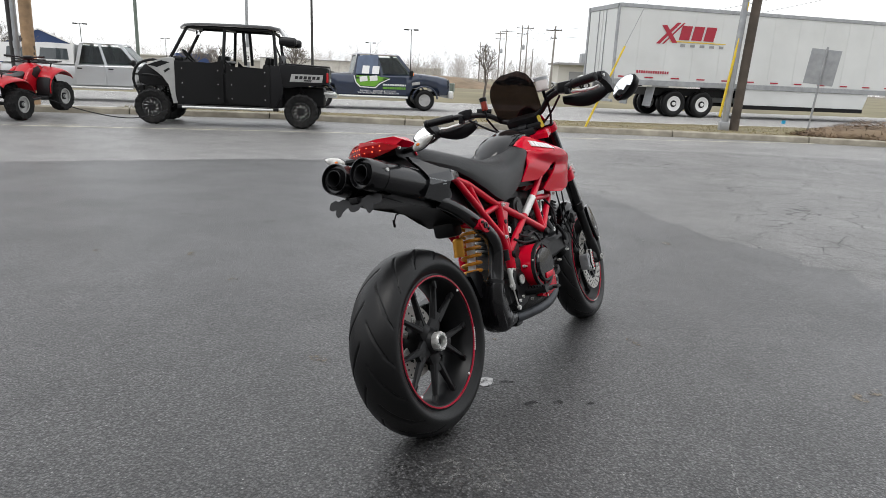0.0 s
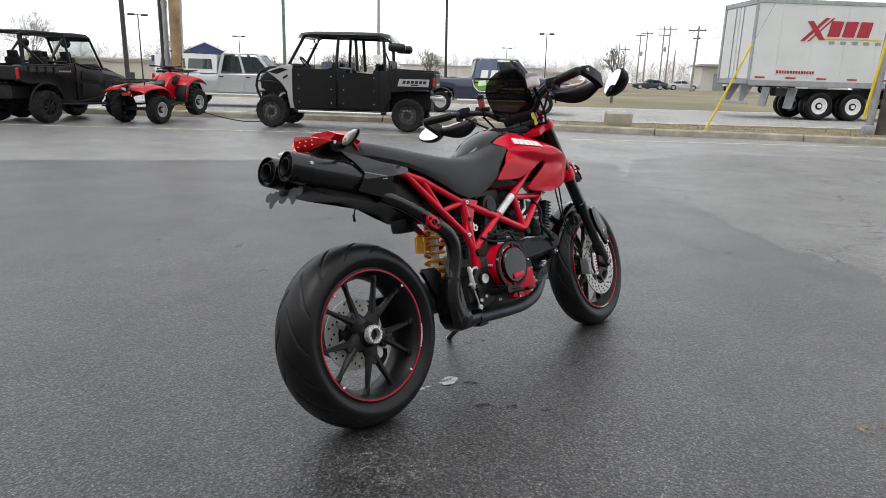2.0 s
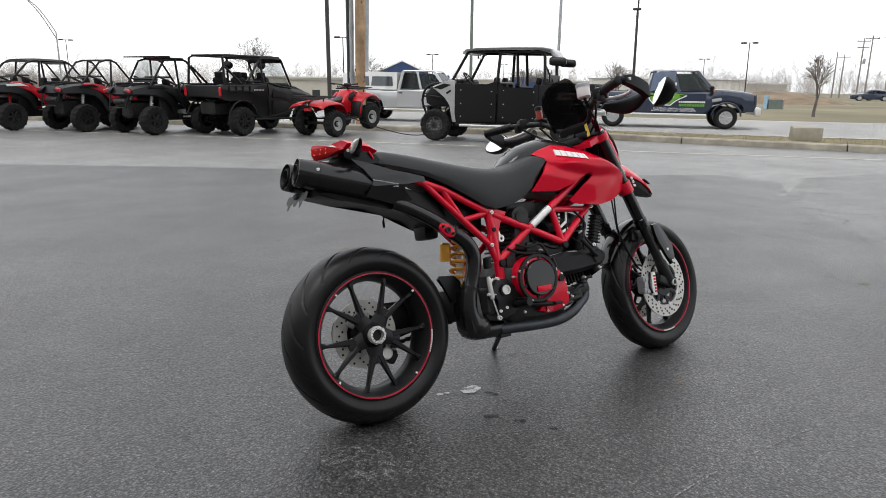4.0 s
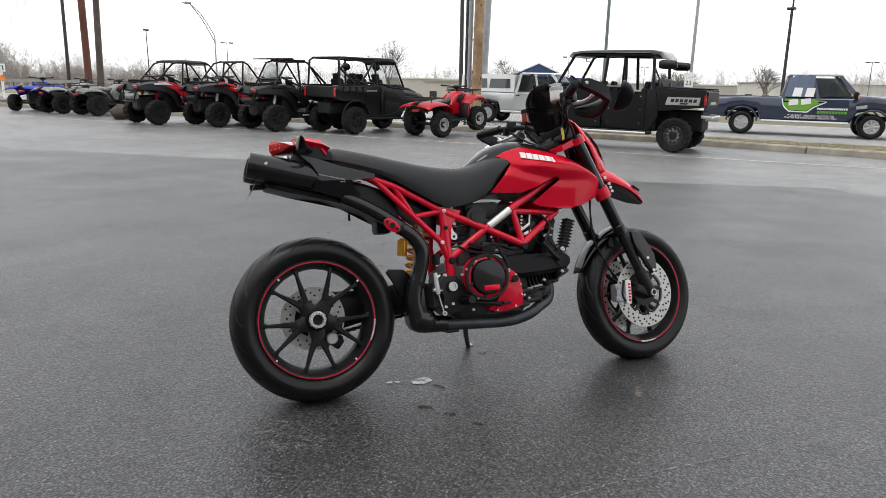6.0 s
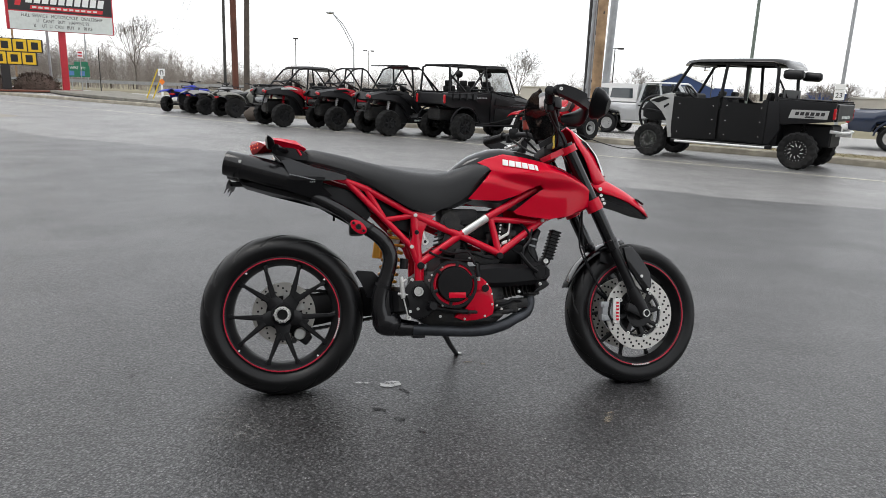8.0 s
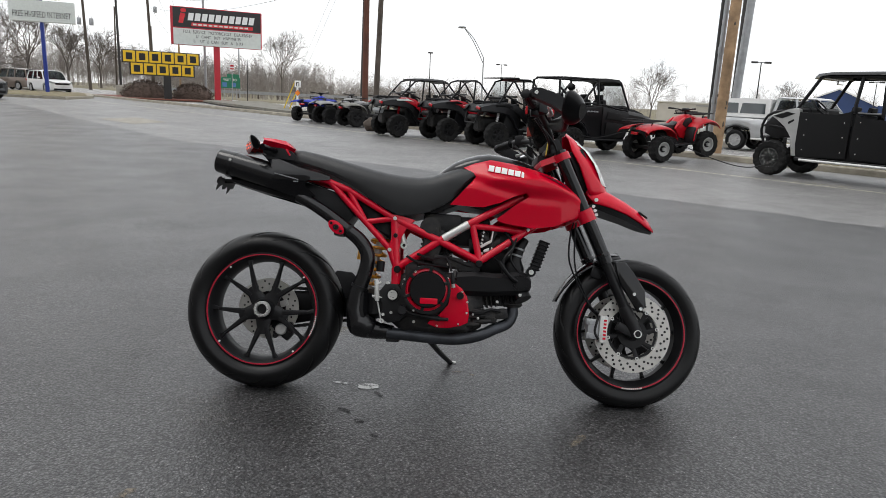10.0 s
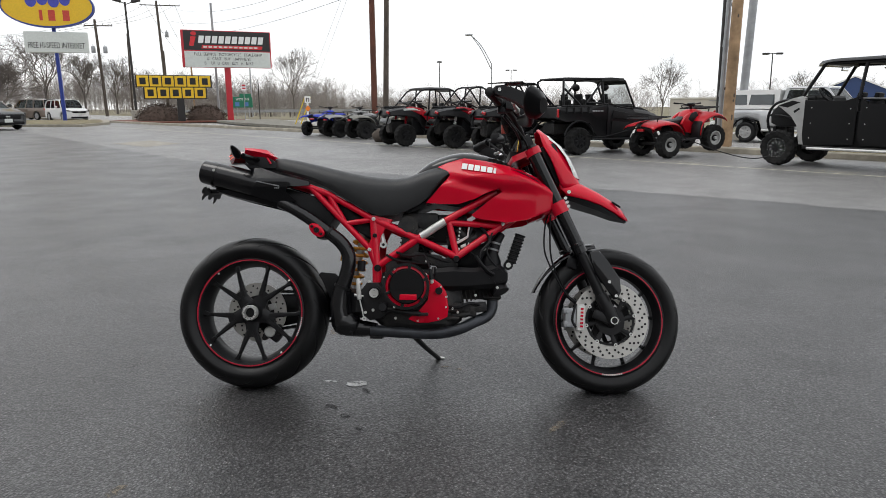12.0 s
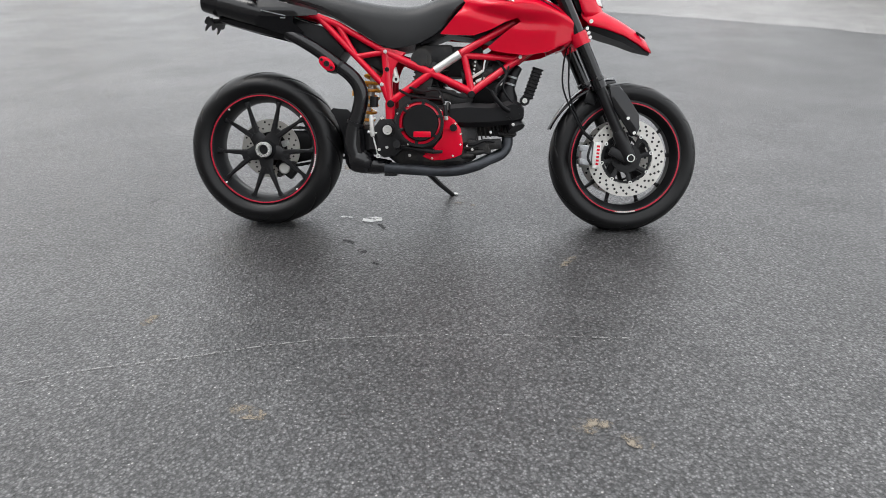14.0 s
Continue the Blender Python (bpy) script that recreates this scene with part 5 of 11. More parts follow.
    for sg in left_right:
        # long teardrop from a blunt inner end up to the outer tip
        inner, tip = V(-0.038, sg * 0.138, 0.939), V(-0.040, sg * 0.222, 0.968)
        along = (tip - inner).normalized()
        rear = V(-1, -sg * 0.10, 0.12)
        rear = (rear - along * rear.dot(along)).normalized()
        up = along.cross(rear).normalized() * sg

        def drop(depth, grow):
            pts = []
            for j in range(24):
                q = 2 * math.pi * j / 24
                u = 0.5 - 0.5 * math.cos(q)
                half = 0.0200 * math.sin(q) * (1 - 0.42 * u) * (0.86 + 0.14 * math.sin(q) ** 2)
                mid_u = 0.5 + (u - 0.5) * grow
                pts.append(inner.lerp(tip, mid_u) + up * half * grow + rear * depth)
            return pts
        bm = bmesh.new()
        loft(bm, [drop(0.0, 1.0), drop(0.006, 0.97), drop(0.011, 0.80), drop(0.0135, 0.45)])
        ind = part("indicator", bm, M_lens, bike, "clear teardrop indicator", 50)
        bm = bmesh.new()
        loft(bm, [drop(0.0035, 1.04), drop(-0.003, 1.04), drop(-0.011, 0.78), drop(-0.017, 0.38)])
        tube(bm, [inner + V(0.02, sg * 0.012, 0.004), (0.0, sg * 0.10, 0.944), (0.02, sg * 0.06, 0.942)], [0.012, 0.009, 0.009], 8)
        part("indicator_housing", bm, M_blackpl, ind, "black indicator housing")
        bm = bmesh.new()
        blob(bm, inner.lerp(tip, 0.35) + rear * 0.0125, (0.003, 0.008, 0.005), 2)
        part("indicator_bulb", bm, M_amber, ind)
    bm = bmesh.new()
    prism_y(bm, [(-0.036, 0.974), (0.02, 0.960), (0.076, 0.945), (0.10, 0.925), (0.11, 0.90), (0.02, 0.912), (-0.02, 0.922), (-0.038, 0.936)], -0.070, 0.070, 0.006)
    base = part("tail_base", bm, M_blackpl, bike)
    for sg in left_right:
        bm = bmesh.new()
        bolt(bm, (-0.022, sg * 0.071, 0.957), 0.0055, sg)
        part("base_screw", bm, M_alu, base)
        bm = bmesh.new()
        tube(bm, [(0.056, sg * 0.074, 0.950), (0.072, sg * 0.072, 0.926)], 0.0042, 8)
        part("tail_strut", bm, M_redframe, base)
    # foot controls on the right
    bm = bmesh.new()
    prism_y(bm, [(0.455, 0.40), (0.485, 0.44), (0.535, 0.44), (0.56, 0.40), (0.60, 0.36), (0.66, 0.345), (0.655, 0.335), (0.58, 0.335), (0.55, 0.30), (0.50, 0.29), (0.47, 0.31), (0.485, 0.36)], -0.135, -0.112, 0.005)
    part("footrest_plate", bm, M_blackmt, bike, "black footrest plate")
    bm = bmesh.new()
    disc_y(bm, (0.515, 0, 0.398), 0.018, -0.135, -0.148, 24, 0.011)
    disc_y(bm, (0.515, 0, 0.398), 0.010, -0.135, -0.145, 16)
    ring = part("pivot_ring", bm, M_alu, bike)
    bm = bmesh.new()
    disc_y(bm, (0.515, 0, 0.398), 0.025, -0.13, -0.144, 24, 0.0185)
    part("pivot_seal", bm, M_blackpl, ring)
    bm = bmesh.new()
    tube(bm, [(0.449, -0.132, 0.455), (0.451, -0.132, 0.445), (0.452, -0.132, 0.425), (0.455, -0.132, 0.385), (0.456, -0.132, 0.372)], [0.006, 0.009, 0.0085, 0.0105, 0.008], 12)
    tube(bm, [(0.436, -0.134, 0.390), (0.474, -0.130, 0.386)], 0.0055, 8)
    tube(bm, [(0.452, -0.138, 0.433), (0.468, -0.134, 0.445)], 0.004, 8)
    cyl = part("rear_brake_cylinder", bm, M_calalloy, bike, "silver rear brake cylinder")
    bm = bmesh.new()
    tube(bm, [(0.458, -0.132, 0.37), (0.474, -0.132, 0.305)], 0.003, 8)
    disc_y(bm, (0.477, 0, 0.297), 0.009, -0.128, -0.138, 14, 0.004)
    part("push_rod", bm, M_calalloy, cyl)
    bm = bmesh.new()
    tube(bm, [(0.46, -0.12, 0.485), (0.462, -0.12, 0.525)], 0.016, 12)
    part("rear_brake_reservoir", bm, M_blackpl, bike)
    for c in ((0.512, -0.137, 0.331), (0.482, -0.137, 0.322)):
        bm = bmesh.new()
        bolt(bm, c, 0.0058)
        part("footrest_bolt", bm, M_alu, bike)
    bm = bmesh.new()
    tube(bm, [(0.555, -0.13, 0.335), (0.56, -0.22, 0.345)], [0.013, 0.015], 10)
    for k in range(6):
        box(bm, (0.558, -0.15 - 0.012 * k, 0.357), (0.02, 0.005, 0.008))
    part("footrest", bm, M_blackpl, bike)
    bm = bmesh.new()
    tube(bm, [(0.56, -0.145, 0.335), (0.64, -0.165, 0.325), (0.70, -0.175, 0.318)], [0.009, 0.008, 0.010], 10)
    box(bm, (0.715, -0.185, 0.318), (0.035, 0.035, 0.012), None, 0.004)
    part("brake_pedal", bm, M_blackmt, bike)
    # side stand
    bm = bmesh.new()
    tube(bm, [(0.655, 0.11, 0.215), (0.70, 0.22, 0.155), (0.752, 0.335, 0.098)], [0.013, 0.011, 0.010], 10)
    box(bm, (0.758, 0.34, 0.094), (0.045, 0.05, 0.010), Matrix.Rotation(radians(14), 4, "X"), 0.003)
    part("side_stand", bm, M_blackmt, bike, "black side stand resting on the asphalt")
    bm = bmesh.new()
    blob(bm, (0.762, 0.342, 0.100), (0.016, 0.014, 0.008), 2)
    part("stand_tip", bm, M_alu, bike)

    # ---- steered front end, turned a little to the left about the steering axis ----
    front = thing("front_end", Matrix.Identity(4), "", "")
    for key in list(front.keys()):
        del front[key]
    tagged(front, "fork, wheel and handlebar turned slightly left")
    front.parent = bike
    axis = V(1.123 - 1.437, 0, 0.937 - 0.302).normalized()
    pivot = V(1.14, 0, 0.80)
    front.matrix_basis = Matrix.Translation(pivot + V(0.012, 0, -0.004)) @ Matrix.Rotation(radians(5.0), 4, axis) @ Matrix.Translation(-pivot)
    wheel = cast_wheel(front, 0.295, 0.123, 0.100, 0.0, 20, 0.06, "black front wheel with red stripe")
    wheel.matrix_basis = Matrix.Translation((1.434, 0, 0.296))
    rim_script(wheel, -88, -0.050)
    bm = bmesh.new()
    lathe_y(bm, [(0.050, 0.055), (0.046, 0.0), (0.050, -0.055), (0.02, -0.075), (0.018, -0.11)], 28)
    part("hub", bm, M_blackmt, wheel)
    for sg in left_right:
        bm = bmesh.new()
        disc_y(bm, (0, 0, 0), 0.1515, sg * 0.066, sg * 0.071, 60, 0.101)
        part("brake_disc", bm, M_disc, wheel, "drilled steel brake disc")
        bm = bmesh.new()
        disc_holes(bm, (0, 0, 0), 0.1515, 0.106, sg * 0.0685, 0.0062, 22, 0.0048)
        part("disc_holes", bm, M_blackmt, wheel)
        bm = bmesh.new()
        disc_y(bm, (0, 0, 0), 0.058, sg * 0.055, sg * 0.070, 32, 0.03)
        lathe_y(bm, [(0.098, sg * 0.062), (0.090, sg * 0.062), (0.090, sg * 0.068), (0.098, sg * 0.068)], 40, closed=True)
        for k in range(8):
            a = 2 * math.pi * k / 8 + 0.2
            spoke(bm, (0, 0, 0), a - 0.12, 0.05, a, 0.100, 0.015, 0.020, sg * 0.064, sg * 0.068, 0.006)
        part("disc_carrier", bm, M_blackmt, wheel)
        for k in range(8):
            a = 2 * math.pi * k / 8 + 0.2
            bm = bmesh.new()
            disc_y(bm, (0.0985 * math.cos(a), 0, 0.0985 * math.sin(a)), 0.0072, sg * 0.068, sg * 0.074, 14, 0.0036)
            part("disc_button", bm, M_alu, wheel)
    for sg in left_right:
        y = sg * 0.104
        top, bot = V(1.126, y, 0.957), V(1.434, y, 0.296)
        d = (bot - top).normalized()
        bm = bmesh.new()
        tube(bm, [top - d * 0.035, top + d * 0.395, top + d * 0.398, top + d * 0.408, top + d * 0.41, top + d * 0.438], [0.0262, 0.0262, 0.0295, 0.0295, 0.0280, 0.0280], 20)
        leg = part("fork_leg", bm, M_blackgl, front, "black upside-down fork leg")
        bm = bmesh.new()
        tube(bm, [top + d * 0.40, top + d * 0.70], 0.0205, 18)
        part("fork_slider", bm, M_blackmt, leg)
        bm = bmesh.new()
        tube(bm, [top + d * 0.615, top + d * 0.625, top + d * 0.69, bot + d * 0.016], [0.0215, 0.0255, 0.027, 0.026], 14)
        box(bm, bot + V(-0.035, 0, 0.01), (0.09, 0.026, 0.035), Matrix.Rotation(radians(25), 4, "Y"), 0.008)
        part("fork_foot", bm, M_blackmt, leg)
        bm = bmesh.new()
        disc_y(bm, (bot.x, 0, bot.z), 0.0150, y + sg * 0.020, y + sg * 0.030, 20, 0.0120)
        part("axle_end", bm, M_alu, leg)
        bm = bmesh.new()
        prism_y(bm, [(1.338, 0.564), (1.377, 0.570), (1.405, 0.537), (1.430, 0.501), (1.458, 0.461), (1.462, 0.409), (1.448, 0.382), (1.432, 0.378), (1.407, 0.418), (1.362, 0.480), (1.350, 0.520)], sg * 0.118, sg * 0.134, 0.006, 3)
        gd = part("fork_guard", bm, M_blackgl, leg, "black fork guard")
        for x, z in ((1.415, 0.447), (1.441, 0.392)):
            bm = bmesh.new()
            bolt(bm, (x, sg * 0.134, z), 0.0062, sg, 0.004)
            part("guard_bolt", bm, M_alu, gd)
        lean = Matrix.Rotation(radians(3), 4, "Y")
        cc = V(1.303, sg * 0.112, 0.307)
        bm = bmesh.new()
        box(bm, cc, (0.032, 0.022, 0.104), lean, 0.006)
        cal = part("brake_caliper", bm, M_calalloy, leg, "silver brake caliper with red script")
        bm = bmesh.new()
        box(bm, cc + V(-0.038, -sg * 0.016, 0), (0.046, 0.046, 0.076), lean, 0.012)
        part("caliper_body", bm, M_galv, cal)
        for k in (-1, 1):
            bm = bmesh.new()
            box(bm, cc + V(-0.044, -sg * 0.002, 0.026 * k), (0.044, 0.020, 0.026), lean, 0.007)
            disc_y(bm, (cc.x - 0.048, 0, cc.z + 0.026 * k), 0.0085, cc.y, cc.y + sg * 0.011, 16)
            part("caliper_piston", bm, M_galv, cal)
        bm = bmesh.new()
        for k in range(6):
            box(bm, cc + lean @ V(0.004, sg * 0.0115, -0.034 + 0.0135 * k), (0.011, 0.003, 0.008), lean)
        part("caliper_script", bm, M_red, cal, "red bars on the caliper")
        for k in (-1, 1):
            bm = bmesh.new()
            q = cc + lean @ V(-0.004, 0, 0.045 * k)
            disc_y(bm, (q.x, 0, q.z), 0.0055, sg * 0.112, sg * 0.1255, 10)
            part("caliper_bolt", bm, M_alu, cal)
        bm = bmesh.new()
        tube(bm, [(1.285, sg * 0.12, 0.36), (1.27, sg * 0.12, 0.30), (1.285, sg * 0.12, 0.27)], 0.005, 8, True, 4)
        part("caliper_pipe", bm, M_blackmt, cal)
    # clamps
    bm = bmesh.new()
    for sg in left_right:
        p = V(1.226, sg * 0.104, 0.740)
        tube(bm, [p - axis * 0.024, p + axis * 0.024], 0.034, 20)
    box(bm, (1.19, 0, 0.745), (0.07, 0.19, 0.045), Matrix.Rotation(radians(-26), 4, "Y"), 0.01)
    clampo = part("lower_clamp", bm, M_redframe, front, "red lower fork clamp")
    for k in range(3):
        bm = bmesh.new()
        bolt(bm, (1.246 + 0.006 * k, -0.132, 0.776 - 0.016 * k), 0.0062)
        part("clamp_bolt", bm, M_alu, clampo)
    bm = bmesh.new()
    for sg in left_right:
        p = V(1.122, sg * 0.104, 0.965)
        tube(bm, [p - axis * 0.014, p + axis * 0.014], 0.034, 20)
    loft(bm, [[V(x, y, z + o) for x, o in ((1.040, -0.022), (1.036, 0.0), (1.140, 0.050), (1.148, 0.024))] for y, z in ((-0.118, 0.943), (-0.04, 0.946), (0.04, 0.946), (0.118, 0.943))])
    part("top_clamp", bm, M_redframe, front, "red top fork clamp")
    # headlight fairing and beak
    bm = bmesh.new()
    prof = [(1.092, 1.152, 1.164, 0.026), (1.068, 1.160, 1.194, 0.054), (1.015, 1.170, 1.252, 0.080), (0.96, 1.198, 1.289, 0.091), (0.90, 1.222, 1.318, 0.088), (0.862, 1.238, 1.335, 0.078), (0.844, 1.250, 1.340, 0.070)]
    loops = []
    for z, xr, xf, hw in prof:
        loops.append([V(xf - (xf - xr) * abs(c) ** 2.0, c * hw, z - 0.012 * abs(c)) for c in [-1 + 2 * k / 14 for k in range(15)]])
    rings = [[bm.verts.new(p) for p in lp] for lp in loops]
    ring_faces(bm, rings, False, False)
    fair = part("headlight_fairing", bm, M_red, front, "red headlight fairing", 60)
    solid = fair.modifiers.new("thickness", "SOLIDIFY")
    solid.thickness = 0.005
    bm = bmesh.new()
    loops = []
    for x, z, hw in ((1.201, 1.060, 0.028), (1.252, 1.013, 0.050), (1.288, 0.960, 0.058), (1.310, 0.915, 0.052), (1.328, 0.878, 0.036)):
        loops.append([V(x + 0.007 - 0.030 * (abs(c) ** 2.2), c * hw, z) for c in [-1 + 2 * k / 8 for k in range(9)]])
    rings = [[bm.verts.new(p) for p in lp] for lp in loops]
    ring_faces(bm, rings, False, False)
    part("headlight", bm, M_lens, fair, "clear headlight lens", 60)
    bm = bmesh.new()
    blob(bm, (1.213, 0, 0.945), (0.06, 0.055, 0.085), 2)
    part("headlight_bucket", bm, M_blackpl, fair)
    bm = bmesh.new()
    box(bm, (1.222, 0, 0.935), (0.07, 0.12, 0.17), Matrix.Rotation(radians(-24), 4, "Y"), 0.02)
    part("headlight_shell", bm, M_blackpl, fair)
    bm = bmesh.new()
    loops = []
    for x, zt, zs, hw in ((1.240, 0.866, 0.828, 0.070), (1.268, 0.879, 0.800, 0.076), (1.335, 0.860, 0.786, 0.074), (1.405, 0.825, 0.764, 0.064), (1.465, 0.789, 0.735, 0.050), (1.505, 0.755, 0.712, 0.034), (1.530, 0.716, 0.705, 0.014)):
        loops.append([V(x, c * hw, zt - (zt - zs) * abs(c) ** 2.4) for c in [-1 + 2 * k / 10 for k in range(11)]])
    rings = [[bm.verts.new(p) for p in lp] for lp in loops]
    ring_faces(bm, rings, False, False)
    beak = part("beak", bm, M_red, front, "red beak mudguard", 60)
    solid = beak.modifiers.new("thickness", "SOLIDIFY")
    solid.thickness = 0.005
    bm = bmesh.new()
    loops = []
    for x, zt, zb, hw in ((1.262, 0.800, 0.785, 0.066), (1.32, 0.790, 0.764, 0.068), (1.40, 0.763, 0.740, 0.058), (1.47, 0.730, 0.712, 0.040), (1.522, 0.706, 0.698, 0.014)):
        loops.append([V(x, -hw, zt), V(x, -hw * 0.9, zb), V(x, hw * 0.9, zb), V(x, hw, zt)])
    loft(bm, loops)
    part("beak_underside", bm, M_blackpl, beak)
    bm = bmesh.new()
    bolt(bm, (1.273, -0.0745, 0.812), 0.0075)
    part("beak_bolt", bm, M_alu, beak)
    for sg in left_right:
        bm = bmesh.new()
        box(bm, (1.478, sg * 0.031, 0.770), (0.042, 0.012, 0.006), Matrix.Rotation(radians(33), 4, "Y"), 0.002)
        part("beak_slot", bm, M_blackpl, beak)
    # mudguard over the front wheel
    bm = bmesh.new()
    rings = []
    for k in range(12):
        a = radians(160 - 60 * k / 11)
        ring = []
        for c in range(9):
            w = 0.066 - 0.034 * (1 - k / 11) ** 2
            y = -w + 2 * w * c / 8
            r = 0.319 - 0.030 * abs(y / 0.07) ** 3
            ring.append(bm.verts.new((1.432 + r * math.cos(a), y, 0.298 + r * math.sin(a))))
        rings.append(ring)
    ring_faces(bm, rings, False, False)
    mud = part("front_mudguard", bm, M_blackgl, front, "glossy black front mudguard", 60)
    mud.modifiers.new("thickness", "SOLIDIFY").thickness = 0.004
    for sg in left_right:
        bm = bmesh.new()
        box(bm, (1.285, sg * 0.070, 0.525), (0.045, 0.012, 0.045), Matrix.Rotation(radians(20), 4, "Y"), 0.006)
        part("mudguard_stay", bm, M_blackpl, mud)
    # instrument screen
    bm = bmesh.new()
    rings = []
    for k in range(11):
        t = k / 10
        z = 1.035 + 0.205 * t
        hw = 0.118 * (1 - 0.10 * (1 - t)) * math.sqrt(max(0.03, 1 - max(0, (t - 0.35) / 0.68) ** 2.6))
        rings.append([bm.verts.new((1.115 - 0.075 * t - 0.055 * (c * hw / 0.118) ** 2, c * hw, z)) for c in [-1 + 2 * j / 12 for j in range(13)]])
    ring_faces(bm, rings, False, False)
    screen = part("fly_screen", bm, M_smoke, front, "dark smoked fly screen", 60)
    screen.modifiers.new("thickness", "SOLIDIFY").thickness = 0.004
    bm = bmesh.new()
    box(bm, (1.10, 0, 1.015), (0.06, 0.15, 0.06), Matrix.Rotation(radians(-25), 4, "Y"), 0.012)
    box(bm, (1.085, 0, 0.985), (0.05, 0.18, 0.03), None, 0.008)
    part("instrument_block", bm, M_blackpl, front)
    # handlebar
    bar_pts = [(0.917, -0.405, 1.110), (0.967, -0.29, 1.110), (1.037, -0.16, 1.088), (1.080, -0.09, 1.040), (1.090, 0.0, 1.022)]
    left_pts = [(1.085, 0.09, 1.040), (1.055, 0.16, 1.088), (0.990, 0.29, 1.110), (0.942, 0.405, 1.110)]
    bm = bmesh.new()
    tube(bm, bar_pts + left_pts, 0.0125, 12, True, 5)
    part("handlebar", bm, M_blackmt, front, "black wide handlebar")
    for sg in left_right:
        bm = bmesh.new()
        lift = V(0.012 if sg < 0 else 0.036, 0, 0.015)
        g0, g1 = V(0.903, sg * 0.408, 1.095) + lift, V(0.952, sg * 0.295, 1.095) + lift
        tube(bm, [g0, g0.lerp(g1, 0.02), g0.lerp(g1, 0.98), g1], [0.013, 0.0175, 0.0175, 0.021], 14)
        grip = part("grip", bm, M_rubber, front, "ribbed black rubber grip")
        bm = bmesh.new()
        for k in range(9):
            p = g0.lerp(g1, 0.1 + 0.09 * k)
            q = g0.lerp(g1, 0.13 + 0.09 * k)
            tube(bm, [p, q], 0.0185, 12)
        part("grip_ribs", bm, M_blackpl, grip)
        bm = bmesh.new()
        box(bm, (0.985, sg * 0.245, 1.095), (0.045, 0.06, 0.045), Matrix.Rotation(radians(-sg * 28), 4, "Z"), 0.01)
        box(bm, (0.965, sg * 0.262, 1.075), (0.03, 0.02, 0.03), None, 0.005)
        bmesh.ops.translate(bm, verts=bm.verts, vec=lift)
        part("switch_box", bm, M_blackpl, front)
        bm = bmesh.new()
        tube(bm, [(1.03, sg * 0.215, 1.085), (1.025, sg * 0.28, 1.068), (1.00, sg * 0.36, 1.060), (0.992, sg * 0.39, 1.064)], [0.010, 0.008, 0.0065, 0.008], 8, True, 4)
        bmesh.ops.translate(bm, verts=bm.verts, vec=lift)
        part("lever", bm, M_alu, front, "silver hand lever")
        bm = bmesh.new()
        tube(bm, [(1.02, sg * 0.20, 1.10), (1.045, sg * 0.14, 1.085)], 0.014, 10)
        bmesh.ops.translate(bm, verts=bm.verts, vec=lift)
        part("lever_perch", bm, M_blackmt, front)
        # hand guard and folding mirror
        bm = bmesh.new()
        arm = [V(0.935, sg * 0.412, 1.112), V(0.962, sg * 0.420, 1.106), V(1.005, sg * 0.424, 1.090), V(1.048, sg * 0.424, 1.068)]
        loft(bm, [[p + V(0, a, b) for a, b in ((-0.013, -h), (0.013, -h), (0.013, h), (-0.013, h))] for p, h in zip(arm, (0.014, 0.021, 0.024, 0.027))])
        blob(bm, (0.946, sg * 0.412, 1.110), (0.022, 0.014, 0.021), 2)
        ga = part("guard_arm", bm, M_blackpl, front, "black folding mirror arm")
        bm = bmesh.new()
        bolt(bm, (0.949, sg * 0.428, 1.110), 0.0062, sg)
        part("guard_screw", bm, M_alu, ga)
        bm = bmesh.new()
        rings = []
        for k in range(9):
            t = k / 8
            p = V(1.062 + 0.02 * math.sin(math.pi * t), sg * (0.415 - 0.20 * t), 1.062 - 0.018 * math.sin(math.pi * t))
            h = 0.018 + 0.015 * math.sin(math.pi * t)
            rings.append([bm.verts.new(p + V(0.016 * math.cos(a) - 0.006, 0, h * math.sin(a))) for a in [math.pi * 2 * j / 10 for j in range(10)]])
        ring_faces(bm, rings, True, True)
        part("hand_guard", bm, M_blackpl, front, "black hand guard", 60)
        bm = bmesh.new()
        loops = []
        for x, k in ((1.052, 1.0), (1.060, 1.06), (1.085, 0.9), (1.105, 0.5)):
            lp = []
            for j in range(20):
                a = 2 * math.pi * j / 20
                yy = 0.066 * math.cos(a)
                zz = (0.044 + 0.010 * math.cos(a) * -1) * math.sin(a)
                lp.append(V(x, sg * (0.498 + yy * k), 1.085 + zz * k))
            loops.append(lp)
        loft(bm, loops)
        centre = V(1.066, -0.487, 1.047) if sg < 0 else V(1.072, 0.495, 1.069)
        rotm = Matrix.Translation(centre) @ Matrix.Rotation(radians(-36 if sg < 0 else 16), 4, "Z") @ Matrix.Rotation(radians(25), 4, "Y") @ Matrix.Rotation(radians(-28 if sg < 0 else -8), 4, "X") @ Matrix.Translation((-1.07, -sg * 0.498, -1.085))
        bmesh.ops.transform(bm, matrix=rotm, verts=bm.verts)
        mir = part("mirror", bm, M_blackpl, front, "black handlebar-end mirror")
        bm = bmesh.new()
        bm.faces.new([bm.verts.new(V(1.0505, sg * (0.498 + 0.062 * math.cos(a)), 1.085 + (0.041 - 0.009 * math.cos(a)) * math.sin(a))) for a in [2 * math.pi * j / 24 for j in range(24)]])
        bmesh.ops.transform(bm, matrix=rotm, verts=bm.verts)
        part("mirror_glass", bm, M_chrome, mir, "mirror glass reflecting the sky")
    # fluid pots
    bm = bmesh.new()
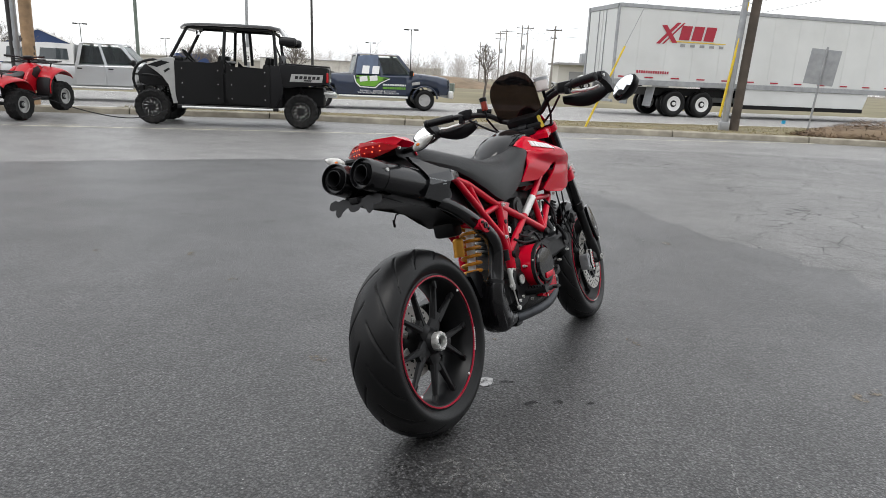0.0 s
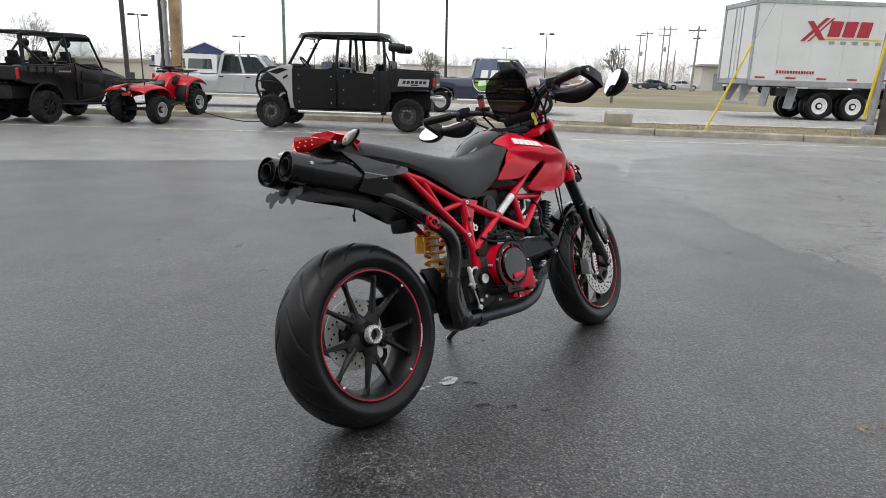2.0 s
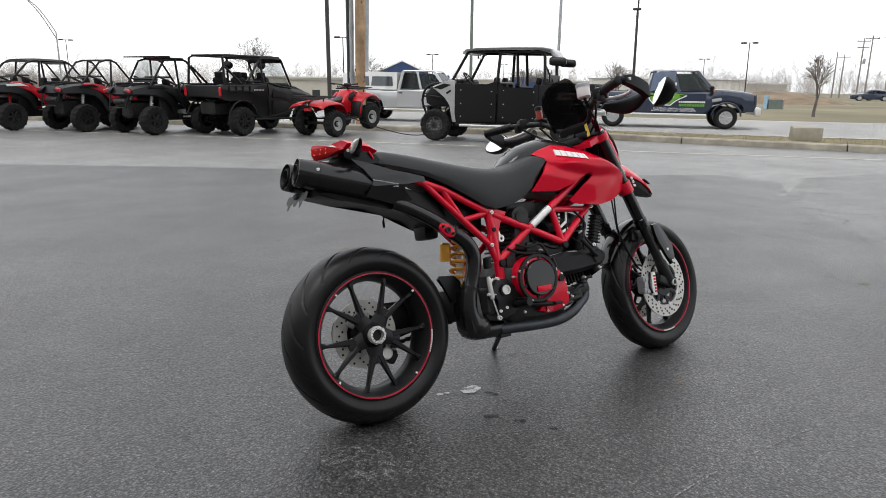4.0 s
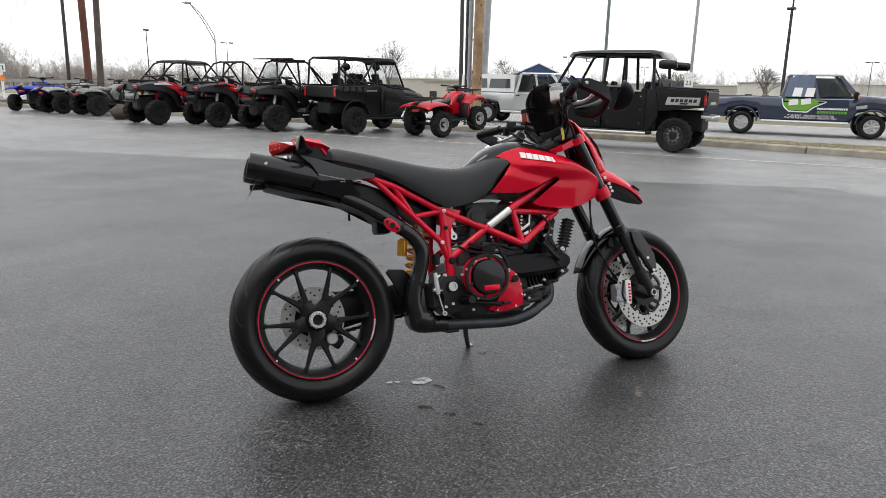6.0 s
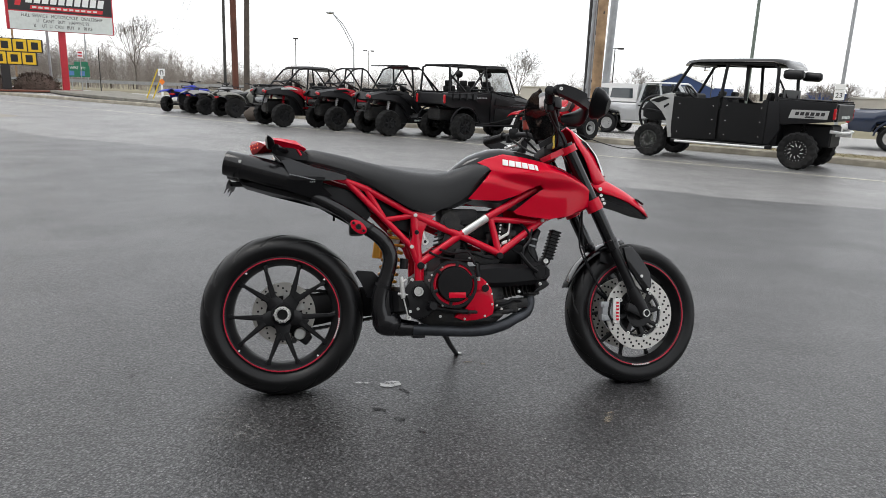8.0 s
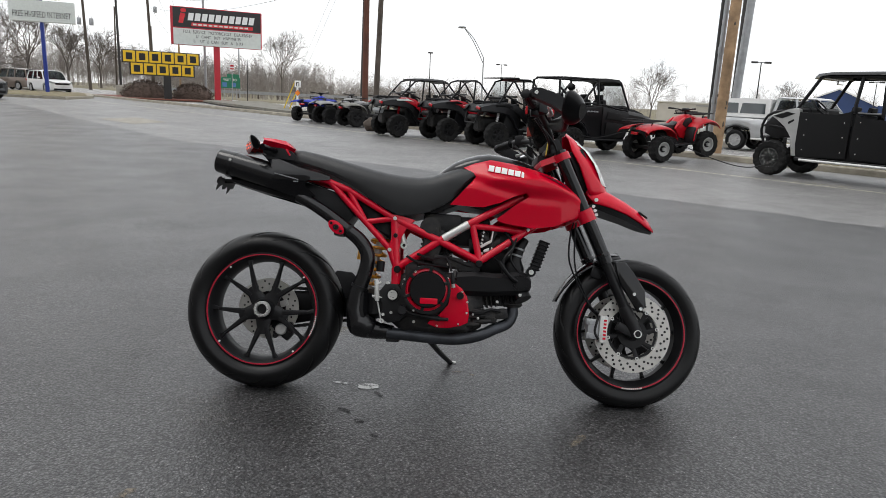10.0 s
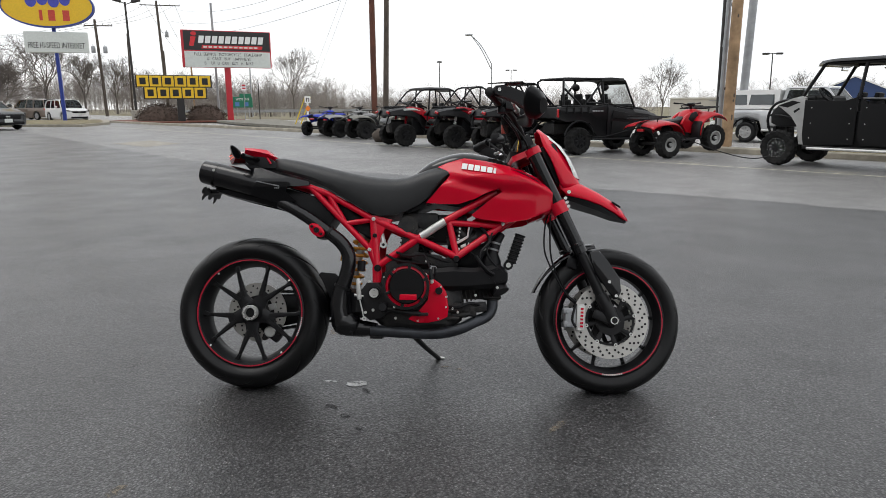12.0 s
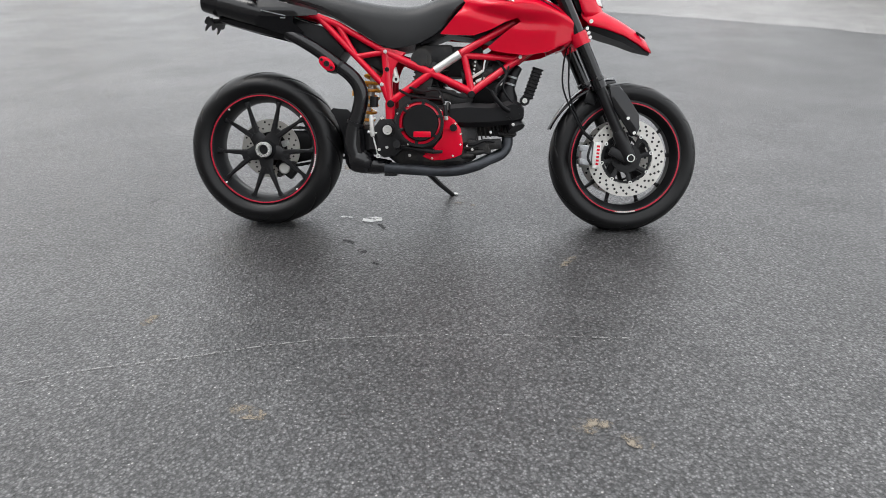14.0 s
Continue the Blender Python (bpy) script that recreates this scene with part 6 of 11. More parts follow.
    lathe_z(bm, [(0.013, 1.095), (0.015, 1.10), (0.015, 1.138)], 16, (1.042, 0.153, 0.014))
    pot = part("clutch_reservoir", bm, mat("red_fluid_pot", (0.30, 0.045, 0.03), 0.2, coat=0.5), front, "small pot of red fluid")
    bm = bmesh.new()
    lathe_z(bm, [(0.017, 1.136), (0.017, 1.152), (0.014, 1.155)], 16, (1.042, 0.153, 0.014))
    part("cap", bm, M_blackpl, pot)
    bm = bmesh.new()
    tube(bm, [(1.042, 0.153, 1.105), (1.05, 0.153, 1.07)], 0.005, 6)
    part("pot_stem", bm, M_blackpl, pot)
    bm = bmesh.new()
    lathe_z(bm, [(0.024, 1.12), (0.028, 1.125), (0.028, 1.165), (0.026, 1.168)], 20, (1.013, -0.146, 0))
    pot = part("brake_reservoir", bm, mat("cloudy_fluid_pot", (0.55, 0.50, 0.48), 0.25, coat=0.4), front, "clouded brake fluid pot")
    bm = bmesh.new()
    lathe_z(bm, [(0.029, 1.165), (0.029, 1.178), (0.025, 1.181)], 20, (1.013, -0.146, 0))
    part("cap", bm, M_galv, pot)
    bm = bmesh.new()
    tube(bm, [(1.013, -0.146, 1.12), (1.03, -0.145, 1.08)], 0.007, 6)
    part("pot_stem", bm, M_blackpl, pot)
    for pts, r in (([(1.03, -0.15, 1.07), (1.09, -0.13, 1.0), (1.13, -0.08, 0.90), (1.16, -0.06, 0.80)], 0.005), ([(1.03, 0.15, 1.07), (1.09, 0.13, 1.0), (1.10, 0.08, 0.93)], 0.005),
                   ([(0.99, -0.22, 1.08), (1.06, -0.14, 1.02), (1.08, -0.05, 0.96), (1.05, 0, 0.93)], 0.005), ([(0.99, 0.22, 1.08), (1.05, 0.14, 1.01), (1.07, 0.05, 0.97), (1.05, 0.0, 0.93)], 0.005)):
        bm = bmesh.new()
        tube(bm, pts, r, 7, True, 6)
        part("cable", bm, M_blackpl, front)
    bm = bmesh.new()
    box(bm, (1.066, -0.088, 1.000), (0.004, 0.016, 0.060), Matrix.Rotation(radians(-18), 4, "X") @ Matrix.Rotation(radians(10), 4, "Y"), 0.001, 1)
    part("key_tag", bm, M_yellow, front, "yellow key tag")
    bm = bmesh.new()
    box(bm, (1.06, 0, 0.965), (0.05, 0.12, 0.03), None, 0.008)
    disc_y(bm, (1.07, 0, 0.985), 0.02, -0.02, 0.02, 14)
    part("ignition_block", bm, M_blackmt, front)
    return bike


build_motorcycle()


# ---- poles, cables and street furniture ----
LEAN_X = -0.012


def pole(name, x, y, z0, h, r0, r1, material, label, lean=(0.0, 0.0), n=14, category="pole", group=""):
    t = thing(name, Matrix.Translation((x, y, z0)), label, category, group)
    bm = bmesh.new()
    k = 7
    tube(bm, [(lean[0] * h * i / k, lean[1] * h * i / k, h * i / k - (0.3 if i == 0 else 0)) for i in range(k + 1)], [r0 + (r1 - r0) * i / k for i in range(k + 1)], n)
    part("shaft", bm, material, t)
    return t


def crossarm(parent, z, width, turn=0.0, insulators=4):
    bm = bmesh.new()
    rot = Matrix.Rotation(turn, 4, "Z")
    box(bm, (0, 0, z), (width, 0.1, 0.12), rot, 0.01, 1)
    part("crossarm", bm, M_wooddk, parent)
    for k in range(insulators):
        bm = bmesh.new()
        p = rot @ V(-width / 2 + 0.1 + (width - 0.2) * k / max(1, insulators - 1), 0, 0)
        lathe_z(bm, [(0.03, z + 0.05), (0.05, z + 0.10), (0.035, z + 0.14), (0.05, z + 0.18), (0.02, z + 0.22)], 8, p)
        part("insulator", bm, M_galv, parent)


def can_transformer(parent, x, y, z):
    bm = bmesh.new()
    lathe_z(bm, [(0.22, z), (0.24, z + 0.03), (0.24, z + 0.7), (0.2, z + 0.78)], 14, (x, y, 0))
    tube(bm, [(x, y, z + 0.75), (x, y, z + 1.0)], 0.04, 8)
    part("transformer", bm, M_galv, parent, "grey pole transformer")


def lot_lamp(x, y, z0, h, heads=2, turn=0.0, material=None):
    material = material or M_darkpole
    t = pole("lot_lamp", x, y, z0, h, 0.09, 0.06, material, "tall parking lot lamp with flat box heads", (LEAN_X, 0), 8, "lamp", "far lot lamps")
    d = V(math.cos(turn), math.sin(turn), 0)
    for sgn in ((-1, 1) if heads == 2 else (0,)):
        bm = bmesh.new()
        c = V(LEAN_X * h, 0, h - 0.05) + d * (0.75 * sgn)
        box(bm, c, (0.75, 0.42, 0.22), Matrix.Rotation(turn, 4, "Z"), 0.05, 1)
        if sgn:
            tube(bm, [V(LEAN_X * h, 0, h - 0.05), c], 0.04, 6)
        part("lamp_head", bm, material, t)
    return t


def arm_lamp(x, y, z0, h, reach, turn, r=0.1, material=None, group="", rise=0.85):
    t = pole("street_lamp", x, y, z0, h, r, r * 0.6, material or M_galv, "grey steel street lamp with a long arm", (LEAN_X, 0), 10, "street lamp")
    d = V(math.cos(turn), math.sin(turn), 0)
    bm = bmesh.new()
    top = V(LEAN_X * h, 0, h)
    for o in (0.0, -0.5):
        tube(bm, [top + V(0, 0, o), top + d * reach * 0.45 + V(0, 0, 0.62 * rise + o * 0.6), top + d * reach * 0.92 + V(0, 0, rise)], 0.035, 7, True, 4)
    part("arm", bm, M_galv, t)
    bm = bmesh.new()
    blob(bm, top + d * reach + V(0, 0, rise), (0.36, 0.17, 0.1), 2, Matrix.Rotation(turn, 4, "Z"))
    part("lamp_head", bm, M_galv, t)
    return t


def build_poles():
    # pole group by the red quad
    base = V(-12.95, 16.35, 0.03)
    t = pole("utility_pole", base.x, base.y, base.z - 0.1, 12.5, 0.155, 0.13, M_wood, "new pale wooden utility pole beside the kerb", (0.004, 0.002), 18)
    rk = random.Random(31)
    for k in range(14):
        a, z = rk.uniform(0, 6.28), rk.uniform(0.6, 8.0)
        bm = bmesh.new()
        blob(bm, (0.150 * math.cos(a), 0.150 * math.sin(a), z), (0.03, 0.03, rk.uniform(0.04, 0.12)), 1)
        part("pole_knot", bm, M_wooddk, t, "dark knot")
    t = pole("steel_pole", -14.6, 18.35, -0.02, 12.0, 0.125, 0.11, M_galv, "galvanised steel mast with bolted foot plate", (0.016, 0.016), 14)
    bm = bmesh.new()
    box(bm, (0, 0, 0.1), (0.42, 0.42, 0.2), None, 0.03)
    part("foot", bm, M_conc, t)
    t = thing("conduit", Matrix.Translation((-13.31, 16.38, 0.03)), "grey steel cable conduit beside the wooden pole", "conduit")
    bm = bmesh.new()
    tube(bm, [(0, 0, -0.1), (0.0, 0.007, 3.4), (0.0, 0.02, 10)], 0.07, 12)
    part("pipe", bm, M_galv, t)
    for z in (1.3, 2.7):
        bm = bmesh.new()
        tube(bm, [(0, 0.002 * z, z), (0, 0.002 * z, z + 0.18)], 0.086, 12)
        part("coupling", bm, M_galv, t)
    t = pole("dark_post", -13.49, 16.455, 0.0, 11.5, 0.065, 0.058, M_darkpole, "dark cable riser beside the conduit", (-0.006, -0.003), 10)
    pole("utility_pole", -45.0, 47.3, -1.5, 17, 0.20, 0.17, M_darkpole, "tall dark pole across the road", (-0.012, 0.0), 10)
    # leaning pole with conduit at the verge
    t = pole("utility_pole", 5.13, 18.53, 0.08, 11.0, 0.115, 0.10, M_wooddk, "weathered grey wooden pole leaning on the verge", (0.040, 0), 16)
    bm = bmesh.new()
    tube(bm, [(-0.27, -0.12, -0.1), (-0.2, -0.12, 2.2), (0.02, -0.12, 8)], [0.085, 0.08, 0.06], 12)
    box(bm, (-0.27, -0.12, 0.1), (0.24, 0.24, 0.25), None, 0.03)
    part("conduit", bm, M_galv, t, "pale grey conduit on the pole")
    bm = bmesh.new()
    tube(bm, [(-0.42, -0.2, 0.35), (-0.12, -0.15, 3.1)], 0.032, 8)
    part("guy_guard", bm, M_yellow, t, "yellow plastic guy guard")
    # guy wire with yellow guard
    t = thing("guy_wire", Matrix.Translation((1.28, 16.57, 0.10)), "steel guy wire with a long yellow guard", "guy wire")
    bm = bmesh.new()
    d = (V(5.43, 18.53, 10.0) - V(1.28, 16.57, 0.10))
    tube(bm, [(0, 0, -0.1), d * 0.19], [0.026, 0.022], 8)
    part("guard", bm, M_yellow, t, "yellow guard tube")
    bm = bmesh.new()
    tube(bm, [d * 0.18, d], 0.006, 5)
    part("wire", bm, M_galv, t)
    # sign seen from behind
    t = thing("road_sign", Matrix.Translation((7.71, 20.88, 0.05)), "unpainted back of a square road sign on a leaning post", "road sign")
    bm = bmesh.new()
    tube(bm, [(0, 0, -0.2), (0.17, 0, 2.3)], 0.03, 8)
    part("post", bm, M_galv, t)
    bm = bmesh.new()
    box(bm, (0.13, 0.05, 1.76), (0.75, 0.012, 0.95), Matrix.Rotation(radians(6), 4, "Y") @ Matrix.Rotation(radians(-20), 4, "Z"), 0.004, 1)
    part("panel", bm, M_galv, t)
    # concrete block
    t = thing("concrete_block", Matrix.Translation(rp(11.65, 3.2, 0.08)) @ Matrix.Rotation(ROAD_TURN, 4, "Z"), "mossy broken concrete block on the verge", "concrete block")
    bm = bmesh.new()
    box(bm, (0, 0, 0.15), (0.58, 0.42, 0.30), None, 0.03)
    for v in bm.verts:
        v.co += 0.035 * noise.noise_vector(v.co * 5)
    part("block", bm, M_kerb, t)
    # further poles
    pole("steel_pole", -33.6, 53.9, -1.5, 18, 0.15, 0.12, M_steelgr, "thin green-grey steel mast beyond the road", (-0.004, 0), 10)
    t = pole("steel_pole", -14.4, 32.7, -0.1, 11, 0.085, 0.06, M_galv, "grey mast carrying a route shield", (0.0, 0), 10)
    bm = bmesh.new()
    box(bm, (0, -0.12, 1.62), (0.42, 0.02, 0.42), Matrix.Rotation(radians(20), 4, "Z"), 0.03, 1)
    sg = part("route_sign", bm, M_white, t, "white route number shield")
    bm = bmesh.new()
    box(bm, (0, -0.12, 1.98), (0.42, 0.02, 0.24), Matrix.Rotation(radians(20), 4, "Z"), 0.02, 1)
    part("route_plate", bm, M_white, t, "small pale plate over the shield")
    letters("23", 0.30, M_blackpl, sg, Matrix.Translation((-0.004, -0.135, 1.60)) @ Matrix.Rotation(radians(20), 4, "Z") @ Matrix.Rotation(radians(90), 4, "X"), "route_number", 1, 0.002)
    pole("tall_mast", -23.8, 68.8, -1.0, 11.0, 0.13, 0.08, M_darkpole, "tall slim lamp mast across the road", (LEAN_X, 0), 8)
    bm = bmesh.new()
    lot_lamp(-77.0, 106.8, -3, 9.6, 2, radians(30))
    lot_lamp(-100.5, 172.6, -4, 11.0, 2, radians(20))
    lot_lamp(-21.4, 106.7, -1.5, 9.0, 2, radians(5))
    lot_lamp(-38.9, 148.9, -3, 10.0, 2, radians(10))
    lot_lamp(-23.6, 68.0, -1.0, 9.6, 1, radians(10))
    lot_lamp(-100.6, 39.1, -2.0, 9.7, 1, radians(100))
    lot_lamp(-123.3, 62.4, -3, 10.8, 2, radians(70))
    lot_lamp(-62.0, 67.1, -2, 8.9, 2, radians(60))
    arm_lamp(-51.9, 26.3, -0.5, 5.0, 1.95, radians(-115), 0.08, None, "", 2.4)
    arm_lamp(-84.0, 9.0, 0, 8.5, 4.0, radians(-95))
    # two tall poles behind the row of vehicles
    t = pole("utility_pole", -34.2, 11.4, 0.1, 11.5, 0.165, 0.14, M_woodred, "dark red-brown creosoted utility pole", (0.0, -0.004), 14)
    pole("utility_pole", -37.3, 12.86, 0.1, 7.3, 0.17, 0.14, M_wooddk, "short grey wooden pole with no wires", (0.008, 0.026), 12)
    pole("utility_pole", -84.5, 24.1, -0.5, 22.0, 0.19, 0.14, M_darkpole, "thin dark utility pole with small fittings", (0.0, 0.008), 10)
    # distribution poles on the left
    t = pole("utility_pole", -91.6, -7.7, 0.0, 11.3, 0.2, 0.14, M_wooddk, "wooden distribution pole with two transformers", (0.0, -0.03), 10)
    crossarm(t, 10.6, 3.2, radians(80))
    can_transformer(t, 0.3, 0.55, 7.4)
    can_transformer(t, 0.3, -0.75, 7.4)
    t = pole("utility_pole", -107.1, -1.0, 0.0, 15.8, 0.24, 0.15, M_wooddk, "tall wooden pole with crossarm and transformer", (0.0, -0.03), 10)
    crossarm(t, 15.2, 5.4, radians(85), 5)
    can_transformer(t, 0.4, 0.6, 10.8)
    pole("utility_pole", -104, 2.6, 0.0, 7.2, 0.14, 0.12, M_wood, "short brown wooden pole", (0, -0.01), 8)
    pole("utility_pole", -116, -6.5, 0.0, 12, 0.14, 0.1, M_wooddk, "far wooden pole by the road", (0, 0.02), 8)
    pole("utility_pole", -150, -2, 0.0, 12, 0.16, 0.1, M_wooddk, "far wooden pole by the road", (0, -0.01), 8)
    t = pole("lamp_post", -63.0, -2.5, 0.0, 9.7, 0.11, 0.08, M_darkpole, "black twin-head lamp post on a concrete base", (0.0, -0.010), 10, "lamp")
    bm = bmesh.new()
    lathe_z(bm, [(0.42, -0.1), (0.42, 0.75), (0.38, 0.8)], 16)
    part("base", bm, M_conc, t, "round concrete base")
    for sgn in (-1, 1):
        bm = bmesh.new()
        box(bm, (0, sgn * 0.75, 9.85), (0.5, 0.75, 0.22), Matrix.Rotation(radians(sgn * 14), 4, "X"), 0.05, 1)
        tube(bm, [(0, 0, 9.55), (0, sgn * 0.5, 9.75)], 0.04, 6)
        part("lamp_head", bm, M_darkpole, t)
    # transmission poles on the right
    for x, y, h, arms in ((-15.3, 149.3, 8.4, 0), (-14.1, 149.4, 7.9, 1), (-10.5, 139.8, 10.1, 2), (-9.3, 139.9, 10.5, 1), (-5.7, 128.1, 10.5, 2), (-4.7, 128.1, 10.5, 1), (-3.8, 135.2, 6.8, 0), (0.1, 88.3, 7.7, 3)):
        t = pole("transmission_pole", x, y, -0.3, h, 0.15, 0.09, M_greypole, "grey wooden power line pole with crossarm", (0.02 if arms == 3 else 0.0, 0), 8, "utility pole", "power line poles")
        if arms:
            crossarm(t, h - 0.5, 2.0, radians(10), 3)
        if arms == 2:
            crossarm(t, h - 1.5, 1.8, radians(10), 3)
            can_transformer(t, 0.4, 0, h - 4.2)
        if arms == 3:
            crossarm(t, h - 1.4, 0.8, radians(10), 2)
    # overhead cables, each a thing
    def cable(a, b, sag, r=0.012):
        bm = bmesh.new()
        a, b = V(*a), V(*b)
        tube(bm, [a.lerp(b, i / 14) - V(0, 0, 4 * sag * (i / 14) * (1 - i / 14)) for i in range(15)], r, 4)
        ob = new("overhead_cable", finish(bm, "overhead_cable", M_darkpole))
        tagged(ob, "thin dark overhead cable", "cable", "overhead cables")
    cable((-12.95, 16.35, 9.2), (-34.2, 11.4, 8.4), 0.35, 0.011)
    cable((-12.95, 16.35, 8.9), (-34.2, 11.4, 7.6), 0.5, 0.010)
    cable((-12.95, 16.35, 9.4), (5.33, 18.53, 8.9), 0.25, 0.014)
    cable((-12.95, 16.35, 9.9), (5.33, 18.53, 9.3), 0.3, 0.012)
    for k in range(3):
        cable((-34.2, 11.4, 7.2 + 0.7 * k), (-107, -1.0 + 1.2 * k, 11.5 + 1.6 * k), 1.2, 0.013)
        cable((-91.6, -9 + 1.3 * k, 10.8), (-107, -3 + 2 * k, 15.3), 0.5, 0.015)
        cable((-107, -3 + 2 * k, 15.3), (-260, 6 + 2 * k, 14), 2.5, 0.022)
        cable((-91.6, -9 + 1.3 * k, 10.8), (-130, -40 + 1.3 * k, 12), 0.9, 0.016)
    for k in range(2):
        cable((0.1, 88.3, 7.0 - k), (-4.7, 128.1, 9.9 - k), 0.8, 0.018)
        cable((-4.7, 128.1, 9.9 - k), (-9.3, 139.9, 9.9 - k), 0.4, 0.02)
        cable((0.1, 88.3, 7.0 - k), (26, 60, 10.5 - k), 0.9, 0.016)


build_poles()


# ---- signs on the left ----
M_signred = mat("sign_red", (0.50, 0.02, 0.035), 0.4, var=0.08)
M_signblk = mat("sign_black", (0.015, 0.013, 0.014), 0.35, var=0.15)
M_signyel = mat("sign_yellow", (0.80, 0.50, 0.015), 0.4, var=0.06)
M_signwht = mat("sign_white_panel", (0.66, 0.69, 0.66), 0.4, var=0.06)
M_signblue = mat("sign_blue", (0.02, 0.045, 0.28), 0.4, var=0.1)
M_signgreen = mat("highway_green", (0.01, 0.17, 0.09), 0.4, var=0.1)
M_letter = mat("letter_black", (0.012, 0.012, 0.012), 0.6)
FACE = Matrix(((0, 0, 1, 0), (1, 0, 0, 0), (0, 1, 0, 0), (0, 0, 0, 1)))


def facing(x, y, z=0.0, turn=0.0):
    """A frame whose x runs to the right as seen from the lot, y up and z towards the lot (the world's +x), turned about the vertical."""
    return Matrix.Translation((x, y, z)) @ Matrix.Rotation(radians(turn), 4, "Z") @ FACE


def flat_box(bm, x, y, w, h, z0, z1, bevel=0.0):
    box(bm, (x, y, (z0 + z1) / 2), (w, h, z1 - z0), None, bevel, 1)


def build_signs():
    # dealership sign
    t = thing("pylon_sign", facing(-52.0, 4.75, 0, 2), "red pylon sign with black panel and letter board", "sign")
    bm = bmesh.new()
    box(bm, (0, 2.1, -0.1), (0.42, 4.6, 0.42), None, 0.02, 1)
    part("post", bm, M_signred, t, "red square post")
    bm = bmesh.new()
    flat_box(bm, 0.05, 5.22, 6.35, 2.62, -0.35, 0.25, 0.04)
    cab = part("cabinet", bm, M_signred, t)
    bm = bmesh.new()
    flat_box(bm, 0.09, 5.80, 6.10, 1.36, 0.252, 0.262)
    part("logo_panel", bm, M_signblk, cab, "black panel with plain white and red shapes")
    bm = bmesh.new()
    flat_box(bm, 0.09, 4.49, 6.10, 1.12, 0.252, 0.262)
    part("letter_board", bm, M_signwht, cab, "white changeable letter board")
    bm = bmesh.new()
    for k in range(10):
        x0 = -1.98 + 0.47 * k
        vs = [(x0, 5.62), (x0 + 0.36, 5.62), (x0 + 0.46, 6.14), (x0 + 0.10, 6.14)]
        loft(bm, [[V(x, y, z) for x, y in vs] for z in (0.262, 0.275)])
    part("logo_shape", bm, M_white, cab, "white slanted blocks").matrix_basis = Matrix.Identity(4)
    bm = bmesh.new()
    loft(bm, [[V(x, y, z) for x, y in ((-1.75, 5.24), (2.55, 5.24), (2.6, 5.48), (-1.7, 5.48))] for z in (0.262, 0.272)])
    loft(bm, [[V(x, y, z) for x, y in ((-2.6, 5.42), (-2.3, 5.40), (-2.1, 6.05), (-2.45, 6.10))] for z in (0.262, 0.275)])
    lathe = [V(-2.25 + 0.2 * math.cos(a), 6.28 + 0.14 * math.sin(a), 0) for a in [2 * math.pi * k / 16 for k in range(16)]]
    loft(bm, [[p + V(0, 0, z) for p in lathe] for z in (0.262, 0.275)])
    part("logo_shape", bm, mat("logo_red", (0.62, 0.02, 0.03), 0.4), cab, "red bar and figure")
    bm = bmesh.new()
    for k in range(11):
        flat_box(bm, -1.5 + 0.36 * k, 5.36, 0.25, 0.11, 0.273, 0.278)
    part("logo_shape", bm, M_signwht, cab)
    for row, y in (("FULL  SERVICE   MOTORCYCLE   DEALERSHIP", 4.83), ("U   CANT   BUY   HAPPINE SS", 4.52), ("B     UT  U  CAN   BUY   A   BI KE", 4.20)):
        letters(row, 0.30, M_letter, cab, Matrix.Translation((0.12, y, 0.268)), "lettering", 0.80, 0.004)
    # yellow tile sign on a dark post
    t = thing("tile_sign", facing(-50.6, 1.25, 0, 4), "sign of yellow square tiles with black shapes", "sign")
    bm = bmesh.new()
    box(bm, (0.05, 0.9, -0.2), (0.5, 1.9, 0.4), None, 0.02, 1)
    part("post", bm, M_signblk, t)
    for y, x0, n in ((2.86, -2.36, 6), (2.05, -1.90, 5)):
        bm = bmesh.new()
        flat_box(bm, x0 + 0.83 * (n - 1) / 2, y, 0.83 * n + 0.12, 0.86, -0.45, 0.0, 0.02)
        row = part("cabinet", bm, M_signblk, t)
        for k in range(n):
            bm = bmesh.new()
            flat_box(bm, x0 + 0.83 * k, y, 0.76, 0.74, 0.0, 0.03, 0.015)
            tile = part("tile", bm, M_signyel, row, "yellow square tile")
            bm = bmesh.new()
            cx = x0 + 0.83 * k
            flat_box(bm, cx, y, 0.40, 0.46, 0.03, 0.036, 0.003)
            part("tile_shape", bm, M_letter, tile, "black block shape")
    # tall inn sign
    t = thing("inn_sign", facing(-52.46, -6.66, 0.383, -4) @ Matrix.Diagonal((0.663, 0.663, 0.663, 1)), "tall inn sign with yellow oval over a letter board", "sign")
    bm = bmesh.new()
    box(bm, (0.15, 4.5, -0.3), (0.34, 10.6, 0.36), Matrix.Rotation(radians(0.5), 4, "Z"), 0.03, 1)
    part("post", bm, M_signblue, t, "blue steel post")
    bm = bmesh.new()
    flat_box(bm, 0.3, 7.7, 6.0, 2.1, -0.3, 0.2, 0.05)
    brd = part("letter_board", bm, M_signwht, t, "white changeable letter board")
    letters("FREE HI-SPEED INTERNET", 0.85, M_letter, brd, Matrix.Translation((0.3, 7.35, 0.21)), "lettering", 0.56, 0.006)
    bm = bmesh.new()
    ov = [V(-0.1 + 4.25 * math.cos(a), 11.25 + 2.0 * math.sin(a), 0) for a in [2 * math.pi * k / 48 for k in range(48)]]
    loft(bm, [[p + V(0, 0, z) for p in ov] for z in (-0.35, 0.35)])
    oval = part("oval", bm, M_signyel, t, "yellow oval panel", 60)
    bm = bmesh.new()
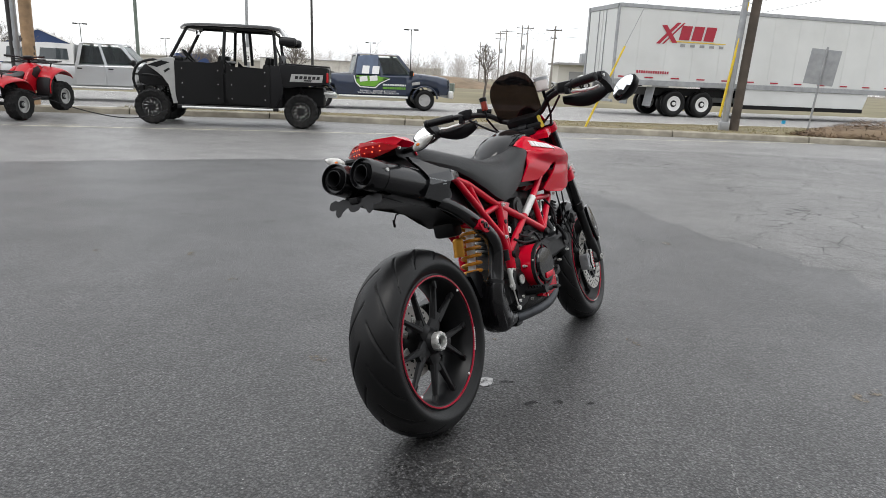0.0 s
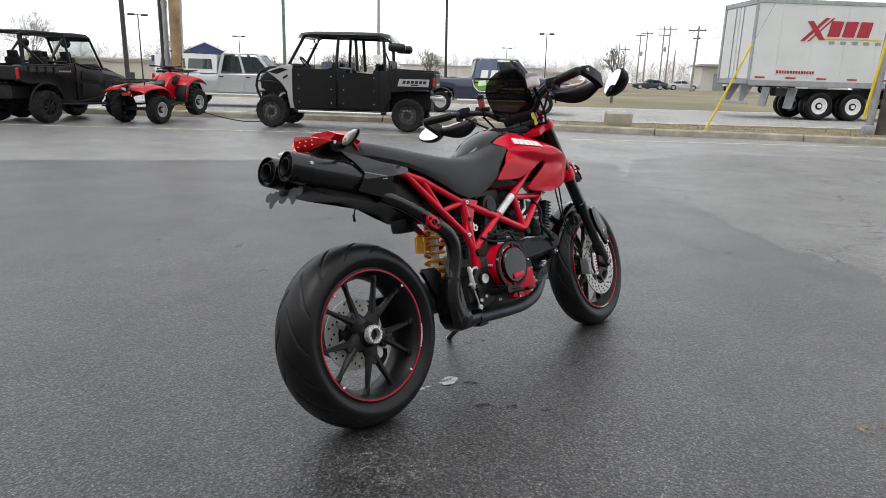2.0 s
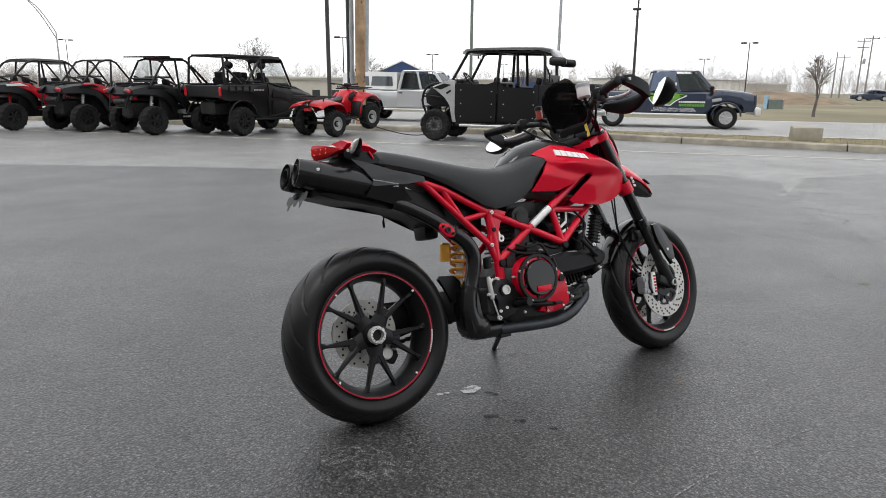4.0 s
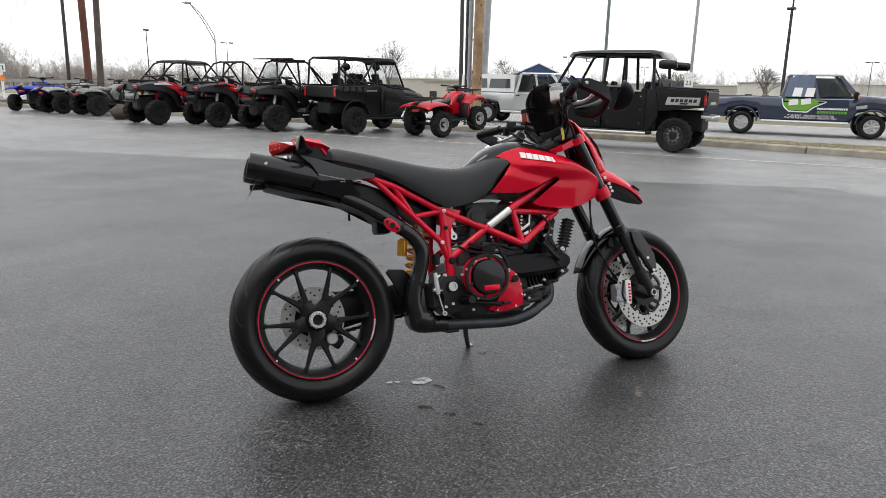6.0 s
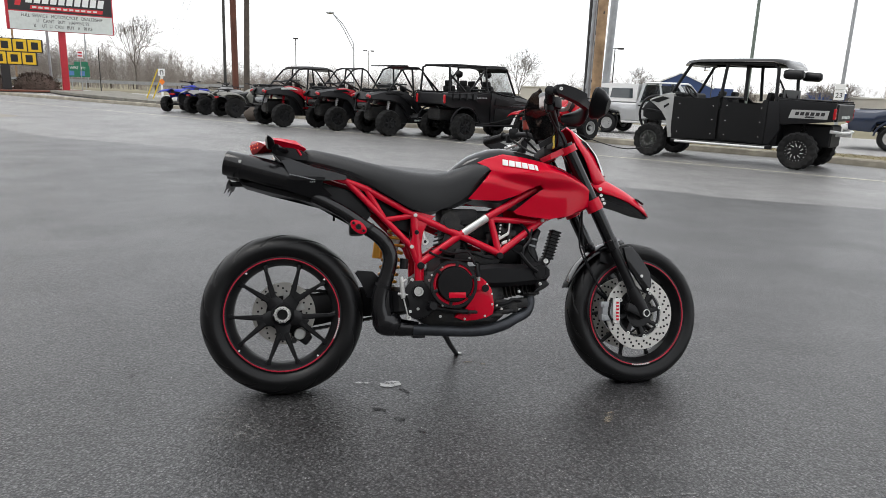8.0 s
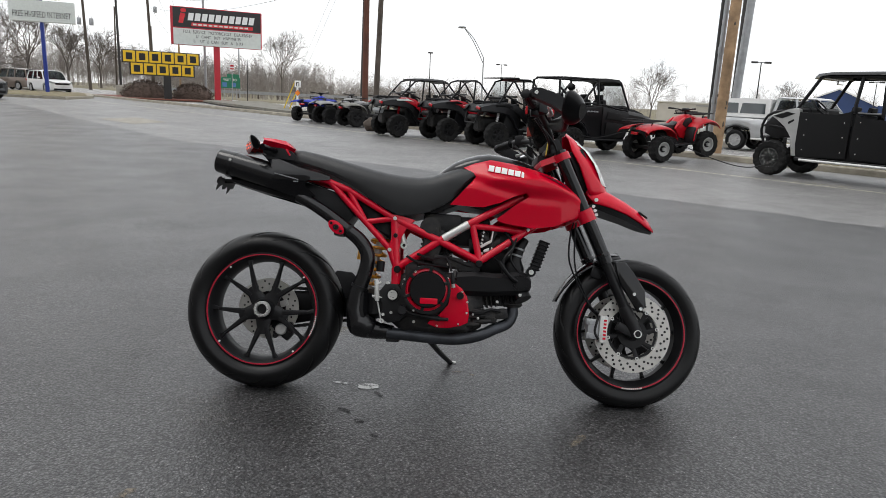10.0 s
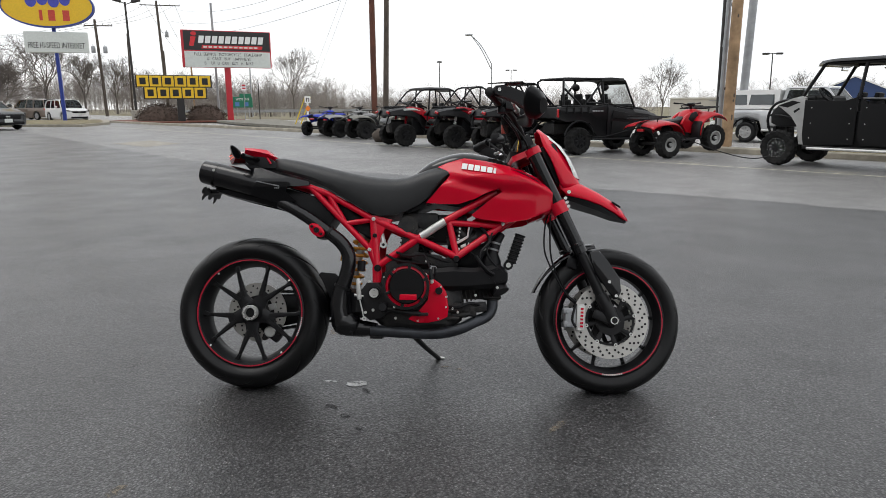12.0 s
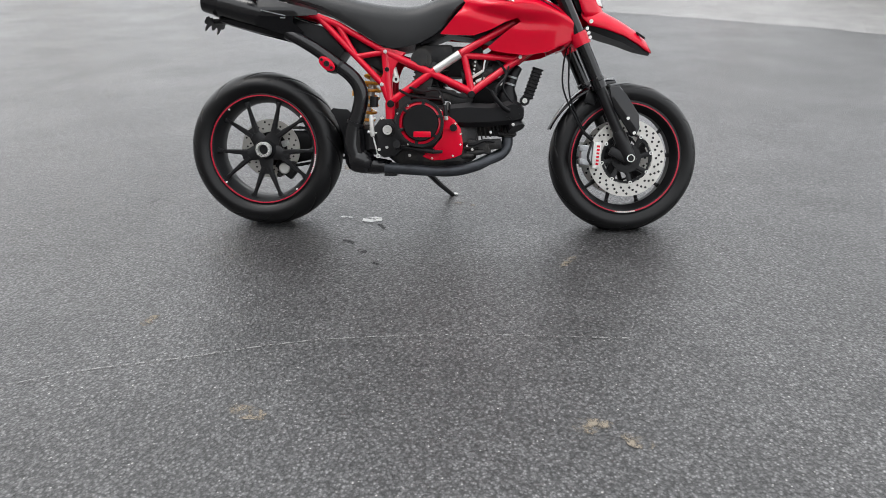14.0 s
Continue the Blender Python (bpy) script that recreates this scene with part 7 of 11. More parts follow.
    rings = [[bm.verts.new(V(-0.1 + (4.25 + o) * math.cos(a), 11.25 + (2.0 + o) * math.sin(a), z)) for a in [2 * math.pi * k / 48 for k in range(48)]] for o, z in ((0.12, -0.3), (0.12, 0.40), (-0.03, 0.40))]
    ring_faces(bm, rings, True, False)
    part("oval_rim", bm, M_signblue, oval)
    inn_red = mat("inn_red", (0.55, 0.05, 0.03), 0.4)
    inn_violet = mat("inn_violet", (0.05, 0.06, 0.42), 0.4)
    for x0, w in ((-1.05, 0.35), (-0.05, 0.75), (1.30, 0.75)):
        bm = bmesh.new()
        flat_box(bm, x0 + 0.25, 10.35, w * 0.85, 1.05, 0.35, 0.38)
        part("oval_shape", bm, inn_red, oval, "red upright block")
    for k in range(4):
        bm = bmesh.new()
        blobs = [V(-1.6 + 1.05 * k + 0.52 * math.cos(a), 11.75 + 0.2 * (k % 2) + 0.62 * math.sin(a), 0) for a in [2 * math.pi * j / 20 for j in range(20)]]
        loft(bm, [[p + V(0, 0, z) for p in blobs] for z in (0.35 + 0.002 * k, 0.385 + 0.003 * k)])
        part("oval_shape", bm, inn_violet, oval, "blue rounded shape")
    # green highway sign
    t = thing("highway_sign", facing(-66.9, 6.7, 0, 5), "small green highway sign on two posts", "road sign")
    bm = bmesh.new()
    flat_box(bm, 0, 1.45, 1.9, 1.0, 0.03, 0.06, 0.01)
    pn = part("panel", bm, M_signgreen, t)
    bm = bmesh.new()
    flat_box(bm, 0.3, 2.1, 1.1, 0.32, 0.03, 0.06, 0.01)
    part("top_panel", bm, M_signgreen, t)
    letters("WEST  TO", 0.3, M_white, pn, Matrix.Translation((0, 1.72, 0.065)), "lettering", 0.9, 0.003)
    bm = bmesh.new()
    for x0 in (-0.5, 0.35):
        flat_box(bm, x0, 1.27, 0.4, 0.4, 0.062, 0.07)
    part("shield", bm, mat("shield_blue", (0.08, 0.2, 0.45), 0.4), pn, "blue route shields")
    for x0 in (-0.5, 0.6):
        bm = bmesh.new()
        box(bm, (x0, 0.95, 0), (0.07, 2.0, 0.05))
        part("post", bm, M_galv, t)
    # small posts and signs near the corner
    t = thing("road_sign", facing(-60, 6.4, 0, 0), "narrow red and white sign on a post", "road sign")
    bm = bmesh.new()
    flat_box(bm, 0, 2.7, 0.4, 0.55, 0.02, 0.03, 0.01)
    part("panel", bm, M_white, t)
    bm = bmesh.new()
    flat_box(bm, 0, 2.85, 0.3, 0.14, 0.031, 0.036)
    flat_box(bm, 0, 2.6, 0.3, 0.1, 0.031, 0.036)
    part("panel_stripe", bm, M_signred, t)
    bm = bmesh.new()
    box(bm, (0, 1.4, 0), (0.06, 2.9, 0.05))
    part("post", bm, M_galv, t)
    pole("thin_post", -52, 6.9, 0.0, 3.1, 0.035, 0.03, M_darkpole, "thin dark steel post", (0, 0), 8, "post")
    pole("thin_post", -56, 4.1, 0.0, 9, 0.10, 0.08, M_galv, "pale steel mast behind the sign", (0, -0.01), 8, "post")
    t = thing("lane_sign", facing(-33.0, 7.55, 0.1, 10) @ Matrix.Scale(0.8, 4), "white arrow sign with an orange marker below", "road sign")
    bm = bmesh.new()
    flat_box(bm, 0, 1.65, 0.40, 0.42, 0.03, 0.045, 0.02)
    part("panel", bm, M_white, t)
    bm = bmesh.new()
    flat_box(bm, -0.08, 1.62, 0.05, 0.22, 0.046, 0.05)
    flat_box(bm, 0.08, 1.62, 0.05, 0.22, 0.046, 0.05)
    flat_box(bm, 0.0, 1.74, 0.2, 0.04, 0.046, 0.05)
    part("arrows", bm, M_letter, t)
    bm = bmesh.new()
    flat_box(bm, 0, 0.75, 0.12, 1.5, -0.03, 0.02)
    part("post", bm, M_white, t)
    bm = bmesh.new()
    loft(bm, [[V(x, y, z) for x, y in ((0, 0.9), (0.18, 1.1), (0, 1.3), (-0.18, 1.1))] for z in (0.03, 0.045)])
    part("marker", bm, M_amber, t)
    for k in range(2):
        t = thing("guy_wire", Matrix.Translation((-35.6 + 0.12 * k, 7.2 + 0.28 * k, 0.08)), "slanting guy wire in a yellow guard", "guy wire", "corner guy wires")
        bm = bmesh.new()
        tube(bm, [(0, 0, -0.1), (0.25, 0.60, 1.5)], 0.032, 6)
        part("guard", bm, M_yellow, t)
        bm = bmesh.new()
        tube(bm, [(0.25, 0.60, 1.5), (1.2, 2.88, 7.2)], 0.008, 4)
        part("wire", bm, M_galv, t)


build_signs()


# ---- buildings ----
M_blueclad = mat("blue_cladding", (0.022, 0.05, 0.15), 0.5, var=0.08, scale=0.3)
# beige made paler than the wall, with distance haze mixed into its colour
M_beige = mat("beige_masonry", (0.47, 0.44, 0.39), 0.85, var=0.08, scale=0.3, bump=0.2, bscale=4)
M_cream = mat("cream_panel", (0.62, 0.60, 0.55), 0.7, var=0.06, scale=0.3)
M_roofgrey = mat("grey_roofing", (0.3, 0.3, 0.3), 0.8, var=0.1, scale=0.5)
M_bldyel = mat("yellow_fascia", (0.80, 0.42, 0.02), 0.5, var=0.06, scale=0.5)
M_awn = mat("red_awning", (0.35, 0.04, 0.04), 0.6, var=0.1, scale=0.8)
M_dkglass = mat("dark_shop_glass", (0.03, 0.035, 0.04), 0.08, var=0.2, scale=0.4, coat=0.5)


def build_buildings():
    # big store across the road: local x along the front, y away from the lot
    m = Matrix.Translation((-125.0, 162.3, -4.3)) @ Matrix.Rotation(radians(35), 4, "Z")
    t = thing("store_building", m, "long beige store with a blue gabled entrance", "building")
    bm = bmesh.new()
    box(bm, (30, 22, 3.4), (160, 40, 6.8))
    part("wall", bm, M_beige, t)
    bm = bmesh.new()
    box(bm, (30, 22, 6.95), (160.6, 40.6, 0.35))
    part("parapet", bm, M_cream, t)
    bm = bmesh.new()
    prism_y(bm, [(-17, 0), (10.5, 0), (10.5, 8.0), (5.2, 8.2), (-3.2, 11.8), (-11.6, 8.2), (-17, 8.0)], -1.5, 6)
    gb = part("entrance_gable", bm, M_blueclad, t, "dark blue gabled entrance")
    bm = bmesh.new()
    for a, b in (((5.6, 8.05), (-3.2, 11.95)), ((-3.2, 11.95), (-12, 8.05))):
        p, q = V(a[0], -1.6, a[1]), V(b[0], -1.6, b[1])
        d = q - p
        box(bm, (p + q) / 2, (d.length, 0.5, 0.35), Matrix.Rotation(-math.atan2(d.z, d.x), 4, "Y"))
    part("gable_trim", bm, M_white, gb)
    bm = bmesh.new()
    for k, w in enumerate((1.3, 1.7, 2.2, 1.4, 0.3, 1.3)):
        box(bm, (-7.2 + 2.0 * k, -1.56, 4.6), (w, 0.12, 1.9))
    part("sign_shape", bm, M_white, gb, "white block shapes on the gable")
    bm = bmesh.new()
    for k in range(9):
        box(bm, (-6.5 + 1.3 * k, -1.55, 3.0), (0.9, 0.08, 0.35))
    part("sign_shape", bm, M_signwht, gb)
    bm = bmesh.new()
    box(bm, (-3.2, -1.55, 0.9), (27, 0.1, 0.5))
    part("base_band", bm, M_signred, gb)
    for x0, w in ((33, 9), (70, 14)):
        bm = bmesh.new()
        box(bm, (x0, 0, 3.9), (w, 6, 7.8))
        part("side_entrance", bm, M_blueclad, t, "blue side block")
    for x0 in (14, 20, 26, 46, 52):
        bm = bmesh.new()
        box(bm, (x0, 1.9, 1.2), (2.4, 0.2, 1.6))
        part("window", bm, M_cream, t)
    # white industrial building
    t = thing("depot_building", Matrix.Translation((7.0, 112, -0.25)) @ Matrix.Rotation(radians(8), 4, "Z"), "white flat-roofed depot with roof units", "building")
    bm = bmesh.new()
    box(bm, (4, 4, 1.8), (20, 9, 3.6))
    part("wall", bm, M_cream, t)
    bm = bmesh.new()
    box(bm, (4, 3.4, 3.75), (21, 11, 0.3))
    part("roof", bm, M_roofgrey, t)
    for x0 in (-3, 4, 10):
        bm = bmesh.new()
        box(bm, (x0, -0.53, 1.4), (2.6, 0.1, 2.4))
        part("dock_door", bm, M_roofgrey, t)
    bm = bmesh.new()
    box(bm, (-1.2, 1.5, 4.7), (2.4, 2, 1.5), None, 0.05, 1)
    for k in range(5):
        box(bm, (-1.2, 0.47, 4.15 + 0.28 * k), (2.2, 0.06, 0.06))
    part("roof_unit", bm, M_galv, t, "grey roof ventilation unit")
    # restaurant with yellow fascia
    m = Matrix.Translation((-70.0, -19.95, 0)) @ Matrix.Rotation(radians(17), 4, "Z")
    t = thing("restaurant_building", m, "low restaurant with yellow fascia and red awning", "building")
    bm = bmesh.new()
    box(bm, (-5, -1.7, 2.0), (10, 10, 4.0))
    part("wall", bm, M_cream, t)
    bm = bmesh.new()
    box(bm, (-5, -1.7, 4.62), (10.3, 10.3, 1.24), None, 0.05, 1)
    part("fascia", bm, M_bldyel, t, "yellow fascia band")
    bm = bmesh.new()
    box(bm, (-5, -1.7, 5.32), (10.8, 11.0, 0.18))
    part("roof_edge", bm, M_signred, t)
    bm = bmesh.new()
    loft(bm, [[V(0.2, y, 4.05), V(0.2, y, 3.85), V(1.6, y, 3.10), V(1.7, y, 3.18)] for y in (-7, -1, 4.75)])
    part("awning", bm, M_awn, t, "sloping red awning")
    for k in range(4):
        bm = bmesh.new()
        box(bm, (0.03, -5.6 + 2.45 * k, 1.9), (0.08, 2.1, 2.2))
        part("window", bm, M_dkglass, t)
    warm = mat("warm_lamp", (1.0, 0.55, 0.2), 0.5, emit=1.5)
    for y in (2.0, 2.75):
        bm = bmesh.new()
        blob(bm, (0.3, y, 2.75), (0.2, 0.24, 0.2), 2)
        part("wall_lamp", bm, warm, t, "warm globe lamp")
    # small far buildings
    for x, y, w, h, mt, lab in ((-104.7, 106.3, 14, 3.4, M_beige, "small beige building far beyond the road"), (-90, 118, 10, 2.8, M_cream, "small white building far beyond the road"),
                                (-60, 190, 40, 5, M_cream, "long pale warehouse on the horizon")):
        t = thing("far_building", Matrix.Translation((x, y, -2.6)) @ Matrix.Rotation(radians(30), 4, "Z"), lab, "building", "far buildings")
        bm = bmesh.new()
        box(bm, (0, 0, h / 2 + 0.4), (w, 8, h + 0.8))
        part("wall", bm, mt, t)
        bm = bmesh.new()
        box(bm, (0, 0, h + 0.9), (w + 0.6, 8.6, 0.25))
        part("roof", bm, M_roofgrey, t)
        for k in range(int(w / 4)):
            bm = bmesh.new()
            box(bm, (-w / 2 + 2 + 4 * k, -4.02, h * 0.5), (1.6, 0.1, 1.2))
            part("window", bm, M_dkglass, t)


build_buildings()


# ---- trees, brush ----
def branches(bm, p, d, length, r, depth, rng, sides):
    q = p + d * length
    mid = p + d * length * 0.5 + V(rng.uniform(-1, 1), rng.uniform(-1, 1), 0) * length * 0.05
    tube(bm, [p, mid, q], [r, r * 0.82, r * 0.62], sides, False)
    if depth == 0:
        return
    k = rng.choice((3, 3, 4)) if depth > 1 else 4
    for i in range(k):
        a = rng.uniform(0, 6.283)
        spread = rng.uniform(0.35, 0.75) if i else rng.uniform(0.1, 0.3)
        side = d.orthogonal().normalized()
        side.rotate(Matrix.Rotation(a, 3, d))
        nd = (d + side * spread * 1.25 + V(0, 0, 0.04)).normalized()
        start = p.lerp(q, rng.uniform(0.55, 0.95)) if i else q
        branches(bm, start, nd, length * rng.uniform(0.62, 0.82), r * (0.6 if i else 0.7), depth - 1, rng, max(3, sides - 1))


def bare_tree(x, y, z, h, seed, label, depth=5, r=None, stems=4):
    rng = random.Random(seed)
    t = thing("tree", Matrix.Translation((x, y, z)), label, "tree", "bare winter trees")
    bm = bmesh.new()
    r = r or h * 0.022
    trunk = h * (0.26 if stems <= 4 else 0.09)
    tube(bm, [(0, 0, -0.3), (0, 0, 0.2), (0.02 * h, 0, trunk)], [r * 1.35, r * 1.1, r * 0.85], 8, False)
    part("trunk", bm, M_bark, t)
    bm = bmesh.new()
    for i in range(stems):
        a = 6.283 / stems * i + rng.uniform(-0.5, 0.5)
        s = rng.uniform(0.25, 0.6 if stems <= 4 else 1.1) if i else 0.08
        branches(bm, V(0.02 * h, 0, trunk * (0.75 + 0.08 * min(i, 3))), V(s * math.cos(a), s * math.sin(a), 1).normalized(), h * rng.uniform(0.20, 0.26), r * 0.62, depth - 1, rng, 5)
    part("crown", bm, M_bark, t, "bare twigs", 80)


def thicket(name, label, spots, material, twigs, seed):
    """Many leafless stems in one object; spots: (x, y, z, height)."""
    rng = random.Random(seed)
    vs, fs = [], []

    def spike(p, q, r):
        i = len(vs)
        d = (q - p)
        s = d.orthogonal().normalized() * r
        u = d.normalized().cross(s)
        vs.extend((p + s, p - s * 0.5 + u * 0.87, p - s * 0.5 - u * 0.87, q))
        fs.extend(((i, i + 1, i + 3), (i + 1, i + 2, i + 3), (i + 2, i, i + 3)))
    for x, y, z, h in spots:
        base = V(x, y, z)
        top = base + V(rng.uniform(-0.06, 0.06) * h, rng.uniform(-0.06, 0.06) * h, h)
        spike(base, top, h * 0.0055)
        for k in range(twigs):
            t = rng.uniform(0.22, 0.92)
            a = rng.uniform(0, 6.283)
            ln = h * rng.uniform(0.14, 0.36) * (1.2 - 0.75 * t)
            p = base.lerp(top, t)
            q = p + V(math.cos(a) * ln, math.sin(a) * ln, ln * rng.uniform(0.5, 1.3))
            spike(p, q, h * 0.0026)
            for j in range(3):
                b = rng.uniform(0, 6.283)
                m = p.lerp(q, rng.uniform(0.3, 0.8))
                spike(m, m + V(math.cos(b), math.sin(b), 1.2) * ln * 0.45, h * 0.0016)
    me = bpy.data.meshes.new(name)
    me.from_pydata([tuple(v) for v in vs], [], fs)
    me.materials.append(material)
    ob = new(name, me)
    tagged(ob, label, "trees", "", "stuff")


def build_trees():
    rng = random.Random(4)
    bare_tree(-2.9, 35.0, 0.02, 3.0, 11, "small bare street tree on the grass bank", 5, 0.06, 3)
    bare_tree(-52.6, 44.5, -0.6, 6.8, 12, "slender bare tree beyond the road", 6, 0.07)
    bare_tree(-58.1, 68.0, -1.5, 6.8, 13, "bare tree beyond the road", 6, 0.08)
    bare_tree(-104.2, -23.2, 0, 13.0, 14, "large bare many-stemmed tree behind the restaurant", 6, 0.17, 8)
    bare_tree(-103.2, -28.5, 0, 12.0, 15, "large bare tree behind the restaurant", 6, 0.2)
    bare_tree(-98.0, -20.5, 0, 10.5, 34, "large bare many-stemmed tree behind the restaurant", 6, 0.15, 9)
    bare_tree(-108.0, -12.0, 0, 9.5, 35, "wide bare tree behind the inn sign", 6, 0.16)
    bare_tree(-112.0, -17.5, 0, 12.5, 16, "wide bare tree behind the inn sign", 6, 0.2)
    bare_tree(-120.0, -9.0, 0, 10, 17, "wide bare tree behind the inn sign", 6, 0.16)
    bare_tree(-91.1, 15.0, 0, 9.5, 18, "slender bare tree by the guard rail", 6, 0.10)
    bare_tree(-30.0, 80.0, -1.4, 6.0, 19, "bare tree across the road", 5)
    bare_tree(-42.0, 84.0, -1.6, 6.2, 20, "bare tree across the road", 5)
    bare_tree(-64, 118, -2.5, 8, 21, "bare tree in the far car park", 5)
    bare_tree(-98, 148, -4, 9, 22, "bare tree beside the store", 5)
    spots = []
    for i in range(1250):
        a = radians(rng.uniform(45, 200))
        d = rng.uniform(240, 330)
        spots.append((d * math.cos(a), d * math.sin(a), -5.5, rng.uniform(9, 15)))
    for i in range(150):
        a = radians(rng.uniform(45, 110))
        d = rng.uniform(200, 260)
        spots.append((d * math.cos(a), d * math.sin(a), -3.5, rng.uniform(8, 14)))
    thicket("far_woods", "line of bare far woods, haze painted pale into the twigs", spots, M_hazewood, 26, 5)
    spots = []
    for i in range(1050):
        t = rng.random()
        spots.append((-95 - 45 * rng.random(), 2 + 62 * t, -0.6 - 1.5 * t, rng.uniform(2.2, 4.4)))
    for i in range(260):
        t = rng.random()
        spots.append((-112 - 40 * rng.random(), -2 + 30 * t, -0.6, rng.uniform(4.2, 7.2)))
    for i in range(420):
        spots.append((-128 - 30 * rng.random(), -45 + 47 * rng.random(), 0.0, rng.uniform(4, 8)))
    thicket("roadside_brush", "dense leafless brush, its brown greyed by painted haze", spots, M_brush, 34, 6)
    spots = [(rng.uniform(-45, -20), rng.uniform(112, 150), 0.2, rng.uniform(2.0, 4.0)) for i in range(120)]
    # bank brush takes the same pale colour, with haze painted in
    thicket("bank_brush", "brush on the far bank in haze-paled colour", spots, M_hazewood, 20, 7)
    # dead brush raked into a heap on the verge
    vs, fs = [], []
    rh = random.Random(21)
    for i in range(5200):
        a, rr = rh.uniform(0, 6.283), math.sqrt(rh.random())
        top = 0.50 * (1 - rr ** 1.6)
        p = V(8.3 + 2.1 * rr * math.cos(a), 17.9 + 1.1 * rr * math.sin(a), 0.05 + top * rh.uniform(0.3, 1.0))
        b, ln = rh.uniform(0, 6.283), rh.uniform(0.05, 0.22)
        q = p + V(math.cos(b) * ln, math.sin(b) * ln, rh.uniform(-0.02, 0.10))
        w = V(-math.sin(b), math.cos(b), 0.4) * rh.uniform(0.004, 0.016)
        k = len(vs)
        vs.extend((tuple(p - w), tuple(p + w), tuple(q)))
        fs.append((k, k + 1, k + 2))
    me = bpy.data.meshes.new("brush_heap")
    me.from_pydata(vs, [], fs)
    me.materials.append(mat("dead_brush", (0.17, 0.115, 0.075), 0.95, var=0.3, scale=2, island=0.5))
    tagged(new("brush_heap", me), "heap of brown dead brush on the verge", "brush", "", "stuff")
    bm = bmesh.new()
    for i in range(2):
        blob(bm, (8.3 + 0.5 * i, 17.9, 0.05), (1.7 - 0.5 * i, 0.9, 0.34), 3)
    for v in bm.verts:
        v.co += 0.10 * noise.noise_vector(v.co * 3)
    setting("heap_earth", bm, M_earth, "brown earth under the dead brush", "ground")
    # small marker flag and street cabinet
    t = thing("marker_flag", Matrix.Translation((7.02, 20.98, 0.08)), "small blue utility marker flag on the verge", "flag")
    bm = bmesh.new()
    tube(bm, [(0, 0, -0.05), (0.01, 0, 0.22)], 0.003, 5)
    part("stake", bm, M_galv, t)
    bm = bmesh.new()
    box(bm, (0.06, 0, 0.18), (0.11, 0.006, 0.09))
    part("flag", bm, M_flagblue, t, "bright blue flag")
    t = thing("street_cabinet", Matrix.Translation((-6.4, 44.5, -0.05)), "grey street cabinet with a pale blue side", "cabinet")
    bm = bmesh.new()
    box(bm, (0.25, 0, 0.33), (0.75, 0.5, 0.66), None, 0.03, 1)
    part("body", bm, M_steelgr, t)
    bm = bmesh.new()
    box(bm, (-0.28, -0.05, 0.42), (0.22, 0.45, 0.84), None, 0.02, 1)
    part("side_box", bm, M_paleblue, t, "pale blue side box")
    # clipped hedge domes round the tile sign
    for k, (x, y, w, h) in enumerate(((-52.6, -0.2, 1.8, 1.25), (-52.9, 3.0, 1.55, 1.15))):
        t = thing("hedge", Matrix.Translation((x, y, 0)), "clipped brown winter hedge under the sign", "hedge", "sign hedges")
        bm = bmesh.new()
        for i in range(2600):
            a, b = rng.uniform(0, 6.283), math.asin(rng.random() ** 0.7)
            dirv = V(math.cos(a) * math.cos(b) * 1.3, math.sin(a) * math.cos(b) * w, math.sin(b) * h + 0.05)
            p = dirv * rng.uniform(0.72, 1.0)
            q = p + dirv.normalized() * rng.uniform(0.06, 0.18) + V(rng.uniform(-1, 1), rng.uniform(-1, 1), rng.uniform(-1, 1)) * 0.08
            s = V(rng.uniform(-1, 1), rng.uniform(-1, 1), rng.uniform(-1, 1)) * 0.035
            bm.faces.new([bm.verts.new(v) for v in (p - s, p + s, q)])
        blob(bm, (0, 0, 0.1), (1.15, w * 0.88, h * 0.85), 3)
        part("crown", bm, M_hedge, t)
    # tussocks on the verge
    rng2 = random.Random(9)
    vs, fs = [], []
    for i in range(15000):
        s, f = rng2.uniform(2.6, 34), rng2.random()
        n = kerb_n(s) + 0.18 + (6.85 - kerb_n(s) - 0.18) * f
        z = 0.12 - 0.10 * f if f < 0.5 else 0.07 - 0.28 * (f - 0.5)
        c = rp(s, n, z)
        a, h = rng2.uniform(0, 6.283), rng2.uniform(0.015, 0.05) * (1 - 0.5 * f)
        w = V(math.cos(a), math.sin(a), 0) * 0.007
        tip = c + V(rng2.uniform(-1, 1) * h * 0.8, rng2.uniform(-1, 1) * h * 0.8, h)
        k = len(vs)
        vs.extend((tuple(c - w), tuple(c + w), tuple(tip)))
        fs.append((k, k + 1, k + 2))
    me = bpy.data.meshes.new("grass")
    me.from_pydata(vs, [], fs)
    me.materials.append(mat("grass_blades", (0.22, 0.18, 0.085), 0.9, var=0.3, scale=0.8, island=0.4, dirt=0.5, dirt_col=(0.10, 0.13, 0.04)))
    tagged(new("grass", me), "tufts of dry winter grass on the verge", "grass", "", "stuff")


build_trees()


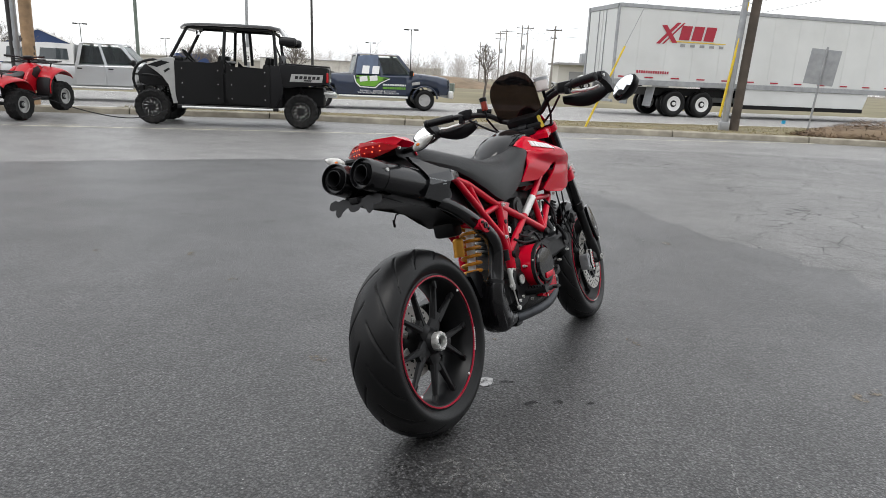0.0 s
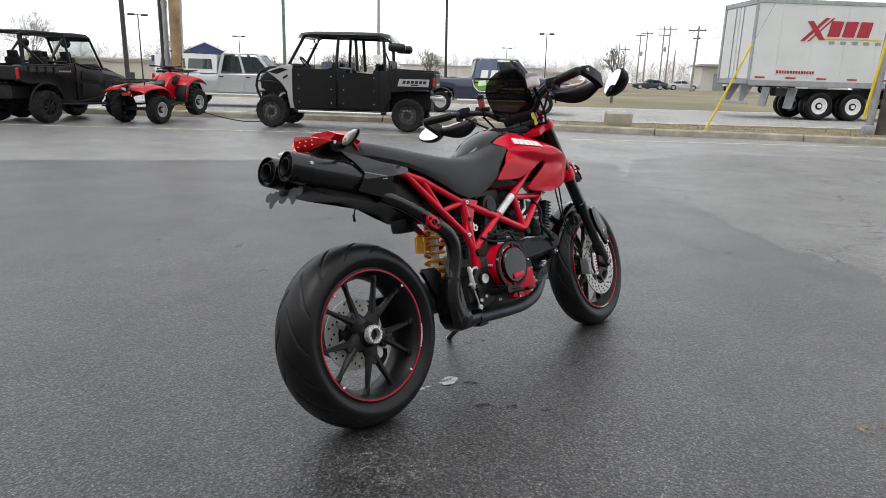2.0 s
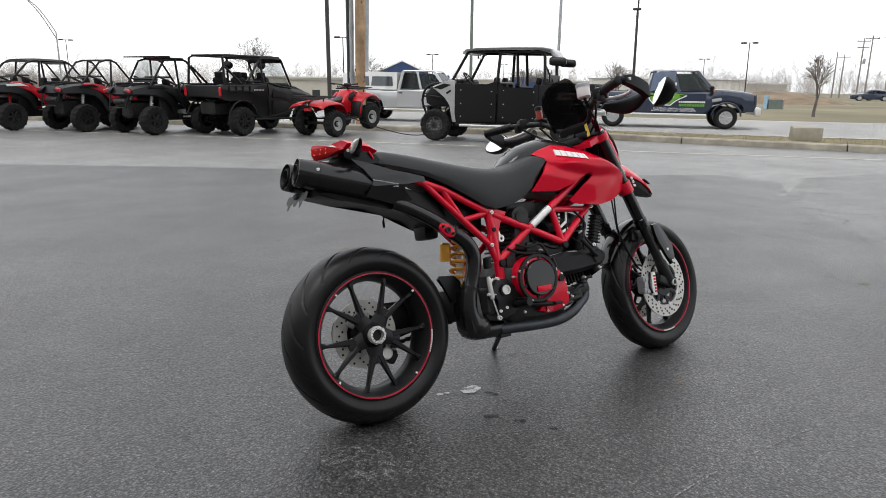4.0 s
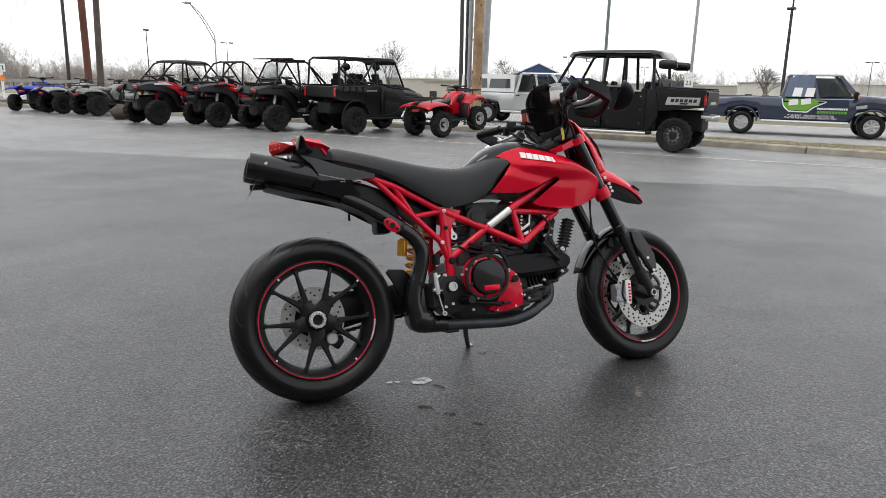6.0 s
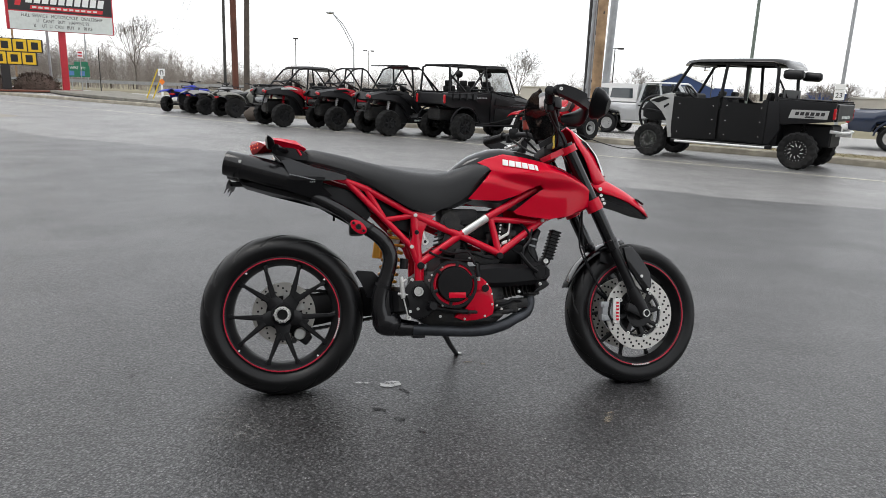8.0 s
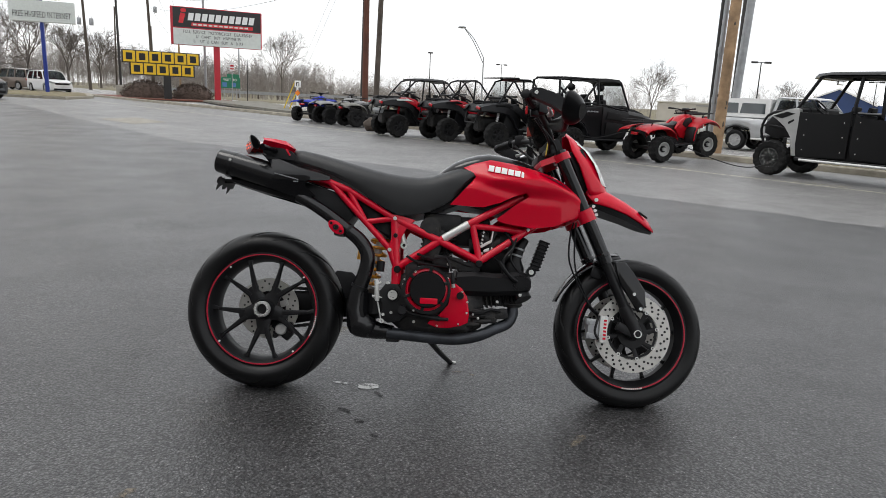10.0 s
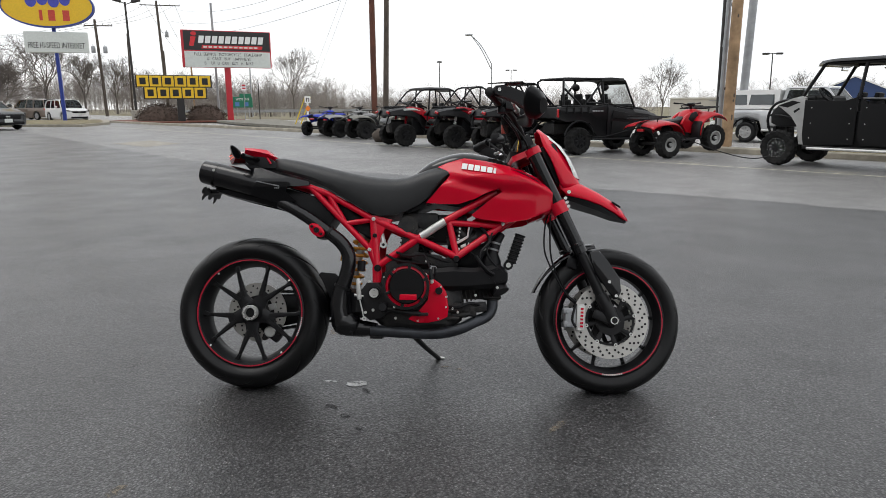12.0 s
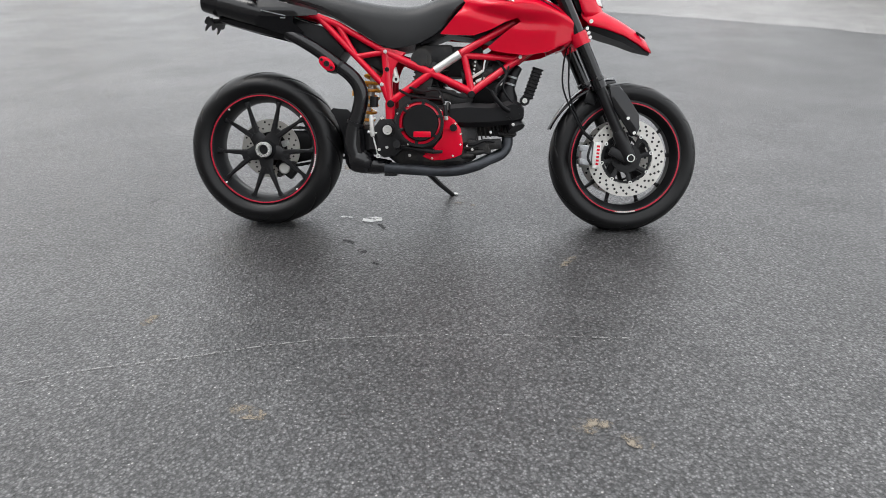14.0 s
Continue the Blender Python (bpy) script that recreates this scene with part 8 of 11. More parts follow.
# ---- left corner ground details ----
def build_corner():
    bm = bmesh.new()
    loft(bm, [[V(x, y, z) for x, y in ((-56, -13.5), (-43.0, -8.6), (-40.6, -3.9), (-46, -3.0), (-56, -4.2))] for z in (-0.05, 0.14)])
    setting("island_kerb", bm, M_kerb, "low kerbed traffic island", "kerb")
    bm = bmesh.new()
    loft(bm, [[V(x, y, z) for x, y in ((-55.5, -13.0), (-43.6, -8.3), (-41.1, -4.2), (-46, -3.4), (-55.5, -4.6))] for z in (0.1, 0.16)])
    setting("island_grass", bm, M_drygrass, "worn green and brown island grass", "grass")
    bm = bmesh.new()
    loft(bm, [[V(x, y, z) for x, y in ((-56, -4.0), (-49.5, -2.5), (-49.2, 5.2), (-55, 6.0), (-64, 0))] for z in (-0.02, 0.06)])
    setting("mulch_bed", bm, M_mulch, "bed of red bark mulch", "ground")
    bm = bmesh.new()
    loft(bm, [[V(x, y, z) for x, y in ((-49, 3.6), (-44, 4.2), (-31, 6.9), (-31.5, 8.2), (-52, 8.0))] for z in (-0.02, 0.12)])
    setting("corner_kerb", bm, M_walk, "worn grey concrete corner pavement", "pavement")
    bm = bmesh.new()
    bm.faces.new([bm.verts.new((x, y, 0.006)) for x, y in ((-20.7, -0.5), (-18.3, 0.6), (-19.8, 1.5), (-22.3, 0.5))])
    setting("patch_repair", bm, M_conc, "pale patched square in the asphalt", "asphalt")
    t = thing("guard_rail", Matrix.Translation((-71.4, 11.8, 0)) @ Matrix.Rotation(radians(75), 4, "Z"), "galvanised steel guard rail with yellow end", "guard rail")
    for k in range(14):
        bm = bmesh.new()
        box(bm, (-14 + 2 * k, 0, 0.35), (0.12, 0.15, 0.75))
        part("post", bm, M_wooddk, t)
    bm = bmesh.new()
    loft(bm, [[V(x, -0.1 + o, z) for o, z in ((0, 0.42), (0.04, 0.50), (0, 0.57), (0.04, 0.65), (0, 0.72), (-0.02, 0.72), (-0.02, 0.42))] for x in (-14.5, 12.5)])
    part("rail", bm, M_galv, t)
    bm = bmesh.new()
    box(bm, (-14.6, 0, 0.45), (0.25, 0.3, 0.7), None, 0.03, 1)
    part("rail_end", bm, M_yellow, t, "yellow end cap")
    # fire lane lettering along the line
    for word, s in (("FIRE", 2.45), ("LANE", 5.04)):
        m = Matrix.Translation(rp(s, 0.27, 0.0065)) @ Matrix.Rotation(ROAD_TURN, 4, "Z")
        ob = letters(word, 0.42, M_fire, None, Matrix.Diagonal((0.86, 1, 1, 1)), "fire_lane_marking")
        ob.matrix_basis = m
        tagged(ob, "worn pale painted fire lane word", "road marking", "fire lane words", "structure")
    # marks on the asphalt by the motorcycle
    rngm = random.Random(3)
    # pale colour paints the bright reflection on a wet spill
    M_spill_glint = worn_paint("wet_spill_glint", (0.62, 0.62, 0.61), 0.72, 40)
    M_scuff = worn_paint("pale_scuff", (0.17, 0.168, 0.162), 0.30, 60)
    M_tan = worn_paint("tan_stain", (0.20, 0.17, 0.13), 0.45, 25)
    M_oil = worn_paint("oil_spot", (0.018, 0.018, 0.019), 0.7, 30)

    def mark(name, x, y, rx, ry, turn, material, label, z=0.0065):
        bm = bmesh.new()
        pts = []
        for k in range(22):
            a = 2 * math.pi * k / 22
            w = 1 + 0.35 * noise.noise(V(math.cos(a) * 1.5 + x * 9, math.sin(a) * 1.5 + y * 9, 0))
            p = Matrix.Rotation(turn, 2) @ Vector((rx * w * math.cos(a), ry * w * math.sin(a)))
            pts.append(bm.verts.new((x + p.x, y + p.y, z)))
        bm.faces.new(pts)
        setting(name, bm, material, label, "stain")
    mark("spill_mark", 0.318, 2.40, 0.042, 0.030, 1.1, M_spill_glint, "small wet spill with its reflection painted pale")
    mark("spill_mark", 0.255, 2.305, 0.035, 0.009, 1.0, M_spill_glint, "small wet spill with its reflection painted pale")
    mark("scuff_mark", 0.35, 1.77, 0.17, 0.09, 0.3, M_scuff, "faint pale scuffed patch")
    mark("scuff_mark", 1.78, 2.61, 0.05, 0.03, 1.3, M_tan, "faint tan stain")
    mark("scuff_mark", 1.87, 2.69, 0.04, 0.025, 0.8, M_tan, "faint tan stain")
    mark("oil_mark", 0.60, 2.29, 0.022, 0.014, 0.6, M_oil, "small dark oil spot")
    mark("oil_mark", 0.72, 2.315, 0.018, 0.011, 0.6, M_oil, "small dark oil spot")
    mark("oil_mark", 0.50, 2.26, 0.03, 0.012, 0.6, M_oil, "small dark oil spot")
    mark("oil_mark", 0.40, 2.42, 0.03, 0.012, 0.2, M_oil, "small dark oil spot")
    for k in range(26):
        mark("scuff_mark", rngm.uniform(-2.5, 3.0), rngm.uniform(0.8, 5.5), rngm.uniform(0.02, 0.07), rngm.uniform(0.01, 0.04), rngm.uniform(0, 3), M_scuff if k % 3 else M_tan, "faint pale scuff on the asphalt", 0.0055)
    bm = bmesh.new()
    pts = [V(1.08, 1.17, 0), V(1.08, 1.37, 0), V(1.11, 1.62, 0), V(1.15, 2.00, 0), V(1.26, 2.40, 0), V(1.37, 2.68, 0), V(1.47, 2.92, 0)]
    sm, _ = spline(pts, [0] * 7, 14)
    for a, b in zip(sm, sm[1:]):
        if rngm.random() < 0.92:
            d = (b - a).normalized()
            o = V(-d.y, d.x, 0) * 0.0026
            bm.faces.new([bm.verts.new(p + V(0, 0, 0.0068)) for p in (a - o, b - o, b + o, a + o)])
    setting("scratch_line", bm, worn_paint("chalky_scratch", (0.26, 0.26, 0.255), 0.55, 45), "thin broken pale scratch in the asphalt", "stain")


build_corner()


# ---- vehicles: local x ahead, y to the left, z up ----
def vehicle_wheel(parent, x, y, r, w, rim_r, rim_mat, tyre_mat, lug=0, spokes=6, style="spoke", face=None):
    """One wheel as a part of its vehicle, with tyre and rim below it."""
    side = 1 if y > 0 else -1
    bm = bmesh.new()
    disc_y(bm, (0, 0, 0), rim_r * 0.45, -w * 0.3, w * 0.3, 12)
    wheel = part("wheel", bm, M_blackmt, parent)
    wheel.matrix_basis = Matrix.Translation((x, y, r))
    key = (round(r, 3), round(w, 3), round(rim_r, 3), lug)
    if key not in TYRES:
        bm = bmesh.new()
        tyre_mesh(bm, r, w, rim_r, 0, 96 if lug else 40, lug=lug)
        TYRES[key] = finish(bm, "tyre", M_rubber, 45)
        TYRES[key].materials.clear()
        TYRES[key].materials.append(tyre_mat)
    tyre = new("tyre", TYRES[key])
    tyre.parent = wheel
    bm = bmesh.new()
    o = side * w * 0.42
    disc_y(bm, (0, 0, 0), rim_r, o - side * 0.05, o, 32, rim_r * 0.86)
    lathe_y(bm, [(rim_r * 0.88, o - side * 0.03), (rim_r * 0.3, o - side * 0.06), (0.01, o - side * 0.05)], 24, cap=False)
    if style == "spoke":
        for k in range(spokes):
            a = 2 * math.pi * k / spokes
            spoke(bm, (0, 0, 0), a, rim_r * 0.15, a, rim_r * 0.9, 0.07 * rim_r / 0.2, 0.045 * rim_r / 0.2, o - side * 0.01, o - side * 0.005, 0.03)
    disc_y(bm, (0, 0, 0), rim_r * 0.24, o - side * 0.03, o + side * 0.012, 14)
    part("rim", bm, rim_mat, wheel)
    if face:
        bm = bmesh.new()
        for k in range(spokes * 2):
            a = 2 * math.pi * (k + 0.5) / (spokes * 2)
            spoke(bm, (0, 0, 0), a + 0.12, rim_r * 0.45, a - 0.1, rim_r * 0.72, 0.016, 0.010, o + side * 0.012, o + side * 0.012, 0.004)
        for k in range(22):
            a = 2 * math.pi * k / 22
            disc_y(bm, (rim_r * 0.93 * math.cos(a), 0, rim_r * 0.93 * math.sin(a)), 0.006, o, o + side * 0.006, 6)
        part("rim_accent", bm, face, wheel, "bright machined accents")
    return wheel


TYRES = {}
M_utvblk = mat("utv_black_plastic", (0.007, 0.007, 0.008), 0.40, var=0.12, scale=4, dirt=0.1, dirt_col=(0.03, 0.028, 0.026), spec=0.3)
M_utvmat = mat("matt_black_panel", (0.006, 0.006, 0.0065), 0.55, var=0.1, scale=3, spec=0.25)
M_utvred = mat("utv_red_plastic", (0.40, 0.006, 0.016), 0.35, var=0.08, scale=3, coat=0.2, spec=0.2)
M_silver = mat("silver_plastic", (0.42, 0.42, 0.41), 0.4, 0.2, var=0.08)
M_atvred = mat("quad_red_plastic", (0.46, 0.005, 0.014), 0.33, var=0.06, scale=4, coat=0.3, spec=0.2)
M_atvgrey = mat("quad_grey_plastic", (0.26, 0.26, 0.26), 0.45, var=0.1, scale=4)
M_atvcamo = mat("camouflage_plastic", (0.24, 0.235, 0.21), 0.55, var=0.3, scale=9, dirt=0.8, dirt_col=(0.05, 0.05, 0.04))
M_atvblue = mat("quad_blue_plastic", (0.012, 0.03, 0.34), 0.45, var=0.08, scale=4, spec=0.2)
M_taillamp = mat("red_lamp", (0.45, 0.01, 0.015), 0.25, var=0.08, coat=0.5)
M_polycarb = glass("clear_polycarbonate", (0.88, 0.9, 0.9), 0.82, 0.05)


def utv_seat(parent, x, y, z):
    bm = bmesh.new()
    box(bm, (x, y, z), (0.45, 0.45, 0.14), None, 0.04)
    box(bm, (x - 0.24, y, z + 0.28), (0.13, 0.42, 0.52), Matrix.Rotation(radians(-12), 4, "Y"), 0.05)
    box(bm, (x - 0.30, y, z + 0.58), (0.09, 0.24, 0.18), Matrix.Rotation(radians(-12), 4, "Y"), 0.03)
    part("seat", bm, M_utvmat, parent)


def steering(parent, x, y, z):
    bm = bmesh.new()
    c = V(x, y, z)
    ax = V(-0.75, 0, 0.66)
    e1, e2 = V(0, 1, 0), ax.cross(V(0, 1, 0)).normalized()
    tube(bm, [c + 0.17 * (math.cos(a) * e1 + math.sin(a) * e2) for a in [2 * math.pi * k / 18 for k in range(19)]], 0.016, 6)
    tube(bm, [c, c - ax * 0.3], 0.02, 6)
    for a in (0.5, 2.6, 4.7):
        tube(bm, [c, c + 0.17 * (math.cos(a) * e1 + math.sin(a) * e2)], 0.012, 5)
    part("steering_wheel", bm, M_utvmat, parent)


def cage(parent, tubes, r=0.024, material=None):
    for pts in tubes:
        for sg in (-1, 1):
            bm = bmesh.new()
            tube(bm, [(x, sg * y, z) for x, y, z in pts], r, 8)
            part("cage_tube", bm, material or M_utvblk, parent)


def suspension(parent, x, y, r, coil_mat):
    for sg in (-1, 1):
        bm = bmesh.new()
        tube(bm, [(x, sg * 0.25, r + 0.05), (x, sg * (y - 0.1), r)], 0.022, 7)
        tube(bm, [(x - 0.1, sg * 0.25, r - 0.05), (x, sg * (y - 0.1), r - 0.06)], 0.02, 7)
        part("suspension_arm", bm, M_utvblk, parent)
        bm = bmesh.new()
        a, b = V(x - 0.02, sg * (y - 0.22), r + 0.02), V(x + 0.02, sg * 0.36, r + 0.48)
        d = (b - a).normalized()
        e1 = d.orthogonal().normalized()
        e2 = d.cross(e1)
        tube(bm, [a.lerp(b, 0.1 + 0.8 * i / 60) + 0.038 * (math.cos(i * 0.75) * e1 + math.sin(i * 0.75) * e2) for i in range(61)], 0.009, 5)
        tube(bm, [a, b], 0.018, 7)
        part("coil_shock", bm, coil_mat, parent)


def crew_utv(m):
    t = thing("utility_vehicle", m, "black four-door utility side-by-side with roof and cargo bed", "utility vehicle")
    wb = 2.87
    for x in (0, wb):
        for sg in (-1, 1):
            vehicle_wheel(t, x, sg * 0.64, 0.345, 0.25, 0.19, M_blackmt, M_mud, 16, 5, "spoke", M_alu)
    suspension(t, 0, 0.6, 0.345, M_utvblk)
    suspension(t, wb, 0.6, 0.345, M_utvblk)
    bm = bmesh.new()
    prism_y(bm, [(0.36, 0.40), (2.42, 0.36), (2.50, 0.55), (2.48, 0.80), (2.45, 1.05), (0.45, 1.02), (0.40, 0.8)], -0.66, 0.66, 0.03)
    part("tub", bm, M_utvmat, t)
    bm = bmesh.new()
    prism_y(bm, [(2.42, 0.75), (3.0, 0.72), (3.16, 0.80), (3.18, 0.98), (3.05, 1.14), (2.72, 1.27), (2.46, 1.30)], -0.50, 0.50, 0.05)
    part("hood", bm, M_utvblk, t)
    for sg in (-1, 1):
        bm = bmesh.new()
        prism_y(bm, [(2.36, 0.42), (2.48, 0.42), (2.52, 0.78), (2.64, 0.95), (2.92, 1.12), (2.94, 1.16), (2.66, 1.27), (2.48, 1.31), (2.42, 1.28), (2.40, 0.90)], sg * 0.60, sg * 0.705, 0.02)
        fd = part("front_fender", bm, M_silver, t, "silver front fender")
        bm = bmesh.new()
        prism_y(bm, [(2.50, 1.20), (2.74, 1.10), (2.92, 1.14), (2.66, 1.23)], sg * 0.706, sg * 0.71)
        prism_y(bm, [(2.52, 1.10), (2.62, 1.04), (2.60, 1.00), (2.50, 1.07)], sg * 0.706, sg * 0.71)
        part("fender_decal", bm, M_utvmat, fd)
        # flat doors
        for x0, x1 in ((1.50, 2.40), (0.60, 1.46)):
            bm = bmesh.new()
            if x0 > 1:
                poly = [(x0, 0.45), (x1 - 0.02, 0.40), (x1 + 0.02, 0.60), (x1 + 0.02, 1.24), (x0 + 0.25, 1.20), (x0 + 0.08, 1.25), (x0, 1.30)]
            else:
                poly = [(x0, 0.42), (x1 - 0.08, 0.45), (x1, 0.60), (x1 - 0.02, 1.28), (x1 - 0.12, 1.16), (x0 + 0.15, 1.13), (x0 + 0.06, 1.22), (x0, 1.22)]
            prism_y(bm, poly, sg * 0.675, sg * 0.715, 0.012)
            dr = part("door", bm, M_utvmat, t, "matt black flat door")
            for bx, bz in ((x0 + 0.10, 0.55), (x1 - 0.12, 0.55), (x0 + 0.10, 1.08), (x1 - 0.12, 1.1), (x0 + 0.1, 0.82), (x1 - 0.12, 0.82)):
                bm = bmesh.new()
                disc_y(bm, (bx, 0, bz), 0.010, sg * 0.714, sg * 0.722, 8)
                part("door_rivet", bm, M_alu, dr)
        bm = bmesh.new()
        tube(bm, [(0.55, sg * 0.72, 0.36), (2.30, sg * 0.72, 0.36)], 0.028, 8)
        part("step_bar", bm, M_alu, t, "bright step bar")
        bm = bmesh.new()
        box(bm, (1.42, sg * 0.68, 0.37), (1.95, 0.10, 0.07), None, 0.01, 1)
        part("rocker", bm, M_utvblk, t)
        bm = bmesh.new()
        prism_y(bm, [(0.62, 0.42), (0.50, 0.42), (0.34, 0.70), (0.36, 0.84), (0.42, 1.22), (0.60, 1.22)], sg * 0.62, sg * 0.70, 0.015)
        part("rear_quarter", bm, M_utvblk, t)
    # cargo bed
    bm = bmesh.new()
    prism_y(bm, [(0.38, 0.86), (-0.48, 0.90), (-0.50, 1.20), (0.42, 1.22)], -0.62, 0.62, 0.03)
    bed = part("cargo_bed", bm, M_utvblk, t, "black cargo bed")
    for sg in (-1, 1):
        bm = bmesh.new()
        prism_y(bm, [(0.42, 0.82), (0.30, 0.80), (-0.20, 0.86), (-0.52, 0.90), (-0.54, 1.22), (0.44, 1.26)], sg * 0.62, sg * 0.69, 0.02)
        sd = part("bed_side", bm, M_utvblk, bed)
        bm = bmesh.new()
        prism_y(bm, [(0.22, 0.93), (-0.42, 0.93), (-0.44, 1.08), (0.18, 1.08)], sg * 0.691, sg * 0.697)
        dc = part("bed_decal", bm, M_silver, sd, "silver decal with black bars")
        bm = bmesh.new()
        for k in range(6):
            x0 = 0.12 - 0.085 * k
            prism_y(bm, [(x0, 0.985), (x0 - 0.062, 0.985), (x0 - 0.075, 1.045), (x0 - 0.013, 1.045)], sg * 0.697, sg * 0.701)
        prism_y(bm, [(-0.05, 0.945), (-0.2, 0.945), (-0.22, 0.972), (-0.07, 0.972)], sg * 0.697, sg * 0.701)
        part("decal_bar", bm, M_letter, dc)
        bm = bmesh.new()
        box(bm, (-0.52, sg * 0.655, 1.03), (0.05, 0.08, 0.20), None, 0.015, 1)
        part("tail_light", bm, M_taillamp, bed, "red tail lamp")
        bm = bmesh.new()
        tube(bm, [(0.44, sg * 0.64, 1.27), (-0.52, sg * 0.64, 1.24)], 0.016, 6)
        part("bed_rail", bm, M_utvblk, bed)
    bm = bmesh.new()
    box(bm, (-0.53, 0, 1.05), (0.05, 1.16, 0.30), None, 0.015, 1)
    tg = part("tailgate", bm, M_utvblk, bed, "black tailgate")
    bm = bmesh.new()
    for k in range(6):
        box(bm, (-0.558, 0.25 - 0.1 * k, 0.97), (0.01, 0.06, 0.05))
    part("tailgate_script", bm, M_signwht, tg, "pale bars on the tailgate")
    bm = bmesh.new()
    tube(bm, [(-0.45, -0.5, 0.72), (-0.62, -0.45, 0.70), (-0.66, 0, 0.70), (-0.62, 0.45, 0.70), (-0.45, 0.5, 0.72)], 0.03, 8)
    box(bm, (-0.5, 0, 0.66), (0.4, 0.1, 0.08))
    part("rear_bumper", bm, M_alu, t, "bright rear bumper tube")
    bm = bmesh.new()
    box(bm, (0, 0, 0.62), (0.9, 0.7, 0.4), None, 0.03, 1)
    part("engine_bay", bm, M_utvmat, t)
    # front guard
    for sg in (-1, 1):
        bm = bmesh.new()
        tube(bm, [(3.20, sg * 0.34, 0.55), (3.30, sg * 0.36, 0.85), (3.18, sg * 0.40, 1.14), (2.85, sg * 0.50, 1.24), (2.62, sg * 0.62, 1.16)], 0.026, 8, True, 3)
        tube(bm, [(3.28, sg * 0.36, 0.95), (2.9, sg * 0.60, 0.95), (2.62, sg * 0.62, 0.9)], 0.02, 7)
        part("brush_guard", bm, M_utvblk, t)
        bm = bmesh.new()
        blob(bm, (3.10, sg * 0.36, 1.04), (0.10, 0.14, 0.06), 2)
        part("headlight", bm, M_clear, t)
    bm = bmesh.new()
    tube(bm, [(3.28, -0.36, 0.72), (3.34, 0, 0.72), (3.28, 0.36, 0.72)], 0.026, 8)
    box(bm, (3.15, 0, 0.62), (0.1, 0.7, 0.25), None, 0.02, 1)
    part("front_bumper", bm, M_utvblk, t)
    # cab frame and roof
    cage(t, [[(2.50, 0.66, 1.28), (2.18, 0.60, 1.86), (2.10, 0.60, 1.90), (0.62, 0.60, 1.88), (0.52, 0.62, 1.80), (0.48, 0.66, 1.20)], [(1.50, 0.66, 1.25), (1.46, 0.60, 1.88)], [(1.10, 0.45, 1.20), (1.14, 0.42, 1.86)]], 0.032)
    for x, z in ((2.14, 1.89), (1.46, 1.88), (0.56, 1.86), (1.48, 1.25)):
        bm = bmesh.new()
        tube(bm, [(x, -0.60, z), (x, 0.60, z)], 0.028, 8)
        part("cage_tube", bm, M_utvblk, t)
    bm = bmesh.new()
    loft(bm, [[V(x, -hw, z), V(x, -hw * 0.94, z + 0.05), V(x, -hw * 0.5, z + 0.075), V(x, hw * 0.5, z + 0.075), V(x, hw * 0.94, z + 0.05), V(x, hw, z)] for x, hw, z in
              ((2.30, 0.60, 1.84), (2.22, 0.66, 1.885), (2.0, 0.68, 1.91), (1.2, 0.69, 1.92), (0.6, 0.69, 1.915), (0.42, 0.67, 1.88), (0.36, 0.62, 1.80))])
    part("roof", bm, M_blackgl, t, "glossy black moulded roof", 60)
    for sg in (-1, 1):
        bm = bmesh.new()
        tube(bm, [(0.42, sg * 0.60, 1.70), (0.36, sg * 0.60, 1.70), (0.12, sg * 0.60, 1.69), (0.08, sg * 0.60, 1.69)], [0.07, 0.09, 0.085, 0.05], 14)
        part("speaker_pod", bm, M_utvblk, t, "black speaker pod")
        bm = bmesh.new()
        tube(bm, [(0.50, sg * 0.55, 1.60), (0.38, sg * 0.3, 1.25)], 0.018, 6)
        part("cage_brace", bm, M_utvblk, t)
        for x in (1.9, 0.98):
            utv_seat(t, x, sg * 0.34, 0.70)
    bm = bmesh.new()
    box(bm, (0.42, 0, 1.33), (0.03, 1.1, 0.2), None, 0.01, 1)
    part("rear_panel", bm, M_utvblk, t)
    bm = bmesh.new()
    box(bm, (2.40, 0, 1.22), (0.25, 1.2, 0.2), None, 0.04, 1)
    part("dashboard", bm, M_utvmat, t)
    steering(t, 2.22, 0.34, 1.33)
    bm = bmesh.new()
    box(bm, (2.10, 0, 1.80), (0.04, 0.25, 0.08), None, 0.015, 1)
    part("rear_view_mirror", bm, M_chrome, t)
    return t


def shock_absorber(parent, a, b, coil_mat):
    a, b = Vector(a), Vector(b)
    bm = bmesh.new()
    d = (b - a).normalized()
    e1 = d.orthogonal().normalized()
    e2 = d.cross(e1)
    tube(bm, [a.lerp(b, 0.08 + 0.72 * i / 60) + 0.040 * (math.cos(i * 0.75) * e1 + math.sin(i * 0.75) * e2) for i in range(61)], 0.010, 5)
    tube(bm, [a, b], 0.022, 7)
    tube(bm, [a.lerp(b, 0.72), b], 0.036, 10)
    part("coil_shock", bm, coil_mat, parent, "pale coil shock absorber")


